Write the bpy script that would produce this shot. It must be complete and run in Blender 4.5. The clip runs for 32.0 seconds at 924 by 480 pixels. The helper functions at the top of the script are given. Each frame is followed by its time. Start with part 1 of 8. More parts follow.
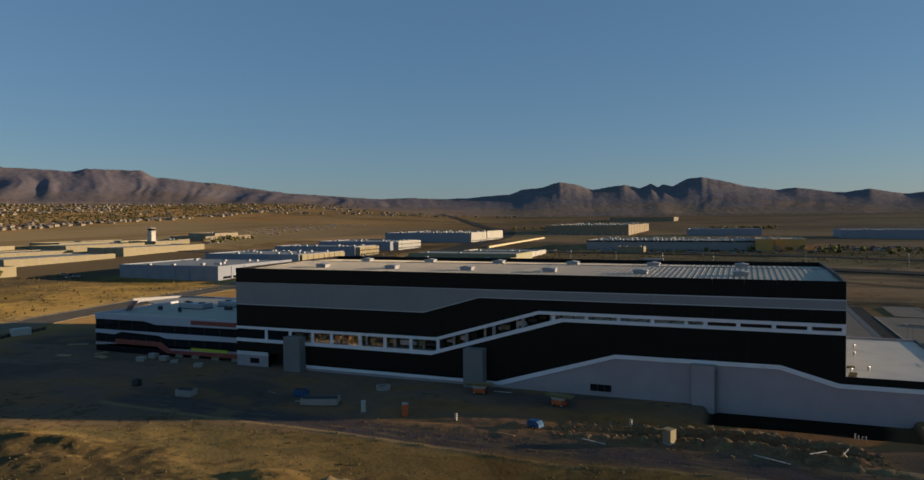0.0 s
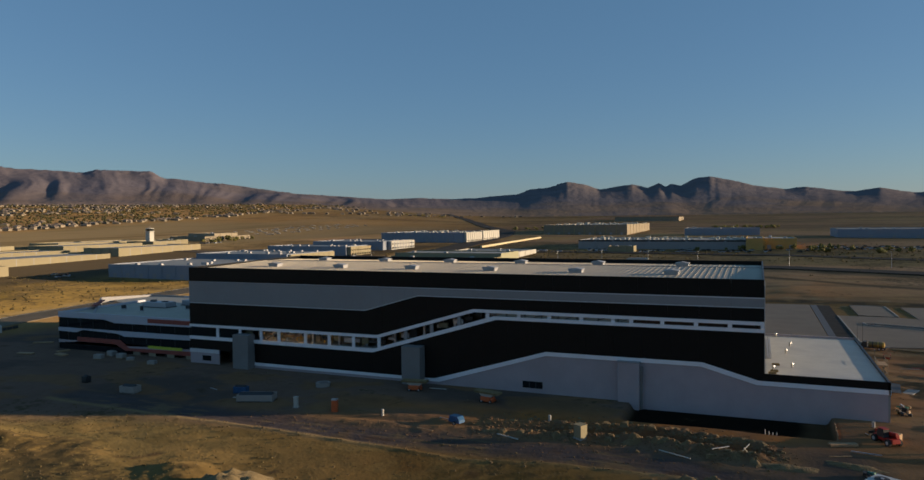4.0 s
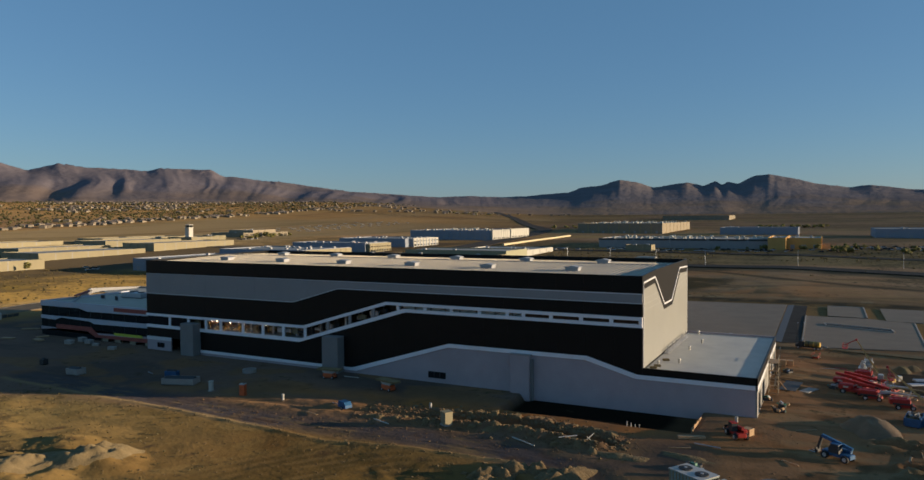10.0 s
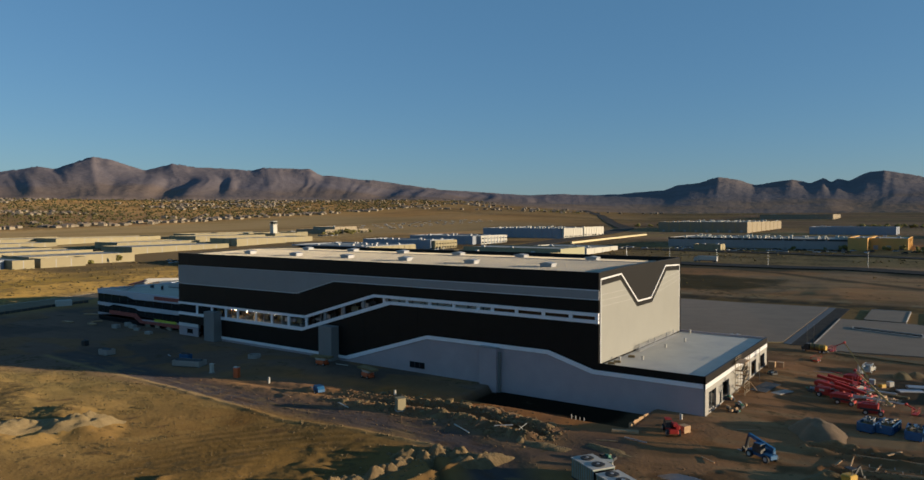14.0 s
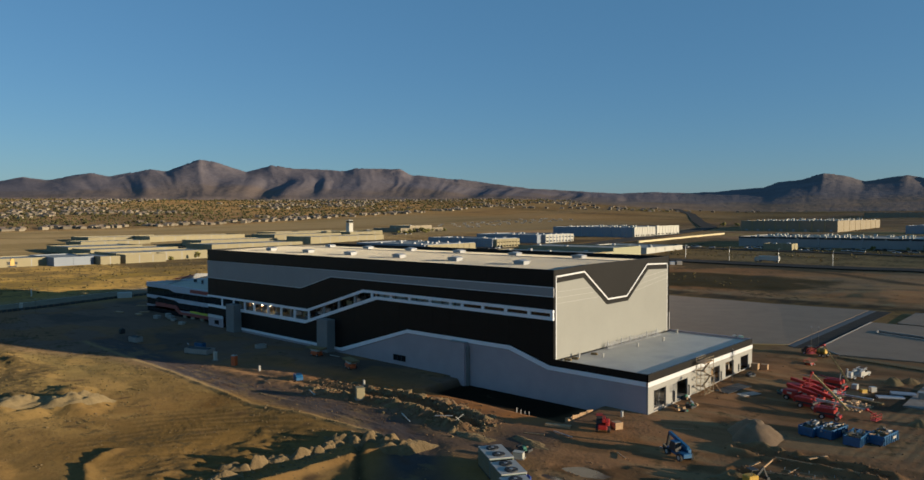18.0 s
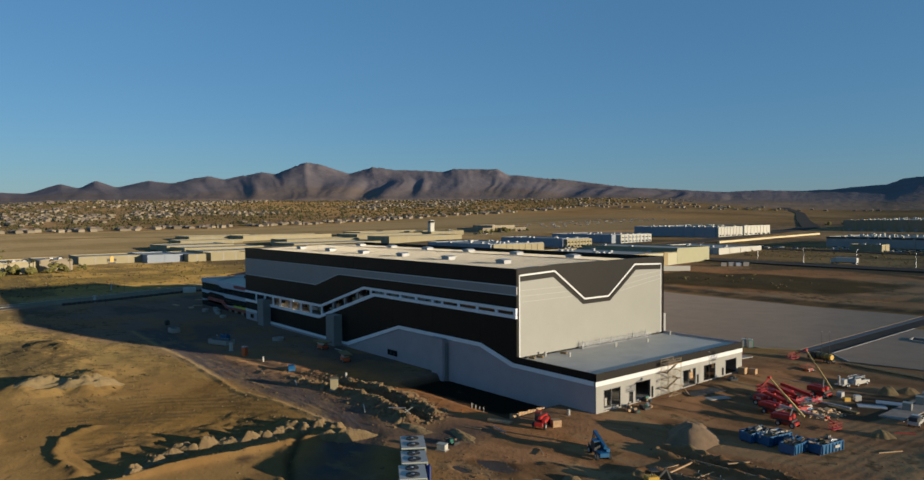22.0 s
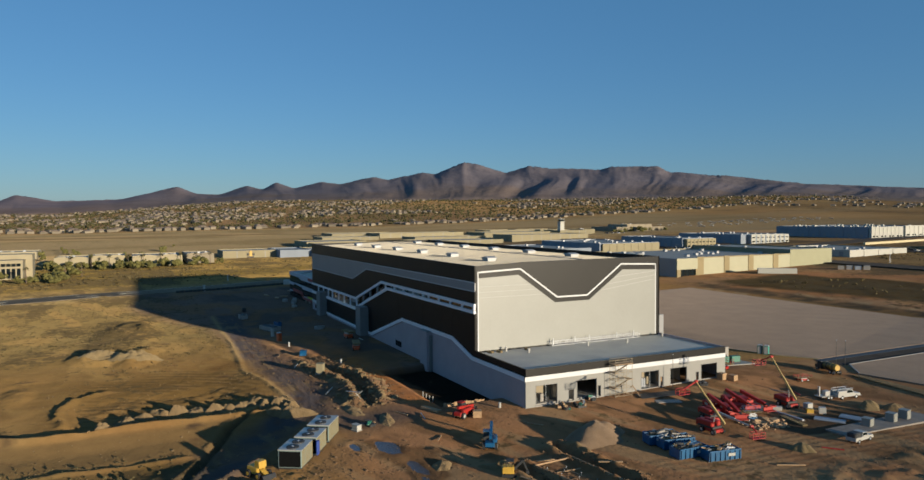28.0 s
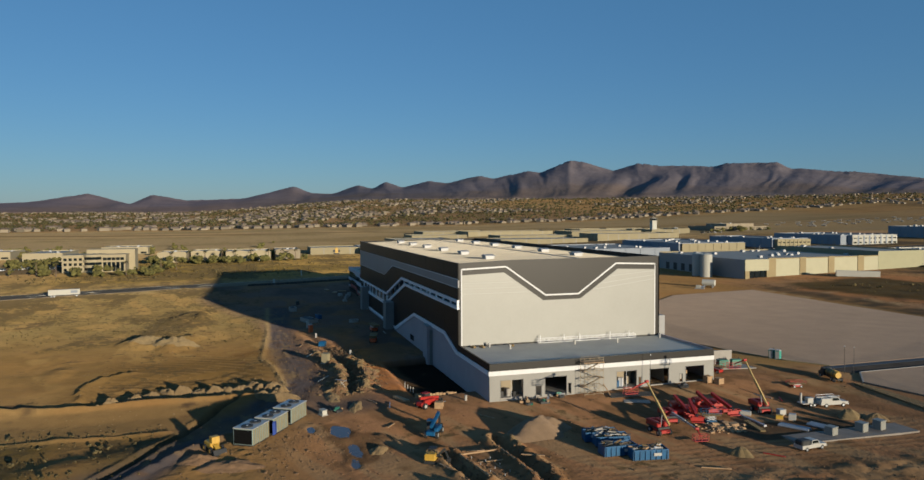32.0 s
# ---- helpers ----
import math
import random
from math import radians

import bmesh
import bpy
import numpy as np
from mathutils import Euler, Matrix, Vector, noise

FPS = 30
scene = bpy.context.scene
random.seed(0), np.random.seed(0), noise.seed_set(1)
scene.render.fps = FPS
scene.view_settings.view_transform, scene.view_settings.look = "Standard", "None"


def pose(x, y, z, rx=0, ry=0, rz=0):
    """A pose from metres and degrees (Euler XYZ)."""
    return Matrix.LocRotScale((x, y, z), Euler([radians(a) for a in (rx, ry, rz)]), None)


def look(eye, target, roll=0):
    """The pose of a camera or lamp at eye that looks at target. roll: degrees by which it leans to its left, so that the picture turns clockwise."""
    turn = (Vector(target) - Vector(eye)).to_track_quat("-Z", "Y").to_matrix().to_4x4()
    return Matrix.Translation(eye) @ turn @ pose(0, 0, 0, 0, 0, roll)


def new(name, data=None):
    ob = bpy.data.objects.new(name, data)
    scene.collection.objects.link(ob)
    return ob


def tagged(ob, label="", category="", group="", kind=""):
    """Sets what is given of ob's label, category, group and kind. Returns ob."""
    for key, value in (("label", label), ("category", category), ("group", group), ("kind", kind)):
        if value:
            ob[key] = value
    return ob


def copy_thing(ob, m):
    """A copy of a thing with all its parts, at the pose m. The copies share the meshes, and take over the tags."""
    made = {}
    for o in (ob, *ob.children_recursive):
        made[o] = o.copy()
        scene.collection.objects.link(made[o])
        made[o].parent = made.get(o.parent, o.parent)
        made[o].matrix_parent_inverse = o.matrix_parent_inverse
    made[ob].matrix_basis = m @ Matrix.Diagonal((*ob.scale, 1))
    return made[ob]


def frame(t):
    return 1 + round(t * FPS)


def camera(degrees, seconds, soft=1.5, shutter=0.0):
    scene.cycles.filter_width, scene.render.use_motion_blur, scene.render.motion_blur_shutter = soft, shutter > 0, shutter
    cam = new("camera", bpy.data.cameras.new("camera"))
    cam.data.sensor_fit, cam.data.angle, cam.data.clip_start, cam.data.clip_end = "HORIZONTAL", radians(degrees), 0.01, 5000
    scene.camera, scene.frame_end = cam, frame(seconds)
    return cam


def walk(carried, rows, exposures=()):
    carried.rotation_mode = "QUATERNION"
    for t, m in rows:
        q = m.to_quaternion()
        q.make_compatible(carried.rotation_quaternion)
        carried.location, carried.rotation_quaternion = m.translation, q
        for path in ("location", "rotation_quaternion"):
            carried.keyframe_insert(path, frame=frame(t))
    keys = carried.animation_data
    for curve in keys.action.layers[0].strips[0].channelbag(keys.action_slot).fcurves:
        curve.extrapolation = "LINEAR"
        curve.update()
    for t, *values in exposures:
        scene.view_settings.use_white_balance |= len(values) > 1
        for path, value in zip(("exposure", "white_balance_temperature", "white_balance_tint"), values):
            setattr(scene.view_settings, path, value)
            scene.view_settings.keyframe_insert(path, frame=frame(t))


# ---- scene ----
cam = camera(66.8, 32.0)
# seconds, x, y, z, yaw, pitch, roll
ROWS = [
    (0.0, 5.00, -0.10, 38.84, 22.06, -1.70, 0.51),
    (0.5, 6.53, 0.23, 38.85, 22.21, -1.70, 0.53),
    (1.0, 8.29, 0.67, 38.83, 22.41, -1.71, 0.56),
    (1.5, 10.16, 1.04, 38.85, 22.61, -1.72, 0.57),
    (2.0, 12.15, 1.52, 38.79, 22.76, -1.71, 0.59),
    (2.5, 14.32, 2.03, 38.76, 22.82, -1.71, 0.61),
    (3.0, 16.63, 2.59, 38.72, 22.85, -1.70, 0.61),
    (3.5, 19.10, 3.19, 38.68, 22.86, -1.70, 0.62),
    (5.5, 29.69, 5.72, 38.39, 23.03, -1.69, 0.58),
    (6.0, 32.41, 6.29, 38.36, 23.13, -1.70, 0.59),
    (6.5, 35.07, 6.90, 38.35, 23.29, -1.71, 0.56),
    (7.0, 37.79, 7.47, 38.30, 23.52, -1.73, 0.55),
    (7.5, 40.48, 8.13, 38.28, 23.82, -1.77, 0.52),
    (8.0, 43.35, 8.72, 38.27, 24.21, -1.78, 0.51),
    (8.5, 46.19, 9.47, 38.22, 24.79, -1.79, 0.48),
    (9.0, 49.13, 10.21, 38.19, 25.50, -1.81, 0.44),
    (9.5, 52.12, 11.05, 38.14, 26.37, -1.82, 0.41),
    (10.0, 55.28, 11.92, 38.07, 27.46, -1.82, 0.38),
    (10.5, 58.50, 12.86, 37.99, 28.55, -1.83, 0.33),
    (11.0, 61.80, 13.89, 37.92, 29.62, -1.85, 0.32),
    (11.5, 65.10, 14.94, 37.85, 30.66, -1.85, 0.29),
    (12.0, 68.40, 16.00, 37.84, 31.64, -1.87, 0.25),
    (12.5, 71.74, 17.14, 37.78, 32.58, -1.89, 0.23),
    (13.0, 75.09, 18.22, 37.77, 33.49, -1.90, 0.20),
    (13.5, 78.39, 19.45, 37.74, 34.37, -1.93, 0.20),
    (14.0, 81.72, 20.69, 37.69, 35.20, -1.94, 0.18),
    (14.5, 85.00, 21.96, 37.70, 36.03, -1.97, 0.17),
    (16.5, 97.49, 28.44, 37.60, 39.51, -2.02, 0.23),
    (17.0, 100.49, 30.18, 37.56, 40.50, -2.01, 0.24),
    (17.5, 103.48, 32.04, 37.54, 41.59, -2.01, 0.26),
    (18.0, 106.45, 33.98, 37.50, 42.74, -2.00, 0.27),
    (18.5, 109.40, 36.00, 37.48, 43.88, -1.98, 0.31),
    (19.0, 112.32, 38.07, 37.44, 44.99, -1.99, 0.32),
    (19.5, 115.19, 40.19, 37.40, 46.05, -1.98, 0.33),
    (20.0, 118.04, 42.39, 37.38, 47.07, -1.98, 0.35),
    (20.5, 120.83, 44.68, 37.37, 48.04, -1.99, 0.36),
    (21.0, 123.60, 46.99, 37.36, 48.99, -1.98, 0.39),
    (21.5, 126.30, 49.37, 37.35, 49.96, -1.97, 0.40),
    (22.0, 128.97, 51.79, 37.34, 51.04, -1.96, 0.42),
    (22.5, 131.64, 54.24, 37.33, 52.18, -1.95, 0.44),
    (23.0, 134.25, 56.75, 37.36, 53.33, -1.96, 0.43),
    (23.5, 136.84, 59.36, 37.33, 54.45, -1.95, 0.44),
    (24.0, 139.37, 62.01, 37.30, 55.49, -1.95, 0.48),
    (24.5, 141.81, 64.68, 37.28, 56.43, -1.95, 0.47),
    (25.0, 144.25, 67.34, 37.23, 57.31, -1.96, 0.48),
    (25.5, 146.60, 70.06, 37.24, 58.24, -1.97, 0.45),
    (27.5, 155.86, 81.07, 37.17, 62.96, -1.98, 0.40),
    (28.0, 158.07, 83.85, 37.13, 64.24, -1.98, 0.39),
    (28.5, 160.19, 86.67, 37.11, 65.48, -1.98, 0.37),
    (29.0, 162.21, 89.54, 37.09, 66.63, -1.98, 0.36),
    (29.5, 164.20, 92.44, 37.09, 67.72, -1.99, 0.35),
    (30.0, 166.10, 95.38, 37.06, 68.76, -1.99, 0.34),
    (30.5, 167.91, 98.40, 37.04, 69.83, -2.00, 0.33),
    (31.0, 169.64, 101.44, 37.05, 70.92, -2.01, 0.32),
    (31.5, 171.29, 104.54, 37.05, 72.05, -2.03, 0.30),
    (32.0, 172.84, 107.68, 37.02, 73.18, -2.04, 0.31),
]
walk(cam, [(t, pose(x, y, z, 90 + pitch, roll, yaw)) for t, x, y, z, yaw, pitch, roll in ROWS],
     exposures=[(0, .31, 6700, 19), (8, .48, 6480, 17), (14, .47, 6200, 13), (19, .40, 5940, 10), (25, .34, 5680, 10), (29, .34, 5620, 10), (31, .36, 5620, 10), (32, .16, 5620, 10)])

# ---- light ----
SUN_EL, SUN_AZ = 7.4, 19.0   # degrees: height, and bearing counted from +x towards +y
world = bpy.data.worlds.new("world")
scene.world = world
world.use_nodes = True
wn = world.node_tree.nodes
sky = wn.new("ShaderNodeTexSky")
sky.sky_type = "NISHITA"
sky.sun_disc = False
sky.sun_elevation = radians(SUN_EL)
sky.sun_rotation = radians(90 - SUN_AZ)
sky.altitude, sky.air_density, sky.dust_density, sky.ozone_density = 700, 1.0, 0.4, 2.8
wn["Background"].inputs["Strength"].default_value = 0.082
veil = wn.new("ShaderNodeMix")   # even blue of light scattered more than once
veil.data_type = "RGBA"
veil.inputs["Factor"].default_value = 0.36
veil.inputs["B"].default_value = (0.94, 2.66, 4.5, 1)
world.node_tree.links.new(sky.outputs[0], veil.inputs["A"])
world.node_tree.links.new(veil.outputs["Result"], wn["Background"].inputs["Color"])
sun = new("sun", bpy.data.lights.new("sun", "SUN"))
sun.data.energy, sun.data.angle, sun.data.color = 5.0, radians(0.6), (1.0, 0.80, 0.52)
_a, _e = radians(SUN_AZ), radians(SUN_EL)
SUN_DIR = Vector((math.cos(_a) * math.cos(_e), math.sin(_a) * math.cos(_e), math.sin(_e)))
sun.matrix_world = look((150, 200, 120), Vector((150, 200, 120)) - SUN_DIR)

# ---- noise and terrain ----
_rs = np.random.RandomState(7)
_LAT = _rs.rand(256, 256)


def vnoise(x, y):
    """Smooth value noise in 0..1 on arrays."""
    x, y = np.asarray(x, float), np.asarray(y, float)
    i, j = np.floor(x).astype(int), np.floor(y).astype(int)
    u, v = x - i, y - j
    u, v = u * u * (3 - 2 * u), v * v * (3 - 2 * v)
    i0, i1, j0, j1 = i & 255, (i + 1) & 255, j & 255, (j + 1) & 255
    return (_LAT[i0, j0] * (1 - u) + _LAT[i1, j0] * u) * (1 - v) + (_LAT[i0, j1] * (1 - u) + _LAT[i1, j1] * u) * v


def fbm(x, y, s, octaves=4):
    """Layered noise about 0, in -0.5..0.5, with features of s metres."""
    x, y = np.asarray(x, float), np.asarray(y, float)
    a, f, r, total = 1.0, 1.0 / s, 0.0, 0.0
    for k in range(octaves):
        r = r + a * (vnoise(x * f + 17.3 * k, y * f - 9.1 * k) - 0.5)
        total += a
        a, f = a * 0.5, f * 2.03
    return r / total


def sstep(a, b, v):
    t = np.clip((np.asarray(v, float) - a) / (b - a), 0, 1)
    return t * t * (3 - 2 * t)


def base_height(x, y):
    x, y = np.asarray(x, float), np.asarray(y, float)
    r = np.hypot(x - 80, y - 40)
    near = (0.35 * sstep(-30, 44, x) * sstep(100, 150, y) - 0.035 * np.clip(150 - y, 0, 50) * sstep(-200, -110, x) + 0.65 * sstep(155, 205, y) * sstep(0, 44, x)
            - sstep(45, 62, x) * sstep(240, 216, y) * sstep(100, 135, y) * (0.65 + 0.65 * sstep(155, 205, y))
            + np.interp(y, [170, 325, 365, 520, 900], [0, 0.3, 2.9, 7, 14.6]) + 0.006 * np.maximum(0, -x - 150))
    far = np.interp(r, [0, 900, 1500, 2200, 3000, 4000, 4700], [12, 12, 18, 26, 46, 72, 84])
    # the settled slope below the western mountains climbs higher
    az = np.degrees(np.arctan2(y - 60, x - 125)) % 360
    far = far + sstep(110, 130, az) * sstep(186, 168, az) * np.interp(r, [1250, 1500, 2200, 3000, 3400, 4700], [0, 5, 28, 52, 60, 62])
    k = sstep(700, 1100, r)
    return near * (1 - k) + far * k


def gz(x, y):
    return float(base_height(x, y))


def seg_dist(x, y, pts):
    """Distance to a polyline, and how far along it (0..1)."""
    best, along = np.full(np.shape(x), 1e9), np.zeros(np.shape(x))
    n = len(pts) - 1
    for k in range(n):
        (ax, ay), (bx, by) = pts[k], pts[k + 1]
        dx, dy = bx - ax, by - ay
        t = np.clip(((x - ax) * dx + (y - ay) * dy) / (dx * dx + dy * dy), 0, 1)
        d = np.hypot(x - ax - t * dx, y - ay - t * dy)
        m = d < best
        best, along = np.where(m, d, best), np.where(m, (k + t) / n, along)
    return best, along


# ---- mesh helpers ----
class MB:
    """Collects vertices and faces; o is the origin of the thing that it belongs to."""

    def __init__(self, o=(0, 0, 0)):
        self.v, self.f, self.o = [], [], o

    def add(self, vs, fs):
        n = len(self.v)
        self.v += [(a - self.o[0], b - self.o[1], c - self.o[2]) for a, b, c in vs]
        self.f += [tuple(n + i for i in f) for f in fs]
        return self

    def box(self, x0, x1, y0, y1, z0, z1):
        return self.add([(x0, y0, z0), (x1, y0, z0), (x1, y1, z0), (x0, y1, z0), (x0, y0, z1), (x1, y0, z1), (x1, y1, z1), (x0, y1, z1)],
                        [(3, 2, 1, 0), (4, 5, 6, 7), (0, 1, 5, 4), (1, 2, 6, 5), (2, 3, 7, 6), (3, 0, 4, 7)])

    def cbox(self, x0, x1, y0, y1, z0, z1, c=0.05):
        """A box with its upright and upper edges taken off by c."""
        a = [(x0 + c, y0), (x1 - c, y0), (x1, y0 + c), (x1, y1 - c), (x1 - c, y1), (x0 + c, y1), (x0, y1 - c), (x0, y0 + c)]
        b = [(x0 + 2 * c, y0 + c), (x1 - 2 * c, y0 + c), (x1 - c, y0 + 2 * c), (x1 - c, y1 - 2 * c), (x1 - 2 * c, y1 - c), (x0 + 2 * c, y1 - c), (x0 + c, y1 - 2 * c), (x0 + c, y0 + 2 * c)]
        vs = [(x, y, z0) for x, y in a] + [(x, y, z1 - c) for x, y in a] + [(x, y, z1) for x, y in b]
        fs = [tuple(range(7, -1, -1)), tuple(range(16, 24))]
        for k in (0, 8):
            fs += [(k + i, k + (i + 1) % 8, k + 8 + (i + 1) % 8, k + 8 + i) for i in range(8)]
        return self.add(vs, fs)

    def beam(self, p, q, w, h=None):
        """A square bar from p to q."""
        p, q = Vector(p), Vector(q)
        d = (q - p).normalized()
        up = Vector((0, 0, 1)) if abs(d.z) < 0.95 else Vector((1, 0, 0))
        s = d.cross(up).normalized()
        u = s.cross(d)
        s, u = s * (w / 2), u * ((h or w) / 2)
        vs = [tuple(e + a * s + b * u) for e in (p, q) for a, b in ((-1, -1), (1, -1), (1, 1), (-1, 1))]
        return self.add(vs, [(0, 1, 2, 3), (7, 6, 5, 4), (0, 4, 5, 1), (1, 5, 6, 2), (2, 6, 7, 3), (3, 7, 4, 0)])

    def cyl(self, p, q, r, r2=None, n=12):
        p, q = Vector(p), Vector(q)
        d = (q - p).normalized()
        up = Vector((0, 0, 1)) if abs(d.z) < 0.95 else Vector((1, 0, 0))
        s = d.cross(up).normalized()
        u = s.cross(d)
        r2 = r if r2 is None else r2
        vs = []
        for e, rr in ((p, r), (q, r2)):
            vs += [tuple(e + rr * (math.cos(2 * math.pi * i / n) * s + math.sin(2 * math.pi * i / n) * u)) for i in range(n)]
        return self.add(vs, [tuple(range(n)), tuple(range(2 * n - 1, n - 1, -1))] + [(i, n + i, n + (i + 1) % n, (i + 1) % n) for i in range(n)])

    def prism_y(self, pts, y0, y1):
        """Extrudes an outline of (x, z) along y."""
        n = len(pts)
        return self.add([(x, y0, z) for x, z in pts] + [(x, y1, z) for x, z in pts],
                        [tuple(range(n)), tuple(range(2 * n - 1, n - 1, -1))] + [(i, n + i, n + (i + 1) % n, (i + 1) % n) for i in range(n)])

    def prism_x(self, pts, x0, x1):
        n = len(pts)
        return self.add([(x0, y, z) for y, z in pts] + [(x1, y, z) for y, z in pts],
                        [tuple(range(n)), tuple(range(2 * n - 1, n - 1, -1))] + [(i, n + i, n + (i + 1) % n, (i + 1) % n) for i in range(n)])

    def prism_z(self, pts, z0, z1):
        n = len(pts)
        return self.add([(x, y, z0) for x, y in pts] + [(x, y, z1) for x, y in pts],
                        [tuple(range(n)), tuple(range(2 * n - 1, n - 1, -1))] + [(i, n + i, n + (i + 1) % n, (i + 1) % n) for i in range(n)])

    def mesh(self, name):
        me = bpy.data.meshes.new(name)
        me.from_pydata(self.v, [], self.f)
        if len(self.f) < 6000:
            bm = bmesh.new()
            bm.from_mesh(me)
            bmesh.ops.recalc_face_normals(bm, faces=bm.faces)
            bm.to_mesh(me)
            bm.free()
        me.update()
        return me


def part(name, mb, material, parent=None, label="", kind=""):
    me = mb.mesh(name) if isinstance(mb, MB) else mb
    if material and not me.materials:
        me.materials.append(material)
    ob = new(name, me)
    ob.parent = parent
    return tagged(ob, label, kind=kind)


def thing(name, label, category, at=(0, 0, 0), rz=0.0, group="", kind=""):
    ob = new(name)
    ob.matrix_world = pose(*at, 0, 0, rz)
    return tagged(ob, label, category, group, kind)


# ---- materials ----
def mat(name, color, rough=0.7, metal=0.0, vary=0.15, scale=3.0, bump=0.0, bump_scale=20.0, rnd=0.0, spec=0.5, attribute="", stain=None, island=False):
    """A surface with large stains and fine grain; sizes in metres."""
    m = bpy.data.materials.new(name)
    m.use_nodes = True
    n, ln = m.node_tree.nodes, m.node_tree.links
    b = n["Principled BSDF"]
    b.inputs["Roughness"].default_value, b.inputs["Metallic"].default_value = rough, metal
    b.inputs["Specular IOR Level"].default_value = spec
    b.inputs["Diffuse Roughness"].default_value = 1.0 if rough > 0.9 and spec > 0 else 0.0
    geo = n.new("ShaderNodeNewGeometry")
    big, fine = n.new("ShaderNodeTexNoise"), n.new("ShaderNodeTexNoise")
    big.inputs["Scale"].default_value, big.inputs["Detail"].default_value = 1.0 / scale, 5
    fine.inputs["Scale"].default_value, fine.inputs["Detail"].default_value = 9.0 / scale, 3
    for t in (big, fine):
        ln.new(geo.outputs["Position"], t.inputs["Vector"])
    mix = n.new("ShaderNodeMath")
    mix.operation = "MULTIPLY_ADD"
    ln.new(big.outputs["Fac"], mix.inputs[0])
    mix.inputs[1].default_value = 0.65
    f2 = n.new("ShaderNodeMath")
    f2.operation = "MULTIPLY"
    ln.new(fine.outputs["Fac"], f2.inputs[0])
    f2.inputs[1].default_value = 0.35
    ln.new(f2.outputs[0], mix.inputs[2])
    val = n.new("ShaderNodeMapRange")
    val.inputs["From Min"].default_value, val.inputs["From Max"].default_value = 0.3, 0.7
    val.inputs["To Min"].default_value, val.inputs["To Max"].default_value = 1 - vary, 1 + vary
    ln.new(mix.outputs[0], val.inputs["Value"])
    hsv = n.new("ShaderNodeHueSaturation")
    if attribute:
        at = n.new("ShaderNodeAttribute")
        at.attribute_name = attribute
        ln.new(at.outputs["Color"], hsv.inputs["Color"])
    else:
        hsv.inputs["Color"].default_value = (*color, 1)
    if rnd:
        info = n.new("ShaderNodeNewGeometry" if island else "ShaderNodeObjectInfo")
        rr = n.new("ShaderNodeMath")
        rr.operation = "MULTIPLY_ADD"
        ln.new(info.outputs["Random Per Island" if island else "Random"], rr.inputs[0])
        rr.inputs[1].default_value, rr.inputs[2].default_value = 2 * rnd, 1 - rnd
        mm = n.new("ShaderNodeMath")
        mm.operation = "MULTIPLY"
        ln.new(val.outputs[0], mm.inputs[0])
        ln.new(rr.outputs[0], mm.inputs[1])
        ln.new(mm.outputs[0], hsv.inputs["Value"])
    else:
        ln.new(val.outputs[0], hsv.inputs["Value"])
    out = hsv.outputs["Color"]
    if stain:
        sn = n.new("ShaderNodeTexNoise")
        sn.inputs["Scale"].default_value, sn.inputs["Detail"].default_value = 0.35 / scale, 6
        ln.new(geo.outputs["Position"], sn.inputs["Vector"])
        sr = n.new("ShaderNodeMapRange")
        sr.inputs["From Min"].default_value, sr.inputs["From Max"].default_value = 0.5, 0.68
        ln.new(sn.outputs["Fac"], sr.inputs["Value"])
        mx = n.new("ShaderNodeMix")
        mx.data_type = "RGBA"
        ln.new(sr.outputs[0], mx.inputs["Factor"])
        ln.new(out, mx.inputs["A"])
        mx.inputs["B"].default_value = (*stain, 1)
        out = mx.outputs["Result"]
    ln.new(out, b.inputs["Base Color"])
    if bump:
        bn, bt = n.new("ShaderNodeBump"), n.new("ShaderNodeTexNoise")
        bt.inputs["Scale"].default_value, bt.inputs["Detail"].default_value = bump_scale, 6
        ln.new(geo.outputs["Position"], bt.inputs["Vector"])
        bn.inputs["Strength"].default_value, bn.inputs["Distance"].default_value = min(1, bump), 0.5 / bump_scale
        ln.new(bt.outputs["Fac"], bn.inputs["Height"])
        ln.new(bn.outputs["Normal"], b.inputs["Normal"])
    return m


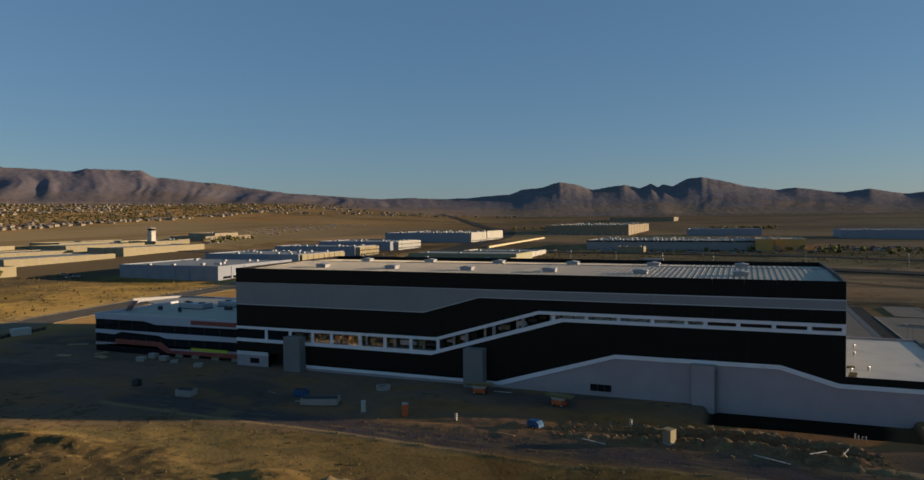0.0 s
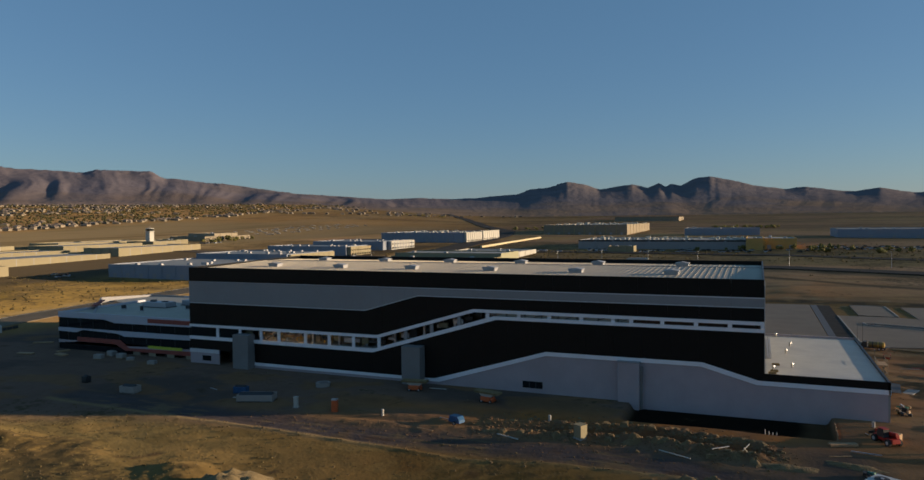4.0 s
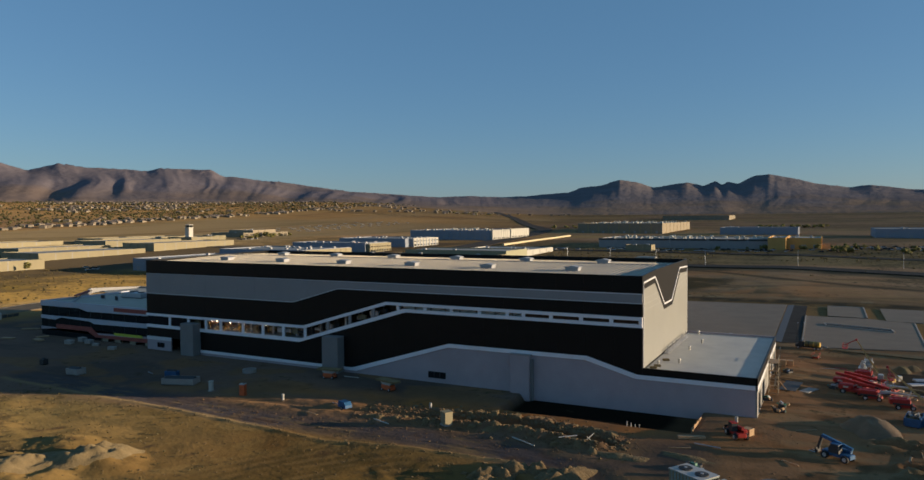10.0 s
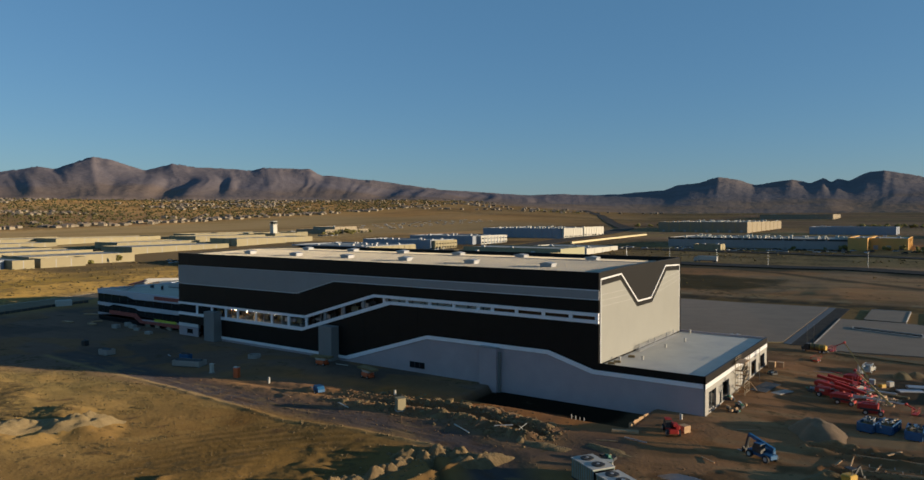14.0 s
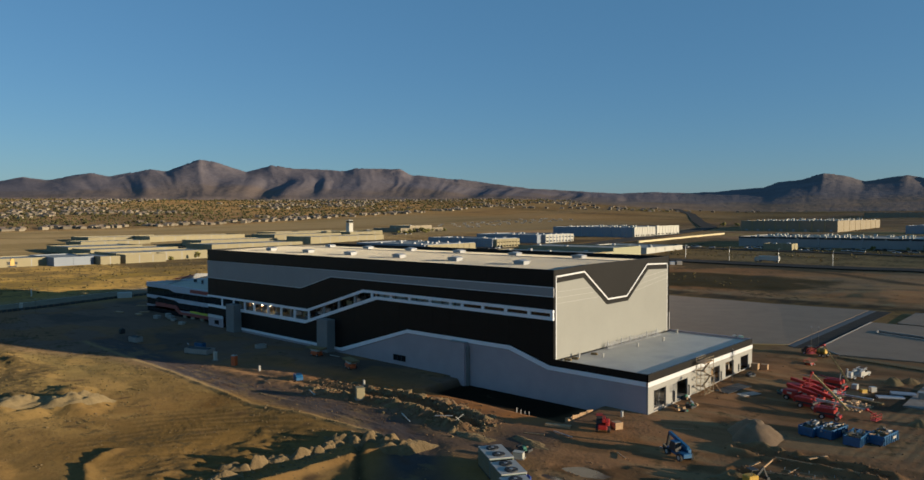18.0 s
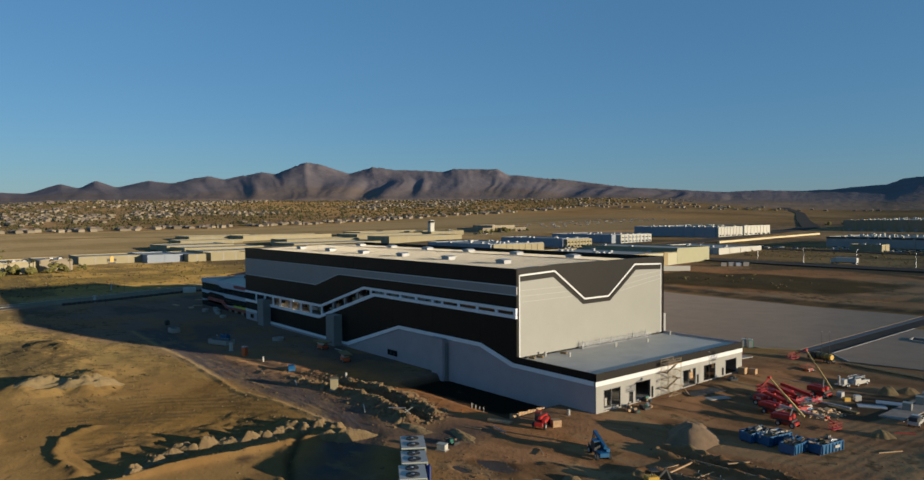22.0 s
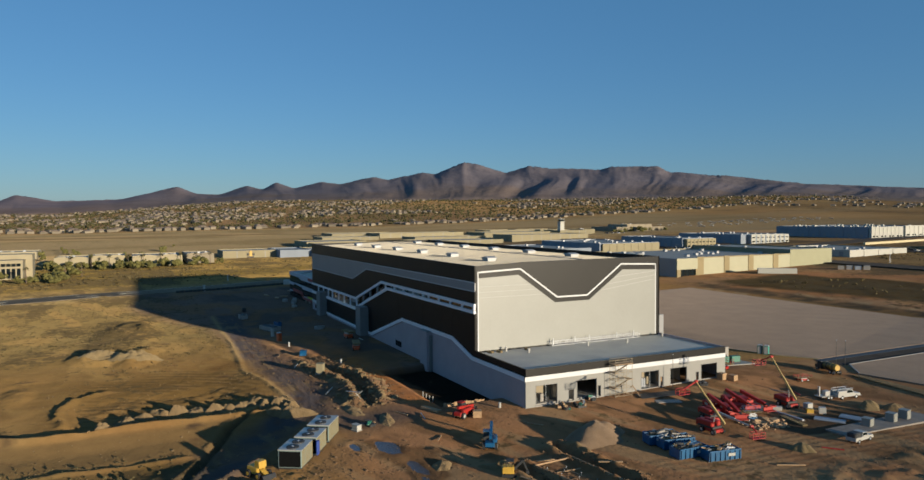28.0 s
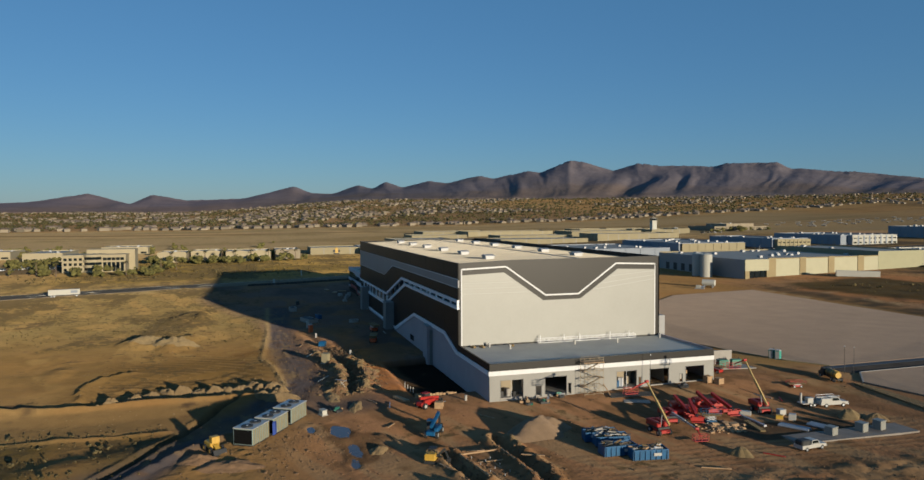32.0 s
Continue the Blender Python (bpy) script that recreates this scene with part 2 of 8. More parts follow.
def soil_material():
    """Bare earth: its colour lies on the mesh, and the mesh's alpha says how much low scrub and gravel speckles it."""
    m = mat("soil", (0.3, 0.2, 0.12), 0.95, vary=0.11, scale=2.4, bump=0.24, bump_scale=1.5, spec=0.05, attribute="soil")
    n, ln = m.node_tree.nodes, m.node_tree.links
    b = n["Principled BSDF"]
    base = b.inputs["Base Color"].links[0].from_socket
    geo = n.new("ShaderNodeNewGeometry")
    at = n.new("ShaderNodeAttribute")
    at.attribute_name = "soil"
    tops = []
    for scale, detail in ((0.42, 5), (0.045, 7)):
        t = n.new("ShaderNodeTexNoise")
        t.inputs["Scale"].default_value, t.inputs["Detail"].default_value, t.inputs["Roughness"].default_value = scale, detail, 0.68
        ln.new(geo.outputs["Position"], t.inputs["Vector"])
        tops.append(t)
    both = n.new("ShaderNodeMath")
    both.operation = "ADD"
    ln.new(tops[0].outputs["Fac"], both.inputs[0])
    ln.new(tops[1].outputs["Fac"], both.inputs[1])
    # more of the ground is covered as the density grows
    lim = n.new("ShaderNodeMapRange")
    lim.inputs["To Min"].default_value, lim.inputs["To Max"].default_value = 1.19, 0.84
    ln.new(at.outputs["Alpha"], lim.inputs["Value"])
    over = n.new("ShaderNodeMath")
    over.operation = "SUBTRACT"
    ln.new(both.outputs[0], over.inputs[0])
    ln.new(lim.outputs[0], over.inputs[1])
    edge = n.new("ShaderNodeMapRange")
    edge.inputs["From Min"].default_value, edge.inputs["From Max"].default_value = 0.0, 0.12
    edge.inputs["To Min"].default_value, edge.inputs["To Max"].default_value = 0.0, 0.8
    ln.new(over.outputs[0], edge.inputs["Value"])
    mx = n.new("ShaderNodeMix")
    mx.data_type = "RGBA"
    mx.inputs["B"].default_value = (0.075, 0.055, 0.026, 1)
    ln.new(edge.outputs[0], mx.inputs["Factor"])
    ln.new(base, mx.inputs["A"])
    ln.new(mx.outputs["Result"], b.inputs["Base Color"])
    return m


def glass(name, color, rough=0.03):
    m = bpy.data.materials.new(name)
    m.use_nodes = True
    b = m.node_tree.nodes["Principled BSDF"]
    b.inputs["Base Color"].default_value = (*color, 1)
    b.inputs["Roughness"].default_value, b.inputs["Specular IOR Level"].default_value = rough, 0.4
    return m


M_SOIL = soil_material()
M_SPOIL = mat("red_brown_spoil", (0.19, 0.118, 0.066), 0.95, vary=0.3, scale=0.8, spec=0.1)
M_DIRT = mat("loose_dirt", (0.21, 0.146, 0.074), 0.95, vary=0.2, scale=1.0, bump=1.0, bump_scale=2.5, spec=0.15)
M_SAND = mat("sand", (0.225, 0.165, 0.083), 0.95, vary=0.25, scale=1.5, bump=0.9, bump_scale=4, spec=0.15)
M_ROCK = mat("mountain_rock", (0.16, 0.13, 0.11), 1.0, vary=0.16, scale=150, bump=0.3, bump_scale=0.03, spec=0.0, attribute="soil")
# shade and sunlight are put into two copies of the black cladding
M_CLAD_SHADED = mat("shaded_black_panel", (0.0105, 0.0100, 0.0088), 0.45, vary=0.15, scale=4, spec=0.14)
M_CLAD_SUNLIT = mat("sunlit_black_panel", (0.016, 0.014, 0.012), 0.42, vary=0.1, scale=4, spec=0.26)
M_GREY = mat("grey_metal_panel", (0.255, 0.252, 0.25), 0.5, vary=0.07, scale=6)
M_CONC = mat("painted_concrete", (0.40, 0.335, 0.34), 0.8, vary=0.07, scale=3, bump=0.2, bump_scale=6, stain=(0.37, 0.31, 0.31))
M_PALE = mat("pale_wall_panel", (0.230, 0.227, 0.200), 0.47, vary=0.05, scale=5, spec=0.8)
M_WHITE = mat("white_trim", (0.60, 0.60, 0.60), 0.5, vary=0.06, scale=2)
M_ROOF = mat("white_roof_membrane", (0.37, 0.325, 0.245), 0.6, vary=0.08, scale=5, stain=(0.31, 0.28, 0.225))
M_ROOFMETAL = mat("roof_unit_metal", (0.36, 0.36, 0.36), 0.5, 0.2, vary=0.1, scale=1)
M_OLDROAD = mat("worn_grey_asphalt", (0.195, 0.155, 0.110), 1.0, vary=0.2, scale=4, bump=0.8, bump_scale=2.5, spec=0.0, stain=(0.225, 0.178, 0.125))
M_ASPHALT = mat("asphalt", (0.062, 0.054, 0.046), 0.97, vary=0.25, scale=3, bump=0.3, bump_scale=10, spec=0.05)
M_GRAVEL = mat("compacted_gravel", (0.288, 0.215, 0.155), 1.0, vary=0.10, scale=7, bump=0.4, bump_scale=5, spec=0.1)
M_GLASS = glass("dark_glass", (0.012, 0.016, 0.018))
M_RED = mat("red_paint", (0.33, 0.016, 0.009), 0.55, vary=0.25, scale=0.7)
M_ORANGE = mat("orange_paint", (0.55, 0.11, 0.03), 0.5, vary=0.2, scale=0.7)
M_BLUE = mat("blue_paint", (0.009, 0.080, 0.190), 0.5, vary=0.25, scale=0.8)
M_YELLOW = mat("yellow_paint", (0.48, 0.29, 0.035), 0.5, vary=0.2, scale=0.7)
M_BOOM = mat("faded_cream_yellow_paint", (0.44, 0.32, 0.12), 0.5, vary=0.15, scale=0.7)
M_LIME = mat("lime_panel", (0.5, 0.55, 0.05), 0.6, vary=0.1, scale=0.7)
M_GREEN = mat("green_paint", (0.04, 0.16, 0.11), 0.5, vary=0.2, scale=0.7)
M_STEEL = mat("galvanized_steel", (0.42, 0.43, 0.45), 0.45, 0.6, vary=0.15, scale=0.6)
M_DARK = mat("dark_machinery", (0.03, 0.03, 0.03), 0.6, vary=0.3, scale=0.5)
M_RUBBER = mat("tyre_rubber", (0.02, 0.02, 0.02), 0.85, vary=0.2, scale=0.3)
M_WOOD = mat("timber", (0.36, 0.23, 0.12), 0.8, vary=0.25, scale=0.6)
M_CARWHITE = mat("white_car_paint", (0.40, 0.385, 0.35), 0.3, vary=0.06, scale=1)
M_CEMENT = mat("grey_concrete", (0.31, 0.285, 0.25), 0.85, vary=0.12, scale=2, bump=0.3, bump_scale=6)
M_CREAM = mat("cream_stucco", (0.272, 0.232, 0.138), 0.85, vary=0.08, scale=6, rnd=0.12)
M_BEIGE = mat("beige_stucco", (0.26, 0.215, 0.145), 0.85, vary=0.08, scale=6, rnd=0.12)
M_OFFWHITE = mat("white_tiltup_wall", (0.43, 0.415, 0.36), 0.8, vary=0.06, scale=8, rnd=0.06)
M_BLUEWALL = mat("slate_blue_wall", (0.225, 0.25, 0.29), 0.75, vary=0.06, scale=8)
M_FARROOF = mat("pale_far_roof", (0.33, 0.30, 0.25), 0.7, vary=0.1, scale=12)
M_OCHRE = mat("ochre_wall", (0.52, 0.30, 0.085), 0.8, vary=0.08, scale=6)
M_TANBAND = mat("tan_pilaster", (0.275, 0.215, 0.110), 0.85, vary=0.08, scale=5)
M_LEAF = mat("foliage", (0.075, 0.066, 0.026), 0.8, vary=0.4, scale=1.2, rnd=0.3, spec=0.2, island=True)
M_TREE = mat("olive_tree_leaf", (0.128, 0.115, 0.034), 0.8, vary=0.4, scale=1.2, rnd=0.3, spec=0.2, island=True)
M_BUSH = mat("desert_shrub", (0.118, 0.092, 0.042), 0.9, vary=0.4, scale=1.2, rnd=0.35, spec=0.1, island=True)
M_BARK = mat("bark", (0.14, 0.10, 0.07), 0.9, vary=0.3, scale=0.4)
M_HOUSE = mat("house_stucco", (0.210, 0.174, 0.122), 0.85, vary=0.1, scale=10, rnd=0.4, island=True)
M_TILE = mat("clay_roof_tile", (0.205, 0.15, 0.105), 0.85, vary=0.15, scale=8, rnd=0.3, island=True)

# ---- ground ----
TRENCH = [(-60, 124), (-44, 125.5), (-28, 127.3), (-15.5, 128.7), (-2, 130.5), (9, 130.5), (17, 128.8), (25, 128)]
TRACK = [(66, 84), (48, 94), (37, 100), (29.5, 106), (21, 114.5), (8, 118.5), (-3, 118.5), (-25, 116.5), (-50, 115.8), (-75, 116.5), (-125, 118)]
BERM = [(-128, 114), (-84, 112.9), (-63, 112.5), (-37, 111), (-23, 110), (-7, 113), (2, 113.8), (10.6, 114.6)]
LOW_BERM = [(-40, 20), (-5, 42), (12, 55), (14.6, 62), (16.6, 69), (17, 75), (15.5, 81.2), (16.3, 91.5), (16.8, 102.3), (20, 110)]
RIDGE = [(9, 72.5), (2, 71.2), (-3, 71), (-10.6, 73.5), (-15, 78), (-16.5, 83)]
FOOT_A = [(63.5, 146.3), (71, 147.0), (80, 147.4), (84, 147)]
FOOT_B = [(67, 136.6), (73, 137.0), (80, 138.2)]
EDGE = [(36, 50), (35, 62), (34, 74), (35, 84), (34, 93)]
DITCH = [(10.6, 111.2), (14.6, 107.6), (22.9, 100.7), (33, 96.5), (43.9, 92.4), (52.9, 88.5), (66, 82)]
BANK = [(40, 107), (44, 102.7), (51, 95.6), (60, 89.6), (75, 82)]


def site(x, y):
    """Shifts a place of the first survey to the final one."""
    k = float(sstep(-190, -130, x)) * float(sstep(50, 40, x)) * float(sstep(205, 190, y))
    dx = -0.036 * max(0.0, 42 - x) - 0.13 * max(0.0, 112 - y) * float(sstep(45, 20, x))
    dy = float(np.interp(y, [80, 107, 125, 137, 150], [1, 1, 1.0, 0.8, 0]))
    return x + dx * k, y + dy * k


WEST_ROAD = [(-140, -200), (-166, -90), (-186, -20), (-199, 22), (-213, 64), (-218, 90), (-229, 125), (-243, 165), (-252, 200), (-262, 260), (-272, 330), (-276, 420), (-276, 520)]
PIT = (-2.5, 34.3, 139.8, 151.4)


def axis(lo, hi, a, b, step, grow, cap):
    core = list(np.arange(a, b, step))
    s, v = step, core[-1]
    while v < hi:
        s = min(cap, s * grow)
        v += s
        core.append(v)
    s, v, pre = step, a, []
    while v > lo:
        s = min(cap, s * grow)
        v -= s
        pre.append(v)
    return np.array(pre[::-1] + core)


def on_base(x, y):
    return float(base_height(x, y)) - 0.15


PUDDLES = [(49.5, 122.2, 5.0, 2.3), (60.5, 123.4, 5.2, 1.3), (47.0, 117.4, 2.6, 0.9), (66.0, 122.6, 2.6, 0.9)]


def site_height(X, Y):
    Z = base_height(X, Y)
    r = np.hypot(X - 30, Y - 150)
    out = 1 - np.exp(-((np.maximum(0, r - 60)) / 500) ** 2)
    Z = Z + fbm(X, Y, 260) * 4.0 * out * sstep(250, 500, r)
    # tracked soil on the site, levelled under the pads
    bld = np.clip(sstep(150.5, 147, Y) + sstep(205, 209, Y) + sstep(45, 48, X), 0, 1)
    pads = 1 - sstep(-108, -100, X) * sstep(101, 96, X) * sstep(219, 226, Y) * sstep(336, 330, Y)
    site = sstep(330, 160, r) * bld * pads
    Z = Z + site * (fbm(X, Y, 14) * 0.4 + fbm(X, Y, 3.5, 3) * 0.09)
    south = sstep(113, 106, Y) * sstep(130, 80, X)
    Z = Z + south * (fbm(X + 300, Y, 34) * 0.35 + fbm(X, Y * 1.5, 6) * 0.12) * sstep(330, 160, r)
    # low brush ground and old scrapes far out on the open land
    wild = np.clip(fbm(X * 0.6 + 40, Y * 1.5, 26, 3) * 5 - 0.35, 0, 1) * south * sstep(-45, -75, X) * sstep(330, 200, r)
    Z = Z + wild * (0.25 + 1.2 * np.abs(fbm(X, Y, 5, 3)))
    # trench with spoil heaped on both sides
    d, a = seg_dist(X, Y, TRENCH)
    lump = 0.45 + 1.1 * vnoise(X / 2.6, Y / 2.6) + 0.5 * vnoise(X / 0.9, Y / 0.9)
    ends = sstep(0, 0.06, a) * sstep(1.0, 0.95, a) * (0.2 + 0.8 * sstep(0.35, 0.6, a))
    Z = Z + ends * (lump * 0.62 + 1.5 * fbm(X, Y, 1.9, 2)) * np.exp(-((d - 2.9) / 1.4) ** 2) - ends * 1.3 * np.exp(-(d / 1.0) ** 4)
    # haul track, worn in with ruts
    d, a = seg_dist(X, Y, TRACK)
    wide = 4.4 + 2.2 * sstep(0.45, 0.2, a)
    worn = np.exp(-(d / wide) ** 4)
    Z = Z - 0.3 * worn + worn * (0.16 * fbm(X * 0.5, Y * 2.2, 2.4, 3) + 0.05 * np.sin(d * 5.0 + 9 * fbm(X, Y, 12, 2))) * sstep(0.1, 0.3, a)
    d, a = seg_dist(X, Y, BERM)
    Z = Z + 0.26 * np.exp(-(d / 0.6) ** 2) * (0.5 + 0.9 * vnoise(X / 3, Y / 3)) * sstep(0, 0.3, a)
    # low ground on the camera's side, behind a long berm, with a scraped hollow beyond it
    low = np.interp(Y, [20, 42, 55, 62, 75, 91.5, 110], [-40, -5, 12, 14.6, 17, 16.3, 20])
    Z = Z - 1.0 * sstep(0, 9, X - low) * sstep(116, 104, Y) * sstep(140, 100, X) * sstep(12, 0, X - low - 32 + 0.4 * (Y - 60))
    d, a = seg_dist(X, Y, LOW_BERM)
    Z = Z + 0.75 * np.exp(-(d / 0.9) ** 2) * (0.55 + 0.9 * vnoise(X / 2.2, Y / 2.2))
    d, a = seg_dist(X, Y, RIDGE)
    Z = Z + 0.6 * np.exp(-(d / 0.9) ** 2) * (0.3 + 1.3 * vnoise(X / 1.7, Y / 1.7)) * sstep(1, 0.8, a)
    hollow = sstep(-13, -6, X) * sstep(16, 11, X) * sstep(72, 76, Y) * sstep(112, 98, Y)
    Z = Z - 0.5 * hollow + hollow * (fbm(X, Y * 0.6, 3.2) * 0.7 + fbm(X, Y, 1.4, 2) * 0.22)
    arcs = np.exp(-(((X + 10) / 14) ** 4 + ((Y - 97) / 9) ** 4))
    Z = Z + arcs * 0.06 * np.sin(np.hypot(X + 30, (Y - 80) * 1.3) * 3.0 + 16 * fbm(X, Y, 11, 2)) * sstep(-0.06, 0.06, fbm(X + 60, Y, 8))
    d, a = seg_dist(X, Y, EDGE)
    Z = Z + 0.3 * np.exp(-(d / 0.6) ** 2) * (0.5 + vnoise(X / 2, Y / 2))
    # narrow washed-out ditch beside the haul track
    d, a = seg_dist(X, Y, DITCH)
    Z = Z + (0.25 * np.exp(-((d - 1.4) / 0.6) ** 2) - 0.75 * np.exp(-(d / 0.65) ** 2)) * (0.6 + 0.8 * vnoise(X / 2, Y / 2))
    # rilled bank below the plant that waits on the soil
    d, a = seg_dist(X, Y, BANK)
    Z = Z + 0.55 * np.exp(-(d / 1.0) ** 2) * (0.6 + vnoise(X / 1.8, Y / 1.8))
    rill = np.exp(-(((X - 55) / 9) ** 4 + ((Y - 101) / 8) ** 4))
    Z = Z + rill * 0.35 * np.abs(fbm(X * 0.4 + Y * 0.9, X * 0.9 - Y * 0.25, 2.2, 3)) * 2.5
    # eroded old mounds in the open
    for cx, cy, rx, ry, h in ((-58, 77, 11, 9, 1.4), (-50, 86, 9, 6, 1.3), (-64, 88, 7, 6, 1.3), (-112, 88, 16, 8, 1.2), (-104, 80, 9, 6, 0.8), (-20, 62, 10, 4, 0.5)):
        q = np.maximum(0, 1 - ((X - cx) / rx) ** 2 - ((Y - cy) / ry) ** 2)
        Z = Z + h * q * (0.75 + 1.6 * fbm(X + cx, Y, 4.5, 3))
    rough = sstep(338, 350, Y) * sstep(450, 420, Y) * sstep(-125, -100, X) * sstep(70, 30, X)
    Z = Z + rough * (fbm(X, Y, 30) * 1.3 + fbm(X, Y * 1.6, 12, 2) * 0.5)
    # pit against the wall
    x0, x1, y0, y1 = PIT
    k = sstep(x0 - 0.5, x0 + 0.7, X) * sstep(x1 + 0.5, x1 - 0.5, X) * sstep(y0 - 1.4, y0 + 1.2, Y)
    Z = np.where(Y < 152.5, Z - 1.5 * k, Z)
    # disturbed bank beyond the yard, on the camera's right
    bank = sstep(87, 94, X) * sstep(120, 150, Y) * sstep(260, 225, Y)
    Z = Z + bank * (0.9 * np.abs(fbm(X, Y, 4)) + 0.25 * fbm(X, Y, 1.4, 2) + 0.1)
    lane = sstep(73, 77, X) * sstep(90, 86, X) * sstep(150, 158, Y) * sstep(228, 215, Y)
    Z = Z + lane * 0.025 * np.sin(3.3 * (X - 0.12 * Y + 2.5 * fbm(X, Y, 26, 2)))
    # trenches dug round the new footing, with lumps of spoil on their lips
    for pts, deep in ((FOOT_A, 1.0), (FOOT_B, 0.8)):
        d, a = seg_dist(X, Y, pts)
        Z = Z - deep * np.exp(-(d / 0.7) ** 4) + 0.8 * (0.3 + vnoise(X / 1.3, Y / 1.3)) * np.exp(-((d - 1.7) / 0.8) ** 2)
    # dips that hold water
    for px, py, rx, ry in PUDDLES:
        q = ((X - px) / rx) ** 2 + ((Y - py) / ry) ** 2
        k = np.exp(-(q / 1.6) ** 2)
        flat = on_base(px, py)
        Z = Z * (1 - k) + (flat + 0.2 * np.minimum(q, 2.0) + 0.25 * fbm(X, Y, 2.2, 3)) * k
    # nothing may stand through the floors
    under = (X > -178) & (X < 44.5) & (Y > 151.6) & (Y < 205)
    Z = np.where(under & (X < 23), np.minimum(Z, -0.05), Z)
    return Z


def mixc(C, color, k):
    k = np.clip(k, 0, 1)[..., None]
    return C * (1 - k) + np.array(color) * k


def soil_color(X, Y):
    """Base colour of the earth, with the density of scrub and gravel speckle in the fourth channel."""
    n1, n2, n3 = fbm(X, Y, 60), fbm(X + 500, Y, 16), fbm(X, Y + 800, 5)
    r = np.hypot(X - 30, Y - 150)
    C = np.zeros(X.shape + (3,)) + np.array((0.240, 0.144, 0.068))
    C = mixc(C, (0.250, 0.170, 0.088), (n1 + n2 * 0.7) * 2.2)
    C = mixc(C, (0.175, 0.108, 0.052), (-n1 * 0.8 + n3) * 0.9)
    S = np.zeros(X.shape) + 0.12
    # open plain: dry grass and scrub in long streaks
    far = sstep(240, 420, r)
    streak = fbm(X * 0.35, Y, 140)
    C = mixc(C, (0.265, 0.175, 0.090), far * 0.85)
    C = mixc(C, (0.185, 0.120, 0.060), far * sstep(-0.02, 0.14, streak + n2 * 0.3) * 0.7)
    C = mixc(C, (0.300, 0.210, 0.118), far * sstep(0.05, 0.2, fbm(X + 90, Y * 0.5, 220)) * 0.7)
    S = S + far * (0.18 + 0.4 * sstep(-0.02, 0.12, streak))
    plain = sstep(640, 720, Y + 0.15 * X) * sstep(-560, -520, X)
    C = mixc(C, (0.300, 0.182, 0.122), plain * 0.85)
    C = mixc(C, (0.120, 0.082, 0.048), plain * sstep(0.0, 0.09, fbm(X * 0.3 - Y * 0.1, Y * 0.9, 90)) * 0.55)
    C = mixc(C, (0.310, 0.215, 0.110), plain * sstep(0.07, 0.14, fbm(X * 0.25 + 210, Y * 0.8, 60)) * 0.7)
    # open tan land beside the haul track: smooth where it was graded, brushy further west
    open_land = sstep(24, -26, X) * sstep(118, 108, Y) * sstep(420, 300, r)
    C = mixc(C, (0.208, 0.132, 0.058), open_land * 0.8)
    C = mixc(C, (0.200, 0.158, 0.080), open_land * sstep(-30, -100, X) * 0.75)
    C = mixc(C, (0.150, 0.106, 0.052), open_land * sstep(0.02, 0.12, fbm(X * 0.5, Y * 1.4, 22)) * 0.3)
    brush = np.clip(fbm(X * 0.6 + 40, Y * 1.5, 26, 3) * 7 - 0.25, 0, 1) * open_land * sstep(-40, -70, X)
    S = S + open_land * (0.06 + 0.3 * sstep(-60, -130, X))
    C = mixc(C, (0.180, 0.130, 0.062), brush * 0.5)
    S = S + brush * 0.7
    C = mixc(C, (0.105, 0.075, 0.034), open_land * sstep(0.06, 0.13, fbm(X * 0.8 + 3, Y, 4.2, 3)) * 0.3)
    C = mixc(C, (0.275, 0.185, 0.085), open_land * sstep(0.08, 0.16, fbm(X * 0.5 - Y * 0.3 + 60, Y, 6.5, 3)) * 0.6)
    # settled slopes and the plain far out are browner
    C = C * (1 - 0.20 * sstep(900, 1400, r)[..., None] * np.array((0.9, 1.0, 1.0)))
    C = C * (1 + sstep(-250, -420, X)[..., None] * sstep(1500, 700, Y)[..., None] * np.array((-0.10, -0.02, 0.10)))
    # dry grass field between the road and the airfield buildings
    field = sstep(-236, -262, X) * sstep(-20, 20, Y) * sstep(-470, -430, X) * sstep(345, 325, Y)
    C = mixc(C, (0.270, 0.185, 0.066), field * 0.9)
    C = mixc(C, (0.130, 0.096, 0.030), field * sstep(0.0, 0.1, fbm(X, Y * 0.5, 34)) * 0.8)
    S = S + field * 0.35
    # pale verge of the west road
    d, a = seg_dist(X, Y, WEST_ROAD)
    C = mixc(C, (0.285, 0.215, 0.125), np.exp(-((d - 15) / 5) ** 2) * (0.55 + 1.5 * n2))
    # site soils: driven grey-brown, fresh-dug red-brown; front carries the hall's shade, painted in
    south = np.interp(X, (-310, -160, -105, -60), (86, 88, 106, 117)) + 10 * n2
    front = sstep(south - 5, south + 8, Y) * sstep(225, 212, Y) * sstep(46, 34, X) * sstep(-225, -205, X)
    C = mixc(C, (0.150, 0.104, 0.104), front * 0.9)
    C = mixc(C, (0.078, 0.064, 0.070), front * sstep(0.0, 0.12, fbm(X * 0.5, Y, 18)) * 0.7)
    C = mixc(C, (0.215, 0.120, 0.066), front * sstep(0.05, 0.16, fbm(X * 0.6 + 31, Y, 9)) * 0.6)
    d, a = seg_dist(X, Y, TRENCH)
    C = mixc(C, (0.260, 0.150, 0.078), np.exp(-(d / 6.0) ** 2) * (0.6 + n3))
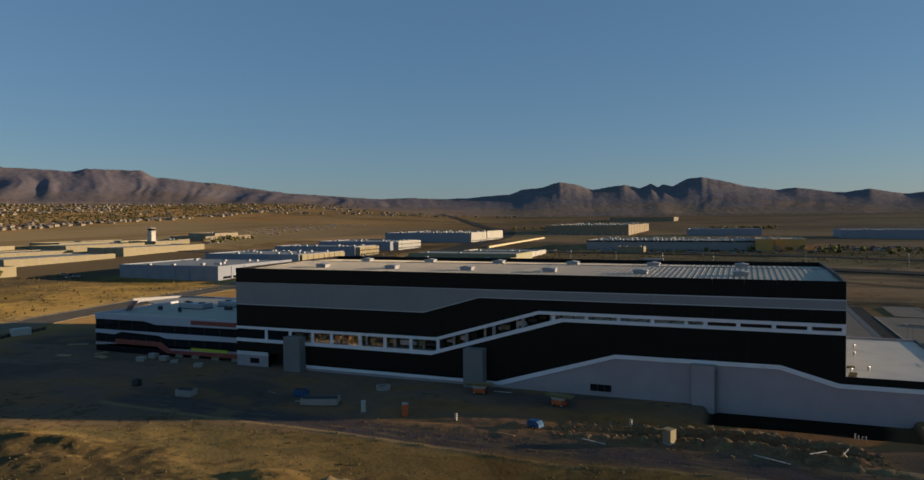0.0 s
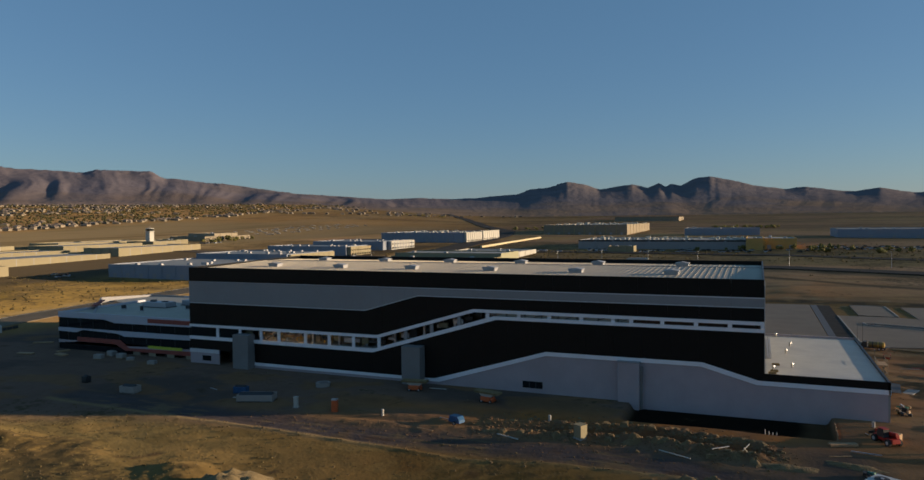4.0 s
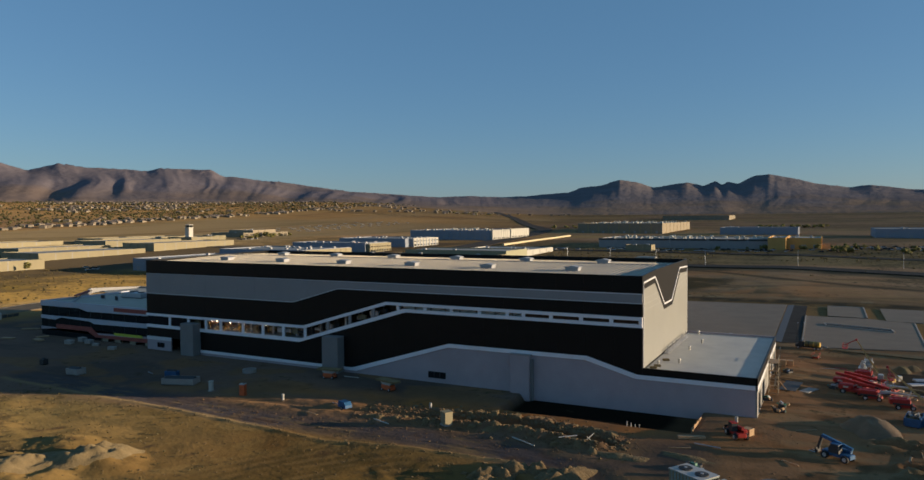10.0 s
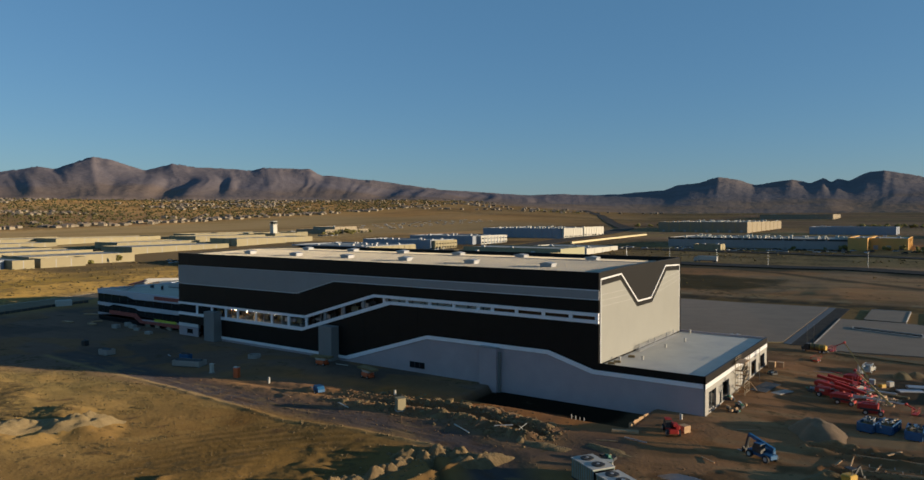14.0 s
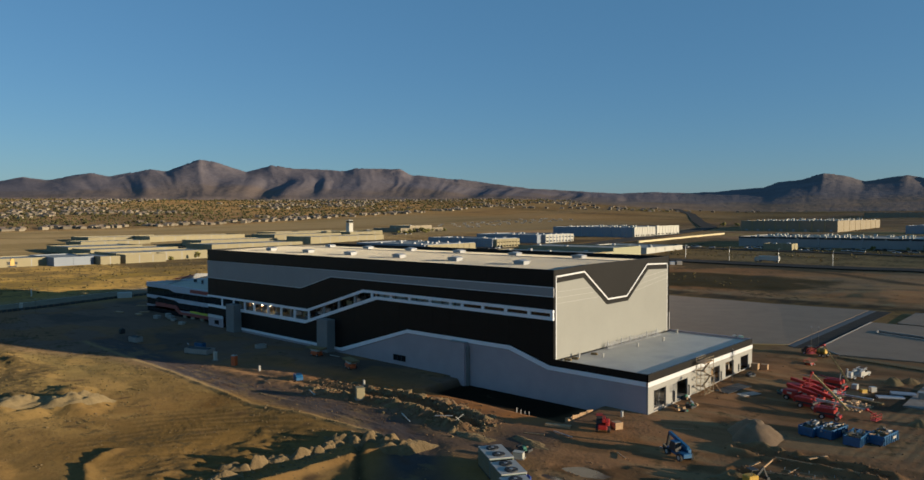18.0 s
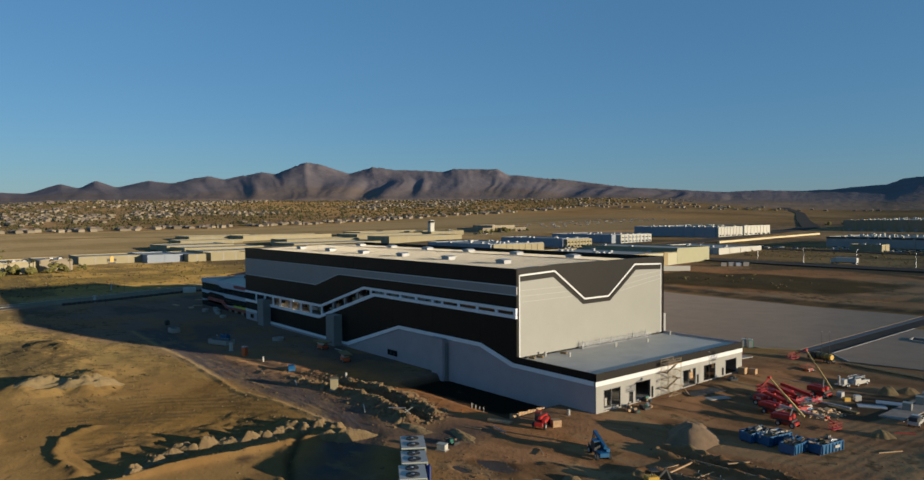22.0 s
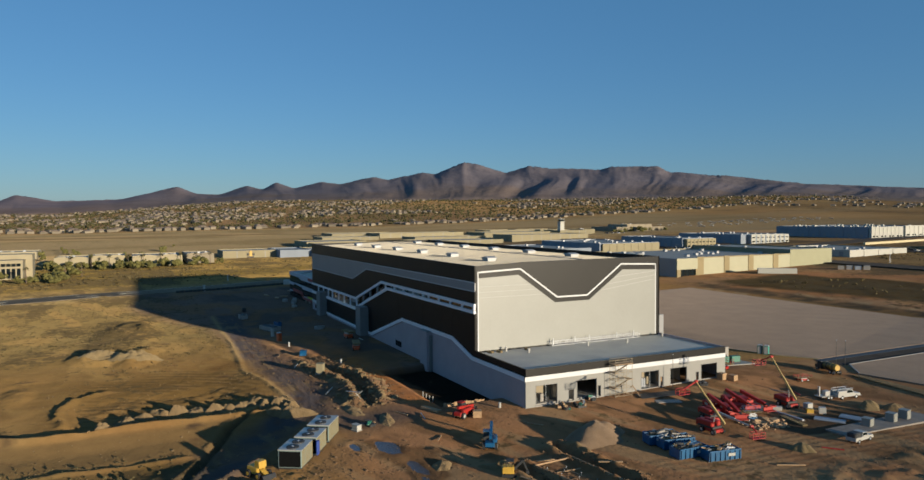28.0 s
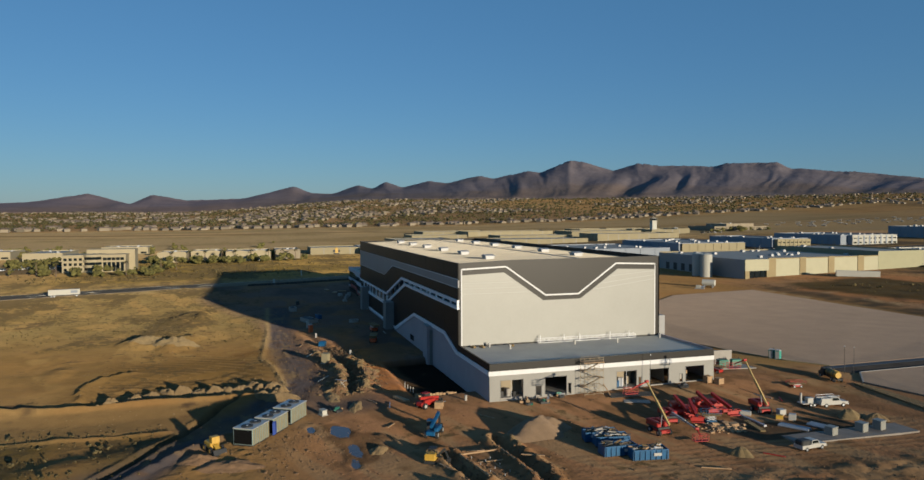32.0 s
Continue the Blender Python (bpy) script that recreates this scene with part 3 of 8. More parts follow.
    yard = sstep(34, 46, X) * sstep(104, 124, Y) * sstep(262, 240, Y)
    C = mixc(C, (0.285, 0.156, 0.098), yard * 0.92)
    C = mixc(C, (0.130, 0.078, 0.046), yard * sstep(0.04, 0.16, n2 + n3 * 0.6) * 0.6)
    tyre = fbm(X * 0.16 + Y * 0.05, Y * 0.9 - X * 0.28, 3.2, 3)
    C = mixc(C, (0.275, 0.195, 0.130), yard * sstep(0.04, 0.16, tyre) * 0.6)
    C = mixc(C, (0.120, 0.074, 0.046), yard * sstep(0.08, 0.2, -tyre) * 0.5)
    S = S + yard * 0.10
    lane = sstep(73, 77, X) * sstep(90, 86, X) * sstep(150, 158, Y) * sstep(228, 215, Y)
    ruts = np.sin(3.3 * (X - 0.12 * Y + 2.5 * fbm(X, Y, 26, 2)))
    C = mixc(C, (0.335, 0.225, 0.145), lane * sstep(0.2, 0.8, ruts) * 0.28)
    C = mixc(C, (0.110, 0.068, 0.046), lane * sstep(0.3, 0.9, -ruts) * 0.22)
    C = mixc(C, (0.345, 0.225, 0.140), sstep(87, 92, X) * sstep(120, 150, Y) * sstep(262, 240, Y) * (0.45 + 2.0 * n3))
    red = np.exp(-(((X + 2) / 48) ** 4 + ((Y - 136.5 - 0.03 * X) / 4.5) ** 2))
    C = mixc(C, (0.34, 0.145, 0.055), red * (0.85 + n3))
    d, a = seg_dist(X, Y, TRACK)
    wide = 4.4 + 2.2 * sstep(0.45, 0.2, a)
    C = mixc(C, (0.078, 0.068, 0.086), np.exp(-(d / wide) ** 4) * (0.95 + n3))
    C = mixc(C, (0.20, 0.145, 0.095), np.exp(-(d / wide) ** 4) * sstep(0.12, 0.2, fbm(X * 0.45, Y * 2.0, 2.6, 3)) * 0.6)
    d, a = seg_dist(X, Y, BERM)
    C = mixc(C, (0.27, 0.20, 0.12), np.exp(-(d / 0.9) ** 2) * 0.8)
    # scraped hollow: brown, with tracked soil; scrub low on the camera's side
    hollow = np.exp(-(((X + 12 + 0.25 * (Y - 91)) / 22) ** 6 + ((Y - 91) / 22) ** 6)) * sstep(14, 9, X)
    C = mixc(C, (0.145, 0.092, 0.038), hollow * (0.95 + 2 * n2))
    arcs = np.sin(2.4 * (np.hypot(X - 22, Y - 70) + 2.2 * n2)) * fbm(X + 15, Y, 7, 2)
    C = mixc(C, (0.185, 0.122, 0.062), hollow * sstep(0.03, 0.12, arcs) * 0.5)
    C = mixc(C, (0.060, 0.042, 0.024), hollow * sstep(0.03, 0.12, -arcs) * 0.35)
    S = S + hollow * 0.25
    d, a = seg_dist(X, Y, BANK)
    olive = sstep(33, 38, X + 2 * n2) * sstep(100, 92, Y) * sstep(0, 6, d) * sstep(60, 45, X - 0.6 * (88 - Y))
    C = mixc(C, (0.098, 0.072, 0.031), olive * (0.85 + 2 * n2))
    S = S + olive * 0.55
    C = mixc(C, (0.148, 0.102, 0.056), sstep(17, 20, X) * sstep(35, 31, X) * sstep(106, 96, Y) * sstep(50, 60, Y) * 0.75)
    # dark shadow line of the scarp painted along the ditch
    d, a = seg_dist(X, Y, DITCH)
    C = mixc(C, (0.055, 0.044, 0.034), np.exp(-(d / 0.8) ** 2) * 0.8)
    d, a = seg_dist(X, Y, RIDGE)
    C = mixc(C, (0.150, 0.098, 0.046), np.exp(-(d / 3.0) ** 2) * (0.6 + 2 * n3))
    stain = np.exp(-(((X + 32) / 4.5) ** 2 + ((Y - 105) / 9) ** 2))
    C = mixc(C, (0.125, 0.072, 0.030), stain * (0.6 + 3 * n3))
    wet = np.exp(-(((X - 55) / 7) ** 2 + ((Y - 124) / 4) ** 2)) + np.exp(-(((X - 62) / 5) ** 2 + ((Y - 124) / 3) ** 2)) + np.exp(-(((X - 46) / 5) ** 2 + ((Y - 121) / 2) ** 2))
    C = mixc(C, (0.095, 0.056, 0.036), sstep(0.35, 0.8, wet + n3 * 1.8) * 0.85)
    # darker ground between the stacked pipes and the concrete slab
    pipe_patch = np.exp(-(((X - 74.5) / 5) ** 4 + ((Y - 197) / 13) ** 4))
    C = mixc(C, (0.060, 0.044, 0.036), sstep(0.35, 0.65, pipe_patch + n3 + n2) * 0.85)
    # ground coloured dark brown, then black towards the wall, in the pit
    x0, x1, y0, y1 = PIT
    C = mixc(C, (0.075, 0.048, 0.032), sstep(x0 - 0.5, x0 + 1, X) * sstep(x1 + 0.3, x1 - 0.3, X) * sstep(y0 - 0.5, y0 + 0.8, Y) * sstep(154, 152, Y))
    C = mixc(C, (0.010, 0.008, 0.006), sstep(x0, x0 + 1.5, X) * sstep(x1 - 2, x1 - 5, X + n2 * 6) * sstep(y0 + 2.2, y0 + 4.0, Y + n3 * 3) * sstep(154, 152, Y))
    # graded land north of the site: reddish, with dark brush and old track lines
    grade = sstep(334, 346, Y) * sstep(500, 484, Y) * sstep(-160, -120, X) * sstep(330, 260, X)
    C = mixc(C, (0.330, 0.200, 0.132), grade * 0.9)
    C = mixc(C, (0.420, 0.250, 0.165), grade * sstep(0, 60, X) * 0.8)
    C = mixc(C, (0.420, 0.190, 0.085), grade * sstep(-0.04, 0.08, fbm(X * 0.6, Y, 30)) * sstep(120, 40, X) * 0.6)
    C = mixc(C, (0.200, 0.122, 0.074), grade * sstep(0.0, 0.10, fbm(X * 0.3, Y * 1.4 + 70, 22)) * 0.65)
    C = mixc(C, (0.400, 0.235, 0.125), grade * sstep(0.08, 0.15, fbm(X * 0.4 + 12, Y * 1.6, 9)) * 0.6)
    C = C * (1 - 0.26 * grade * sstep(0, -60, X))[..., None]
    S = S + grade * (0.12 + 0.5 * sstep(0.0, 0.15, fbm(X * 0.5, Y, 60)))
    d, a = seg_dist(X, Y, [(-100, 345), (-20, 338), (60, 334), (160, 330)])
    C = mixc(C, (0.066, 0.050, 0.038), np.exp(-(d / 6) ** 4) * (0.8 + 2 * n3))
    C = mixc(C, (0.33, 0.25, 0.17), np.exp(-((d - 7.5) / 2) ** 2) * sstep(0.0, 0.15, n3) * 0.7)
    d, a = seg_dist(X, Y, [(-90, 474), (-37, 463), (0, 446), (33, 414), (73, 389), (160, 350)])
    C = mixc(C, (0.070, 0.052, 0.038), np.exp(-(d / 4.0) ** 4) * 0.8)
    # dark tracked ground along the north road
    d, a = seg_dist(X, Y - 10, [(-200, 470), (-140, 467), (-74, 463), (-7, 461), (30, 457), (72, 444), (160, 412)])
    C = mixc(C, (0.090, 0.070, 0.052), np.exp(-(d / 17) ** 6) * (0.75 + 1.5 * n2))
    old = np.exp(-(((X + 112) / 18) ** 4 + ((Y - 87) / 9) ** 4))
    C = mixc(C, (0.150, 0.098, 0.045), old * sstep(-0.05, 0.1, n3 + n2) * 0.5)
    scrubby = np.exp(-(((X + 52) / 60) ** 4 + ((Y - 386 - 0.1 * (X + 52)) / 30) ** 4))
    C = mixc(C, (0.056, 0.042, 0.019), sstep(0.20, 0.5, scrubby * (1 + 1.2 * n2)) * 0.92)
    S = S + scrubby * 0.5
    # airfield: pale strips of runway and taxiway, dark grass edge
    u = (X + 604) * -0.98 + (Y + 109) * -0.2
    for c, w, col in ((70, 26, (0.195, 0.140, 0.086)), (120, 42, (0.185, 0.135, 0.085)), (178, 7, (0.10, 0.068, 0.034)), (255, 40, (0.165, 0.108, 0.056)), (330, 12, (0.10, 0.07, 0.036)), (420, 60, (0.185, 0.128, 0.070))):
        C = mixc(C, col, np.exp(-((u - c) / w) ** 4) * sstep(-900, -700, Y) * 0.85 * sstep(-540, -580, X))
    strip = sstep(-560, -590, X) * sstep(410, 370, u) * sstep(1500, 1200, Y) * sstep(-900, -700, Y)
    C = mixc(C, (0.160, 0.130, 0.092), strip * 0.9)
    C = mixc(C, (0.112, 0.088, 0.054), strip * sstep(-0.02, 0.1, fbm(u * 1.0, Y * 0.12, 40, 3)) * 0.7)
    S = S * (1 - 0.7 * strip)
    d, a = seg_dist(X, Y, [(-880, -700), (-885, -65), (-900, 190), (-872, 330), (-880, 630), (-886, 995), (-900, 1400)])
    C = mixc(C, (0.075, 0.052, 0.030), np.exp(-(d / 10) ** 4) * 0.9)
    C = mixc(C, (0.27, 0.205, 0.14), np.exp(-((d - 24) / 6) ** 4) * 0.5)
    town = sstep(400, 450, u) * sstep(1500, 1250, Y - 0.2 * X)
    C = mixc(C, (0.155, 0.100, 0.066), town * 0.8)
    S = S + town * 0.35
    apron = np.exp(-(((X + 760) / 120) ** 4 + ((Y - 1120) / 260) ** 4))
    C = mixc(C, (0.20, 0.15, 0.10), apron * 0.8)
    paved = (sstep(-640, -600, X) * sstep(-360, -400, X) * sstep(225, 245, Y) * sstep(600, 560, Y) + sstep(-400, -380, X) * sstep(-270, -290, X) * sstep(380, 400, Y) * sstep(690, 670, Y)
             + sstep(-480, -460, X) * sstep(-320, -335, X) * sstep(-80, -60, Y) * sstep(0, -12, Y))
    paved = np.clip(paved, 0, 1)
    C = mixc(C, (0.048, 0.04, 0.034), paved * 0.85)
    S = np.clip(S, 0, 1) * (1 - paved)
    C = C * (1 + 0.2 * n3[..., None]) * np.array((0.985, 0.934, 0.71))
    return np.concatenate([C, S[..., None]], -1)


def grid_object(name, X, Y, Z, material, color=None):
    ny, nx = X.shape
    me = bpy.data.meshes.new(name)
    co = np.stack([X, Y, Z], -1).reshape(-1, 3).astype(np.float32)
    idx = np.arange(nx * ny).reshape(ny, nx)
    quads = np.stack([idx[:-1, :-1], idx[:-1, 1:], idx[1:, 1:], idx[1:, :-1]], -1).reshape(-1, 4).astype(np.int32)
    me.vertices.add(len(co))
    me.vertices.foreach_set("co", co.ravel())
    me.loops.add(quads.size)
    me.loops.foreach_set("vertex_index", quads.ravel())
    me.polygons.add(len(quads))
    me.polygons.foreach_set("loop_start", np.arange(0, quads.size, 4, dtype=np.int32))
    me.polygons.foreach_set("use_smooth", np.ones(len(quads), dtype=bool))
    me.update(calc_edges=True)
    if color is not None:
        at = me.color_attributes.new("soil", "FLOAT_COLOR", "POINT")
        at.data.foreach_set("color", color.reshape(-1, 4).astype(np.float32).ravel())
    me.materials.append(material)
    return new(name, me)


gx = axis(-4880, 4880, -108, 104, 0.53, 1.032, 42)
gy = axis(-4880, 4880, 62, 220, 0.53, 1.032, 42)
gy = np.concatenate([gy[gy < 220], np.arange(220, 520, 2.0), gy[gy >= 520]])
GX, GY = np.meshgrid(gx, gy)
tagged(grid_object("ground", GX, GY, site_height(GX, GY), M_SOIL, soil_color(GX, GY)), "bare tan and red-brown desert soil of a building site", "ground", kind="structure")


def on_ground(x, y):
    return float(site_height(np.array([float(x)]), np.array([float(y)]))[0])


# ---- mountains: a crest line by bearing and height angle, with spurs and gullies below it ----
CREST_WEST = [
    (102, 0.9), (106, 1.1), (112.6, 1.71), (115.0, 1.64), (117.9, 1.76), (120.8, 1.68), (125.4, 2.02), (127.7, 2.16), (130.7, 2.57), (133.5, 2.98),
    (133.7, 2.91), (136.4, 3.24), (137.2, 3.22), (138.1, 3.78), (141.8, 3.81), (142.6, 3.57), (144.4, 3.71), (146.8, 3.77), (148.3, 3.99), (150.2, 3.43),
    (152.5, 4.17), (153.6, 4.33), (156.0, 3.38), (157.0, 3.53), (159.8, 2.94), (161.0, 3.19), (163.7, 2.58), (165.1, 2.78), (167.3, 2.26), (168.7, 2.74),
    (169.7, 2.17), (170.9, 2.45), (173.0, 1.74), (174.6, 1.79), (176.0, 2.35), (177.6, 1.92), (179.9, 1.36), (184.0, 1.22), (186.4, 1.65), (190.0, 1.5),
    (190.8, 1.7), (192.5, 1.39), (194.6, 1.05), (196.3, 0.96), (188, 0.9), (205, 0.5)]
CREST_NORTH = [
    (58, 0.9), (68, 1.4), (78.9, 1.6), (80.2, 1.47), (82.3, 1.94), (83.8, 1.69), (84.7, 1.76), (87.0, 2.12), (88.4, 1.98), (90.5, 2.34),
    (92.2, 2.79), (93.7, 3.1), (94.7, 2.99), (95.8, 2.42), (96.5, 2.62), (96.9, 2.35), (97.4, 2.69), (98.3, 2.34), (99.5, 2.64), (102.0, 2.26),
    (103.2, 2.7), (104.6, 2.92), (106.0, 2.51), (107.7, 2.34), (108.6, 1.97), (112.0, 1.71), (114.4, 1.64), (126, 0.8)]


def mountain_range(name, crest, centre, label, start, rock, skirt, bare, relief=1.0):
    ab = np.array(sorted((b % 360, e) for b, e in crest))
    B = np.radians(np.linspace(ab[0, 0], ab[-1, 0], 1300))
    E = np.interp(np.degrees(B), ab[:, 0], ab[:, 1])
    E = np.convolve(np.pad(E, 2, "edge"), np.ones(5) / 5, "valid")
    R = np.linspace(start, 4760, 130)
    BB, RR = np.meshgrid(B, R)
    X, Y = centre[0] + RR * np.cos(BB), centre[1] + RR * np.sin(BB)
    wide = np.hanning(221)
    body = np.convolve(np.pad(E, 110, "edge"), wide / wide.sum(), "valid")
    rim = 4560 + 120 * fbm(np.degrees(BB) * 12, BB * 0, 30)
    base = base_height(X, Y)
    k = np.clip((RR - start) / (rim - start), 0, 1)
    H = 38 + 4620 * np.tan(np.radians(body[None, :] + (E - body)[None, :] * sstep(0.35, 1.0, k)))
    # spurs with rounded backs wind down from the crest, smaller ones branch from them, gullies between
    bend = 4.0 * fbm(X, Y, 1100, 2) + 0.6 * fbm(X, Y, 320, 2)
    deg = np.degrees(BB) + bend

    def spurs(width, seed, run):
        v = vnoise(deg / width + seed, RR / run + seed)
        return 1 - np.abs(2 * v - 1) ** 1.9
    big, mid, small = spurs(3.4, 9, 2600), spurs(1.5, 40, 1300), spurs(0.6, 77, 500)
    fall = np.sin(np.pi * np.clip(k, 0, 1) ** 1.15) ** 0.9
    shape = 0.10 * k + 0.90 * k ** 1.9 + fall * relief * (0.42 * (big - 0.7) + 0.11 * (mid - 0.7) + 0.022 * (small - 0.7))
    Z = base - 25 * (1 - sstep(0, 0.12, k)) + np.maximum(0, H - base) * np.clip(shape, -0.02, 1.0)
    Z = np.minimum(Z, 38 + RR * np.tan(np.radians(E))[None, :])
    Z = Z + 9 * fbm(X, Y, 60, 3) * sstep(0.7, 0.95, k)
    Z = np.where(RR > rim, H - (RR - rim) * 0.6, Z)
    high = np.clip((Z - base) / np.maximum(30, H - base), 0, 1)
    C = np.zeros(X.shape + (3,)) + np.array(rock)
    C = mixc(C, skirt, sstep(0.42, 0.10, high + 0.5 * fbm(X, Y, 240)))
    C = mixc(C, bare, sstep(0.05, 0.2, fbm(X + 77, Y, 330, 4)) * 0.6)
    # sunlight on the leftmost peaks is painted in: rock brightens with bearing
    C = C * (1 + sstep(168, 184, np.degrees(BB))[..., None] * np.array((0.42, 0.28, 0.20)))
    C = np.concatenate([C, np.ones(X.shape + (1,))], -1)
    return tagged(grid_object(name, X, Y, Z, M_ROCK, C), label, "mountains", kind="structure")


# the grey-blue in these rock colours holds the haze of distance
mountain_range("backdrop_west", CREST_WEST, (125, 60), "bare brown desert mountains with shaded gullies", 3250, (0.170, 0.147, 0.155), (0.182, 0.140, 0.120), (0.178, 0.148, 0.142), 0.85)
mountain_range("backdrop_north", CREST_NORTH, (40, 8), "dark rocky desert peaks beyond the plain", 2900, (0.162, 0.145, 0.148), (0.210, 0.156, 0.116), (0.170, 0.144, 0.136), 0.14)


# ---- roads ----
def ribbon(name, pts, width, material, label, lift=0.12, step=6.0):
    P = []
    for (ax, ay), (bx, by) in zip(pts, pts[1:]):
        n = max(1, int(math.hypot(bx - ax, by - ay) / step))
        P += [(ax + (bx - ax) * i / n, ay + (by - ay) * i / n) for i in range(n)]
    P.append(pts[-1])
    mb = MB()
    L = []
    for i, (x, y) in enumerate(P):
        a, b = P[max(0, i - 2)], P[min(len(P) - 1, i + 2)]
        t = math.atan2(b[1] - a[1], b[0] - a[0])
        L.append([(x - math.sin(t) * width * s, y + math.cos(t) * width * s) for s in (-0.5, 0.5)])
    flat = np.array(L).reshape(-1, 2)
    zz = site_height(flat[:, 0], flat[:, 1]) + lift
    # the road lies level across
    zz = np.repeat(zz.reshape(-1, 2).max(1), 2)
    L = [[(*L[i][k], float(zz[2 * i + k])) for k in (0, 1)] for i in range(len(L))]
    n = len(L)
    vs = [p for row in L for p in row] + [(p[0], p[1], p[2] - 0.5) for row in L for p in row]
    fs = []
    for i in range(n - 1):
        a = 2 * i
        fs += [(a, a + 2, a + 3, a + 1), (a, 2 * n + a, 2 * n + a + 2, a + 2), (a + 1, a + 3, 2 * n + a + 3, 2 * n + a + 1)]
    mb.add(vs, fs)
    return tagged(part(name, mb, material), label, "road", kind="structure")


ribbon("road", WEST_ROAD, 19, M_OLDROAD, "wide worn asphalt road with pale verges and edge lines")


def offset(pts, q):
    """A line beside another, q metres to its left."""
    out = []
    for i, (x, y) in enumerate(pts):
        a, b = pts[max(0, i - 1)], pts[min(len(pts) - 1, i + 1)]
        t = math.atan2(b[1] - a[1], b[0] - a[0])
        out.append((x - math.sin(t) * q, y + math.cos(t) * q))
    return out


M_PAINT = mat("worn_road_paint", (0.42, 0.40, 0.34), 0.8, vary=0.3, scale=2)
for q in (-8.6, 8.6):
    ribbon("road_line", offset(WEST_ROAD, q), 0.35, M_PAINT, "worn white edge line of the road", lift=0.145)
for q in (-0.5, 0.5):
    ribbon("road_line", offset(WEST_ROAD, q), 0.22, M_PAINT, "worn centre line of the road", lift=0.145)

NORTH_ROAD = [(-700, 570), (-400, 530), (-276, 514), (-200, 500), (-140, 489), (-74, 483), (-7, 481), (30, 477), (72, 464), (160, 432), (420, 330)]
ribbon("road", [(-230, 610), (-140, 608), (-73, 603), (-28, 600), (15, 587), (72, 566), (160, 530), (420, 420)], 18, M_ASPHALT, "dark service road in front of the warehouses")
ribbon("road", NORTH_ROAD, 22, M_ASPHALT, "wide asphalt road past the graded land")
ribbon("road", [(-232, 512), (-300, 900), (-382, 1170), (-620, 1650), (-908, 2250), (-1300, 2900)], 26, M_ASPHALT, "straight road running away over the plain", lift=0.9, step=25)

# ---- main hall ----
X0, XE, YF, YB = -122.7, 22.9, 152.0, 203.4
ROOF = 25.5
hall = thing("data_hall", "large black and grey metal-clad hall with stepped white bands", "building", (X0 / 2 + XE / 2, 177.6, 0), kind="")
HO = hall.location[:]


def hp(name, mb, material, label="", parent=None):
    return part(name, mb, material, parent or hall, label)


STRIPE_T = [(X0, 22.4), (XE, 22.45)]
STRIPE_B = [(X0, 16.6), (-66.8, 16.65), (-52.5, 20.7), (XE, 20.75)]
BAND_T = [(X0, 10.65), (-63.6, 10.7), (-38.3, 18.05), (XE, 17.95)]
BAND_TI = [(X0, 9.95), (-63.3, 10.0), (-38.0, 17.35), (XE, 17.25)]
BAND_BI = [(X0, 7.4), (-64.5, 7.35), (-33.4, 16.6), (XE, 16.5)]
BAND_B = [(X0, 6.55), (-64.8, 6.4), (-32.6, 15.85), (XE, 15.8)]
LOW_T = [(-100.6, 1.4), (-48.3, 1.3), (-21.2, 9.26), (11.45, 9.26), (21.9, 6.35), (44.2, 6.35)]
LOW_B = [(-100.6, 0.65), (-47.0, 0.6), (-21.2, 8.4), (11.1, 8.4), (21.5, 5.5), (44.2, 5.5)]


def between(top, bottom, y0, y1, o=None):
    return MB(o or HO).prism_y(top + bottom[::-1], y0, y1)


def at_x(line, x):
    return float(np.interp(x, [p[0] for p in line], [p[1] for p in line]))


def clip(line, a, b):
    return [(a, at_x(line, a))] + [p for p in line if a < p[0] < b] + [(b, at_x(line, b))]


# the front, cladding piece by piece: each bay of panel is a sheet of its own
def bays(name, top, bottom, a, b, w, y0, y1, material):
    n = max(1, round((b - a) / w))
    for i in range(n):
        p, q = a + (b - a) * i / n + 0.012, a + (b - a) * (i + 1) / n - 0.012
        hp(name, between(clip(top, p, q), clip(bottom, p, q), y0 + 0.012 * (i % 3 == 1), y1), material)


bays("upper_panel", [(X0, 26.15), (XE, 26.15)], STRIPE_T, X0, XE, 6.0, YF, YF + 0.3, M_CLAD_SHADED)
bays("stripe_panel", STRIPE_T, STRIPE_B, X0, XE, 6.0, YF - 0.03, YF + 0.3, M_GREY)
bays("middle_panel", STRIPE_B, BAND_T, X0, XE, 6.0, YF, YF + 0.3, M_CLAD_SHADED)
bays("lower_panel", clip(BAND_B, -100.6, XE), clip(LOW_T, -100.6, XE), -100.6, XE, 6.0, YF, YF + 0.3, M_CLAD_SHADED)
hp("lower_panel", between(clip(BAND_B, X0, -100.6), [(X0, 3.9), (-100.6, 3.6)], YF, YF + 0.3), M_CLAD_SHADED)
hp("entrance_panel", MB(HO).box(X0, -112.6, YF, YF + 0.3, -0.5, 2.9), M_CONC)
hp("entrance_trim", MB(HO).box(X0, -112.6, YF - 0.12, YF + 0.3, 2.9, 3.9), M_WHITE)
hp("entrance_window", MB(HO).box(-118.4, -115.4, YF - 0.04, YF - 0.01, 0.8, 2.2), M_GLASS)
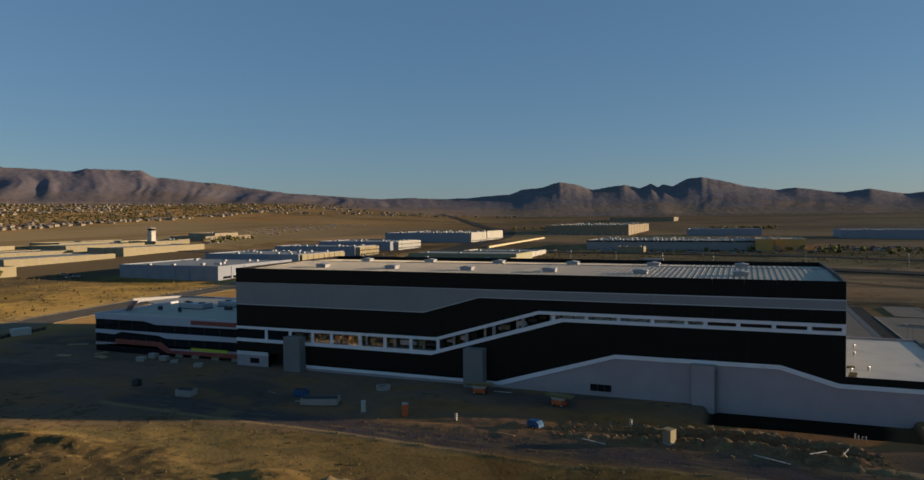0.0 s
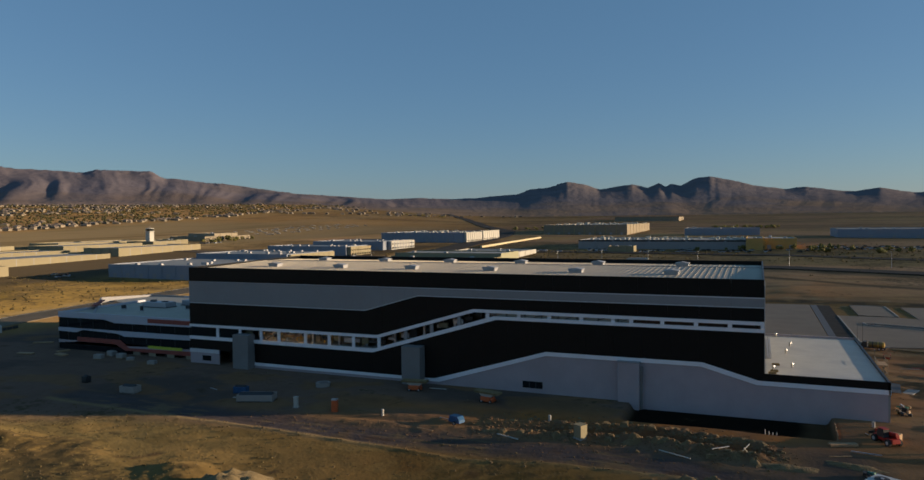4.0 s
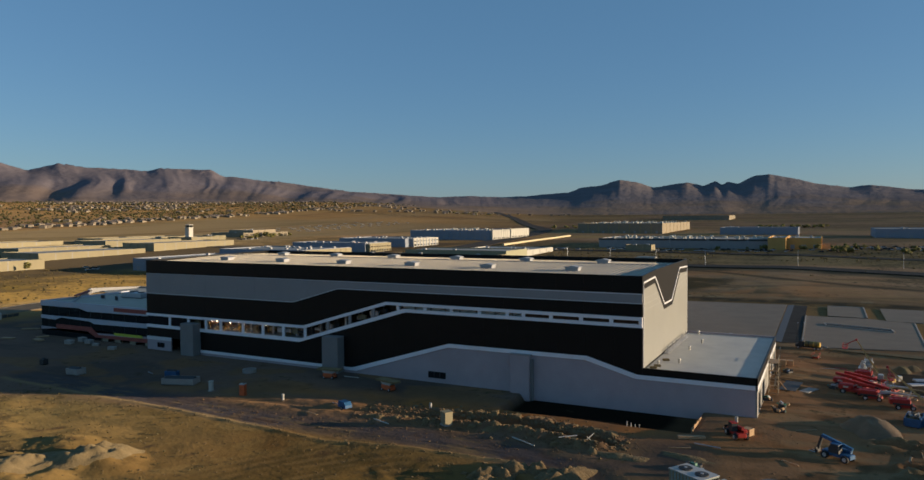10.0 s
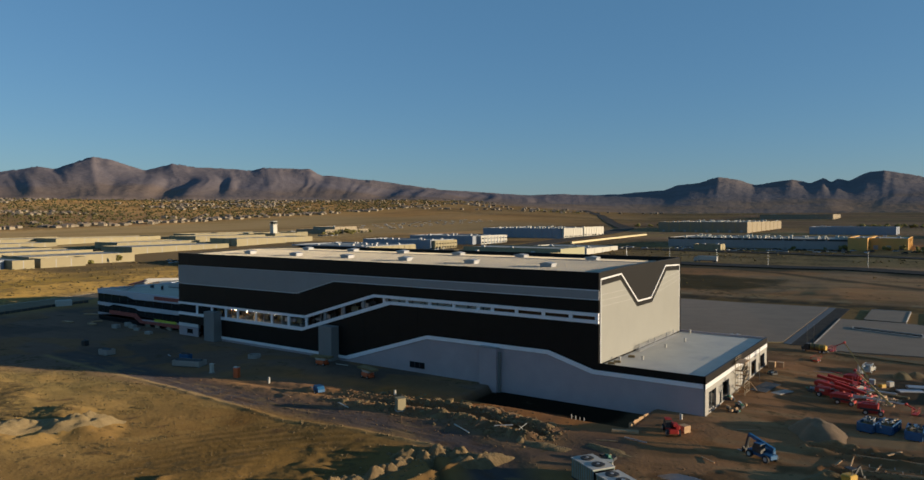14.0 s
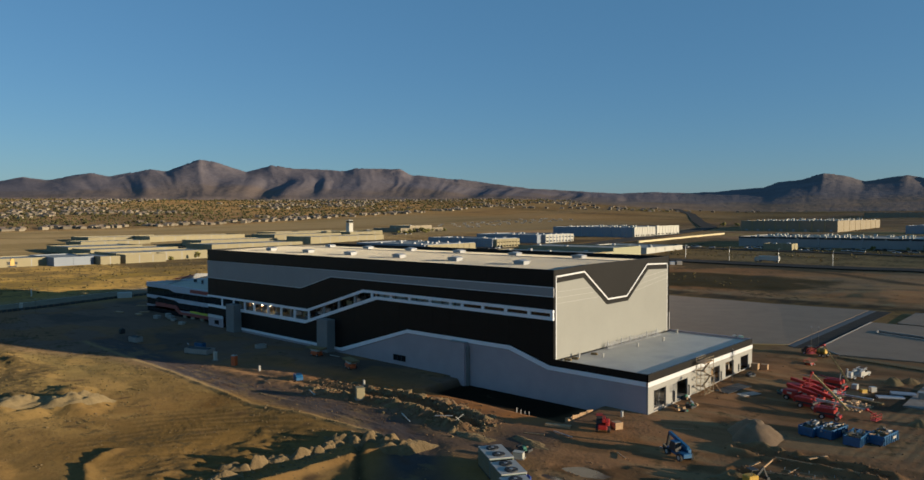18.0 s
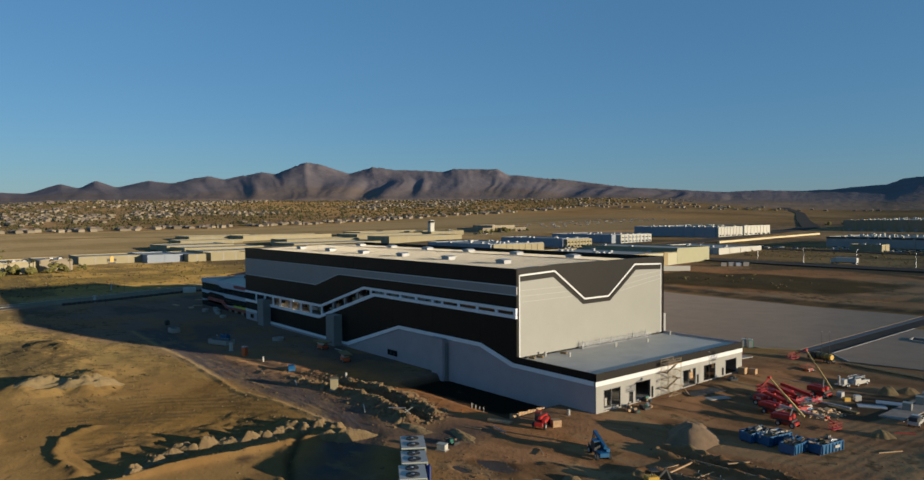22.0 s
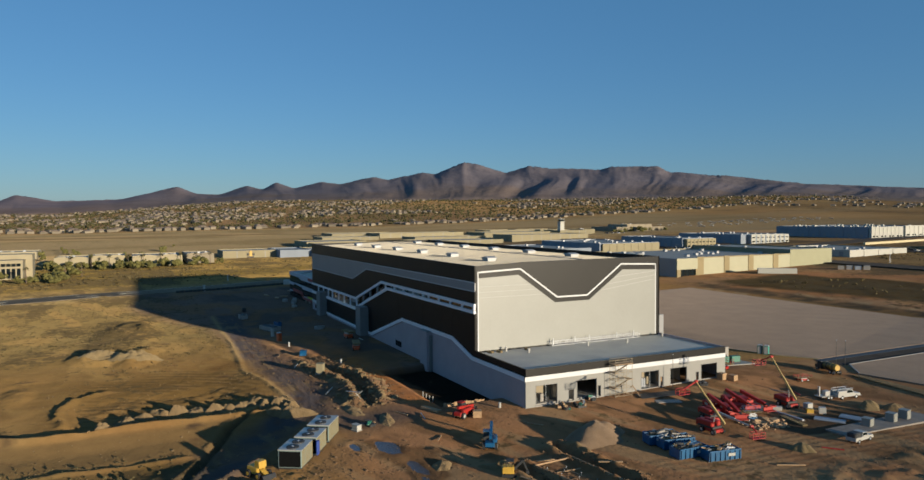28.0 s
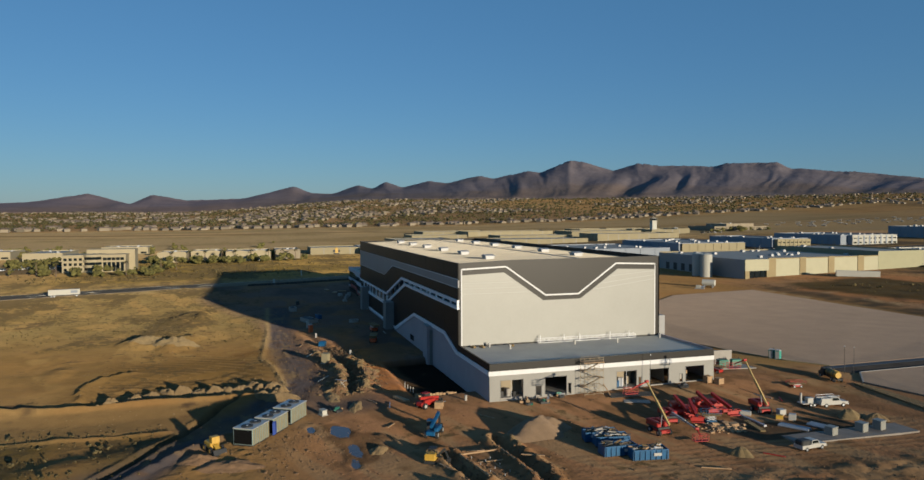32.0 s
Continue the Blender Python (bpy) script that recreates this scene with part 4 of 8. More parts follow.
# dark sheet: the unlit depth of the entrance put into its colour
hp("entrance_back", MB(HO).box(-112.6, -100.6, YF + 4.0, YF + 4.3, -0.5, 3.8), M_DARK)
hp("base_wall", MB(HO).prism_y(LOW_B[:5] + [(XE, 5.5), (XE, -3), (-100.6, -3)], YF, YF + 0.3), M_CONC)
line = MB(HO).prism_y(STRIPE_T + [(XE, 22.68), (X0, 22.43)], YF - 0.06, YF - 0.035)
hp("stripe_edge", line, M_WHITE, "thin pale edge strip")
hp("stripe_edge", MB(HO).prism_y(STRIPE_B + [(x, z - 0.16) for x, z in STRIPE_B[::-1]], YF - 0.06, YF - 0.035), M_WHITE, "thin pale edge strip")
M_TRIM = mat("silver_trim_panel", (0.80, 0.79, 0.80), 0.45, vary=0.06, scale=3)
for nm, t, b in (("band_upper_trim", BAND_T, BAND_TI), ("band_lower_trim", BAND_BI, BAND_B)):
    for (ax, bx) in zip([p[0] for p in BAND_T][:-1], [p[0] for p in BAND_T][1:]):
        hp(nm, between(clip(t, ax, bx), clip(b, ax, bx), YF - 0.25, YF + 0.25), M_TRIM, "silver-white trim panel")
hp("base_trim", between(LOW_T[:5] + [(XE, 6.35)], LOW_B[:5] + [(XE, 5.5)], YF - 0.22, YF - 0.005), M_TRIM, "silver-white trim panel")
hp("band_end_trim", MB(HO).box(XE - 0.7, XE, YF - 0.25, YF + 0.2, 16.6, 17.3), M_TRIM)

# posts and panes of the window band
POSTS = [-113, -105.4, -98.5, -92.8, -84.5, -77.4, -70.3, -63.1, -55.8, -48.9, -41.9, -34.8, -27.4, -20.4, -13.3, -6.5, -2.7, 3.6, 10.2, 16.6]
for x in POSTS:
    hp("band_post", MB(HO).box(x - 0.4, x + 0.4, YF - 0.1, YF + 0.25, at_x(BAND_BI, x), at_x(BAND_TI, x)), M_GREY if -62 < x < -36 else M_TRIM)
edges = [X0] + POSTS + [XE - 0.7]
for a, b in zip(edges, edges[1:]):
    if -106 < a < -34 or -28 < a < -3:
        continue
    hp("band_pane", between(clip(BAND_TI, a + 0.4, b - 0.4), clip(BAND_BI, a + 0.4, b - 0.4), YF + 0.15, YF + 0.19), M_GLASS)
for x in (-97.5, -90):
    hp("band_brace", MB(HO).beam((x, YF + 1.2, 7.6), (x + 3.7, YF + 1.2, 9.85), 0.25), M_CEMENT)
for x in (-24, -17, -10, -5):
    hp("band_brace", MB(HO).beam((x, YF + 0.9, 16.6), (x + 2.2, YF + 0.9, 17.4), 0.14), M_DARK)

# inside of the band: floor, back wall and columns that show through the open bays
hp("interior_floor", MB(HO).box(X0 + 0.4, -33, YF + 0.5, YF + 14, 6.7, 7.2), M_CEMENT)
hp("interior_floor", MB(HO).box(-34, XE - 0.4, YF + 0.5, YF + 12, 15.6, 16.2), M_CEMENT)
# back wall coloured dark to stand for the shade deep inside
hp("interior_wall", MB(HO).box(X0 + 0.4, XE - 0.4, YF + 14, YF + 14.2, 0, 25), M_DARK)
hp("interior_wall", MB(HO).box(-33, -3, YF + 0.95, YF + 1.1, 16.2, 18.6), M_OFFWHITE, "pale sheathing behind the open bays")
for x in (-30.5, -26.2, -22.4, -18.6, -14.4, -9.8, -5.6):
    hp("stud", MB(HO).box(x, x + 0.18, YF + 0.5, YF + 0.68, 16.2, 18.2), M_DARK)
for x in range(-116, 20, 8):
    hp("interior_column", MB(HO).box(x - 0.3, x + 0.3, YF + 2.4, YF + 3.0, 0, 25), M_STEEL)
# scaffold frames of the fit-out, and lamps added for the open bays' warm glow
for x, z in ((-108, 7.2), (-96, 7.2), (-88.5, 7.2), (-80, 7.2), (-71, 7.2), (-58, 7.2)):
    sf = thing("indoor_scaffold", "pale scaffold frame inside the unfinished upper floor", "scaffold", (x, YF + 3.6, z), 0, "indoor scaffolds")
    for dx in (-1.2, 0, 1.2):
        part("standard", MB().beam((dx, 0, 0), (dx, 0, 4), 0.12), M_YELLOW, sf)
    for zz in (0.9, 1.9, 2.9):
        part("ledger", MB().beam((-1.2, 0, zz), (1.2, 0, zz), 0.1), M_YELLOW, sf)
    part("deck", MB().box(-1.3, 1.3, -0.4, 0.4, 1.9, 2.0), M_WOOD, sf)
M_LAMP = bpy.data.materials.new("bay_lamp_glow")
M_LAMP.use_nodes = True
M_LAMP.node_tree.nodes["Principled BSDF"].inputs["Emission Color"].default_value = (1, 0.72, 0.36, 1)
M_LAMP.node_tree.nodes["Principled BSDF"].inputs["Emission Strength"].default_value = 26
# the last three are hidden fill lamps that brighten the pale sheathing
for x, y, z in ((-101.5, YF + 5, 9.6), (-99.4, YF + 2.6, 9.2), (-96.6, YF + 1.9, 9.0), (-94.4, YF + 3.4, 9.0), (-91.4, YF + 1.9, 9.0), (-89.2, YF + 2.6, 9.0), (-86.6, YF + 2.0, 9.0), (-82.0, YF + 2.6, 9.0), (-79.0, YF + 2.4, 9.0), (-108.5, YF + 3, 3.0), (-23, YF + 1.6, 18.7), (-17, YF + 1.6, 18.7), (-11, YF + 1.6, 18.7)):
    z = at_x(BAND_TI, x) - 0.45 if -102 < x < -39 else z
    wl = thing("work_lamp", "bright warm lamp added inside the unfinished hall", "lamp", (x, y, z), 0, "work lamps")
    part("lamp_head", MB().box(-0.1, 0.0, -0.36, 0.36, -0.22, 0.22), M_LAMP, wl)
    # deep hood keeps the glow out of sight from the first camera positions
    part("hood", MB().box(-0.14, -0.1, -0.42, 0.42, -0.28, 0.28).box(-0.14, 0.6, -0.42, -0.38, -0.28, 0.28).box(-0.14, 0.6, 0.38, 0.42, -0.28, 0.28).box(-0.14, 0.4, -0.38, 0.38, 0.24, 0.28), M_DARK, wl)
    part("hanger", MB().beam((0, 0, 0.2), (0, 0, 1.2), 0.05), M_DARK, wl)
rgi = random.Random(12)
for i in range(26):
    x = -104 + i * 2.75 + rgi.uniform(-0.8, 0.8)
    zc = 0.5 * (at_x(BAND_TI, x) + at_x(BAND_BI, x))
    w, h = rgi.uniform(0.5, 1.3), rgi.uniform(0.3, 0.9)
    y0 = YF + rgi.uniform(1.4, 3.2)
    hp("interior_duct", MB(HO).cbox(x - w, x + w, y0, y0 + 0.7, zc - h, zc + h * 0.8, 0.05), M_WOOD if x < -78 and i % 3 else rgi.choice((M_CREAM, M_DARK, M_STEEL, M_DARK, M_DARK)))
    hp("duct_hanger", MB(HO).beam((x, y0 + 0.3, zc), (x, y0 + 0.3, zc + 3.2), 0.08), M_STEEL)
M_FIN = mat("fin_panel", (0.20, 0.195, 0.185), 0.6, vary=0.08, scale=3)
# the box-shaped fins that stand proud of the front
for x0, x1 in ((-105.7, -100.7), (-55.6, -50.8)):
    hp("entrance_fin", MB(HO).cbox(x0, x1, 149.3, YF + 0.25, -1.5, 8.9, 0.05), M_FIN, "tall grey box-shaped fin")
hp("pilaster", MB(HO).cbox(-5.3, -0.9, 150.6, YF, -3, 8.4, 0.04), M_CONC)
# dark strip added along the pilaster's east side
hp("pilaster_strip", MB(HO).box(-0.9, -0.35, 151.3, YF - 0.005, -3, 7.6), M_FIN, "dark upright strip along the east side of the pilaster")
hp("pilaster_cap", MB(HO).box(-5.5, -0.7, 150.5, YF - 0.26, 8.4, 8.6), M_GREY)
win = hp("small_window", MB(HO).box(-26.6, -22.0, YF - 0.06, YF - 0.02, 1.0, 2.5), M_GLASS)
for x in (-25.1, -23.6):
    hp("mullion", MB(HO).box(x, x + 0.15, YF - 0.1, YF - 0.05, 1.0, 2.5), M_DARK, parent=win)

# east end: black frame, pale field with a stepped edge, white outline
hp("east_wall", MB(HO).prism_x([(YF + 0.3, 0), (YF + 0.3, 26.2), (165, 26.7), (YB, 26.8), (YB, 0)], XE - 0.35, XE), M_CLAD_SUNLIT)
FIELD = [(152.9, 23.5), (162.9, 23.9), (172.6, 17.15), (182.1, 17.2), (191.9, 23.95), (202.0, 23.6)]
ys = np.linspace(152.9, 202.0, 18)
for i, (a, b) in enumerate(zip(ys, ys[1:])):
    top = [(a, at_x(FIELD, a))] + [p for p in FIELD if a < p[0] < b] + [(b, at_x(FIELD, b))]
    hp("east_panel", MB(HO).prism_x(top + [(b - 0.002, 7.6), (a + 0.002, 7.6)], XE + 0.002, XE + 0.10 + 0.0015 * (i % 2)), M_PALE)
OUT = [(152.8, 24.8), (163.4, 25.2), (173.2, 18.35), (181.6, 18.35), (191.5, 25.3), (202.2, 24.9)]
mb = MB(HO)
for (a, za), (b, zb) in zip(OUT, OUT[1:]):
    mb.beam((XE + 0.06, a, za), (XE + 0.06, b, zb), 0.12, 0.34)
hp("east_outline", mb, M_WHITE, "white stepped outline strip")
hp("east_edge_strip", MB(HO).box(XE + 0.002, XE + 0.12, 152.65, 152.9, 7.6, 24.9), M_WHITE)
hp("east_edge_strip", MB(HO).box(XE + 0.002, XE + 0.12, 202.0, 202.22, 7.6, 25.0), M_WHITE)
M_REVEAL = mat("pale_reveal", (0.36, 0.355, 0.335), 0.6, vary=0.05, scale=2)
for z, ya in ((21.6, 166.0), (20.4, 167.6), (19.2, 169.4)):
    hp("east_reveal", MB(HO).box(XE + 0.11, XE + 0.118, 152.9, ya, z, z + 0.07), M_REVEAL, "thin pale reveal line")
for (ya, za), (yb, zb) in (((189.6, 22.2), (202, 23.2)), ((187.4, 20.6), (202, 22.2)), ((185.4, 19.2), (202, 21.2))):
    hp("east_reveal", MB(HO).prism_x([(ya, za), (yb, zb), (yb, zb + 0.09), (ya, za + 0.09)], XE + 0.11, XE + 0.118), M_REVEAL, "thin pale reveal line")
hp("north_wall", MB(HO).box(X0, XE, YB - 0.3, YB, 0, 26.8), M_CLAD_SHADED)
hp("west_wall", MB(HO).prism_x([(YF + 0.3, 0), (YF + 0.3, 26.2), (YB - 0.3, 26.8), (YB - 0.3, 0)], X0, X0 + 0.35), M_CLAD_SHADED)
hp("north_stair_mast", MB(HO).box(17, 22, YB, YB + 2.2, 0, 12.0), M_GREY)

# roof: two slopes with a ridge, seams and vent curbs
RIDGE_Y, RIDGE_Z = 184.0, 26.3
roof = hp("roof", MB(HO).prism_x([(YF + 0.3, ROOF - 0.3), (YF + 0.3, ROOF), (RIDGE_Y, RIDGE_Z), (YB - 0.3, 25.7), (YB - 0.3, ROOF - 0.3)], X0 + 0.35, XE - 0.36), M_ROOF, "white roof deck")
seams = MB(HO)
for i in range(118):
    x = X0 + 1 + i * 1.21
    seams.beam((x, YF + 0.35, ROOF + 0.03), (x, RIDGE_Y, RIDGE_Z + 0.03), 0.14, 0.07)
    seams.beam((x, RIDGE_Y, RIDGE_Z + 0.03), (x, YB - 0.35, 25.73), 0.14, 0.07)
tagged(hp("roof_seams", seams, M_ROOF, parent=roof), kind="stuff")
hp("ridge_cap", MB(HO).beam((X0 + 0.4, RIDGE_Y, RIDGE_Z + 0.08), (XE - 0.4, RIDGE_Y, RIDGE_Z + 0.08), 0.5, 0.14), M_GREY, parent=roof)
hp("coping", MB(HO).box(X0, XE, YF - 0.04, YF + 0.36, 26.15, 26.22), M_CLAD_SHADED)


def roof_vent():
    v = thing("roof_vent", "low white smoke vent on a curb on the hall roof", "roof vent", (0, 0, 0), group="roof vents")
    part("curb", MB().box(-1.5, 1.5, -1.1, 1.1, -0.3, 0.55), M_ROOFMETAL, v)
    part("lid", MB().prism_y([(-1.7, 0.55), (1.7, 0.55), (1.7, 0.8), (0.0, 1.1), (-1.7, 0.8)], -1.3, 1.3), M_ROOFMETAL, v)
    return v


vent = roof_vent()
first = True
for row, y, z in (("f", 165.6, ROOF + 0.42), ("r", 190.2, 26.1)):
    for k in range(7):
        x = 4.0 - 21.6 * k
        if x < X0 + 4:
            continue
        m = pose(x, y, z)
        if first:
            vent.matrix_basis = m
            first = False
        else:
            copy_thing(vent, m)

# ---- low east wing ----
WX, WT = 44.2, 7.8
wing = thing("low_wing", "single-storey pale wing with black and white fascia and open bays, unfinished", "building", (33.5, 177.6, 0.8))
WO = wing.location[:]


def wp(name, mb, material, label="", parent=None):
    return part(name, mb, material, parent or wing, label)


wp("front_wall", MB(WO).box(XE, WX - 0.35, YF, YF + 0.35, -3, 5.5), M_CONC)
wp("front_trim", MB(WO).box(XE, WX, YF - 0.2, YF + 0.3, 5.5, 6.35), M_TRIM, "silver-white trim panel")
wp("front_fascia", MB(WO).box(XE, WX, YF, YF + 0.3, 6.35, WT), M_CLAD_SHADED)
DOORS = [(154.2, 159.2, 4.5, 0.55), (161.7, 163.1, 2.95, 0.6), (163.7, 168.6, 4.5, 0.55), (168.8, 169.6, 2.95, 0.7), (179.8, 184.6, 4.5, 0.9), (184.9, 185.7, 3.0, 1.0), (187.6, 192.3, 4.5, 1.1), (194.8, 195.7, 3.0, 1.2), (196.3, 201.0, 4.5, 1.2)]
y = YF
M_WINGWALL = mat("warm_grey_wall", (0.27, 0.26, 0.235), 0.75, vary=0.07, scale=3, bump=0.15, bump_scale=6)
for a, b, t, s in DOORS:
    if a - y > 0.02:
        wp("east_pier", MB(WO).box(WX - 0.35, WX, y, a, -2, 5.45), M_WINGWALL)
    wp("lintel", MB(WO).box(WX - 0.35, WX, a, b, t, 5.45), M_WINGWALL)
    wp("threshold", MB(WO).box(WX - 0.35, WX + 0.02, a, b, -2, s), M_CEMENT)
    wp("door_frame", MB(WO).box(WX - 0.32, WX + 0.03, a, a + 0.1, s, t).box(WX - 0.32, WX + 0.03, b - 0.1, b, s, t).box(WX - 0.32, WX + 0.03, a, b, t - 0.1, t), M_FIN)
    y = b
wp("east_pier", MB(WO).box(WX - 0.35, WX, y, YB, -2, 5.45), M_WINGWALL)
wp("east_trim", MB(WO).box(WX - 0.3, WX + 0.1, YF - 0.2, YB, 5.45, 6.35), M_WHITE)
wp("east_fascia", MB(WO).box(WX - 0.3, WX + 0.05, YF, YB, 6.35, WT), M_CLAD_SUNLIT)
wp("north_wall", MB(WO).box(XE, WX - 0.35, YB - 0.35, YB, -1, WT), M_CONC)
wp("wing_roof", MB(WO).box(XE + 0.15, WX - 0.3, YF + 0.3, YB - 0.35, 7.0, 7.3), mat("pale_grey_roof", (0.46, 0.445, 0.39), 0.62, vary=0.1, scale=4, stain=(0.36, 0.35, 0.335)))
wp("floor_slab", MB(WO).box(XE, WX - 0.36, YF + 0.36, YB - 0.36, 0.2, 0.85), M_CEMENT)
wp("inner_wall", MB(WO).box(XE + 8, XE + 8.2, YF + 0.4, YB - 0.4, 0.8, 7.0), M_DARK)
for yy in (159.5, 177, 185.9, 192.5):
    wp("partition", MB(WO).box(XE + 8.2, WX - 2.5, yy, yy + 0.2, 0.8, 7.0), M_PALE)
for a, b in ((154.2, 159.2), (179.8, 184.6)):
    wp("inner_screen", MB(WO).box(WX - 3.4, WX - 3.25, a - 0.9, b + 0.4, 0.85, 6.8), M_BEIGE, "beige board wall behind the opening")
    wp("window_mullion", MB(WO).box(WX - 0.22, WX - 0.16, a + 2.4, a + 2.45, 0.9, 4.5), M_STEEL)
# things stored behind the open bays
for i, (px, py, w, d, h, m) in enumerate([(42.4, 154.9, 1.2, 0.9, 1.1, M_DARK), (42.2, 156.4, 1.2, 0.9, 1.5, M_CEMENT), (42.6, 157.6, 0.8, 0.8, 0.9, M_DARK), (42.4, 180.6, 1.2, 1.0, 1.3, M_BLUE), (42.2, 181.9, 1.0, 0.9, 1.8, M_WHITE), (41.2, 182.7, 0.9, 0.9, 0.8, M_CEMENT), (40, 188.4, 1.5, 1.1, 1.4, M_WOOD), (39, 190.2, 1.2, 1.2, 1.8, M_CEMENT), (40.6, 197.3, 1.3, 1.0, 1.2, M_CEMENT), (39.8, 199, 1.4, 1.1, 1.7, M_WOOD)]):
    c = thing("crate", "building material crate standing on the slab inside the open wing", "crate", (px, py, 0.85), i * 13, "stored crates")
    part("body", MB().cbox(-w / 2, w / 2, -d / 2, d / 2, 0, h, 0.04), m, c)

# ---- west annex: three storeys, stepped bands ----
AX0, AY = -178.2, 154.6
annex = thing("office_annex", "low office annex with stepped black and white bands, unfinished", "building", (-149, 172, 0))
AO = annex.location[:]


def ap(name, mb, material, label="", parent=None):
    return part(name, mb, material, parent or annex, label)


def apoly(name, pts, y0, y1, m, label=""):
    return ap(name, MB(AO).prism_y(pts, y0, y1), m, label)


M_BANDW = mat("white_band_panel", (0.46, 0.48, 0.53), 0.5, vary=0.05, scale=3)
apoly("parapet_band", [(AX0, 11.5), (X0, 11.3), (X0, 9.1), (-154, 8.9), (-158.5, 9.75), (AX0, 9.7)], AY - 0.15, AY + 0.25, M_BANDW)
apoly("window_strip", [(AX0, 9.7), (-158.5, 9.75), (-154, 8.9), (X0, 9.1), (X0, 6.7), (AX0, 6.6)], AY + 0.1, AY + 0.16, M_GLASS)
apoly("middle_band", [(AX0, 6.6), (X0, 6.7), (X0, 5.4), (-150.5, 5.1), (-153, 5.8), (-167.5, 6.2), (-170.5, 5.3), (AX0, 5.5)], AY - 0.15, AY + 0.25, M_BANDW)
apoly("window_strip", [(AX0, 5.5), (-170.5, 5.3), (-167.5, 6.2), (-153, 5.8), (-150.5, 5.1), (X0, 5.4), (X0, 2.8), (AX0, 2.8)], AY + 0.1, AY + 0.16, M_GLASS)
M_SHEATH = mat("red_sheathing", (0.30, 0.07, 0.05), 0.8, vary=0.2, scale=2)
apoly("sheathing_band", [(AX0, 2.8), (X0, 2.8), (X0, 1.9), (-149.5, 1.6), (-153, 3.0), (-165, 2.9), (-170, 2.0), (AX0, 1.8)], AY - 0.1, AY + 0.25, M_CONC)
apoly("sheathing", [(-170, 4.0), (-152, 4.0), (-148.5, 1.8), (X0, 2.2), (X0, 1.0), (-150, 0.9), (-154, 2.6), (-170, 2.6)], AY - 0.2, AY - 0.11, M_SHEATH, "red-brown wall sheathing, bare")
apoly("yellow_panel", [(-141, 3.0), (-128, 3.0), (-128, 2.2), (-141, 2.2)], AY - 0.26, AY - 0.21, M_LIME, "yellow-green sheathing panel")
apoly("ground_strip", [(AX0, 1.8), (-148, 1.6), (-148, -1), (AX0, -1)], AY + 0.1, AY + 0.2, M_GLASS)
for x in (-147, -141, -134, -127):
    ap("ground_pier", MB(AO).box(x, x + 2.6, AY, AY + 0.3, -1, 1.4), M_BEIGE)
# dark sheet in place of the shade behind the open ground floor
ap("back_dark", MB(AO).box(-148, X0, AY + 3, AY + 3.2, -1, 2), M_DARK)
for x in np.arange(AX0 + 4, X0, 5.4):
    for z0, z1 in ((6.65, 8.95), (2.85, 5.1)):
        ap("window_mullion", MB(AO).box(x, x + 0.12, AY + 0.02, AY + 0.095, z0, z1), M_DARK)
ap("west_wall", MB(AO).prism_x([(AY + 0.25, -1), (AY + 0.25, 11.4), (188, 11.4), (188, -1)], AX0, AX0 + 0.3), M_BANDW)
ap("north_wall", MB(AO).box(AX0 - 14, X0, 203, 203.3, -1, 11.2), M_BANDW)
ap("roof", MB(AO).prism_z([(AX0 + 0.3, AY + 0.3), (X0, AY + 0.3), (X0, 203), (-190, 203), (-193, 188), (AX0 + 0.3, 180)], 10.3, 10.7), M_ROOF, "white annex roof")
def wedge(a, b, z0, za, zb, w):
    """A wall from a to b whose top rises from za to zb."""
    dx, dy = b[0] - a[0], b[1] - a[1]
    q = math.hypot(dx, dy)
    nx, ny = -dy / q * w, dx / q * w
    vs = [(a[0], a[1], z0), (b[0], b[1], z0), (b[0], b[1], zb), (a[0], a[1], za)]
    vs += [(x + nx, y + ny, z) for x, y, z in vs]
    return MB(AO).add(vs, [(0, 1, 2, 3), (7, 6, 5, 4), (0, 4, 5, 1), (1, 5, 6, 2), (2, 6, 7, 3), (3, 7, 4, 0)])


ap("slanted_parapet", wedge((-166, 157.5), (-195, 184.5), 10, 11.0, 12.0, 0.5), M_GREY)
ap("corner_parapet", wedge((-195, 184.5), (-190, 202), 10, 12.0, 11.3, 0.5), M_GREY)
ap("raised_parapet", wedge((-190, 202), (-172, 203.2), 10, 11.3, 11.2, 0.5), M_GREY)
ap("red_edge", MB(AO).prism_z([(-176.5, 165), (-188, 178), (-187, 179), (-175.5, 166)], 11.75, 12.1), M_SHEATH, "red edge flashing")
ap("red_panel", MB(AO).box(-141, X0, AY - 0.2, AY - 0.16, 9.6, 10.8), M_SHEATH, "red membrane strip")
ap("lime_screen", MB(AO).box(-139, -130, 201, 201.3, 11, 14), M_LIME, "yellow-green wall board")
ru = thing("rooftop_unit", "grey rooftop air-conditioning unit on the annex", "air conditioner", (-161, 178, 10.7), group="rooftop units")
part("casing", MB().cbox(-5, 5, -2.2, 2.2, 0.2, 1.7), M_STEEL, ru)
part("base", MB().box(-5.2, 5.2, -2.4, 2.4, 0, 0.2), M_DARK, ru)
part("fan_cowl", MB().cyl((-2.5, 0, 1.7), (-2.5, 0, 1.95), 1.1).cyl((2.5, 0, 1.7), (2.5, 0, 1.95), 1.1), M_DARK, ru)
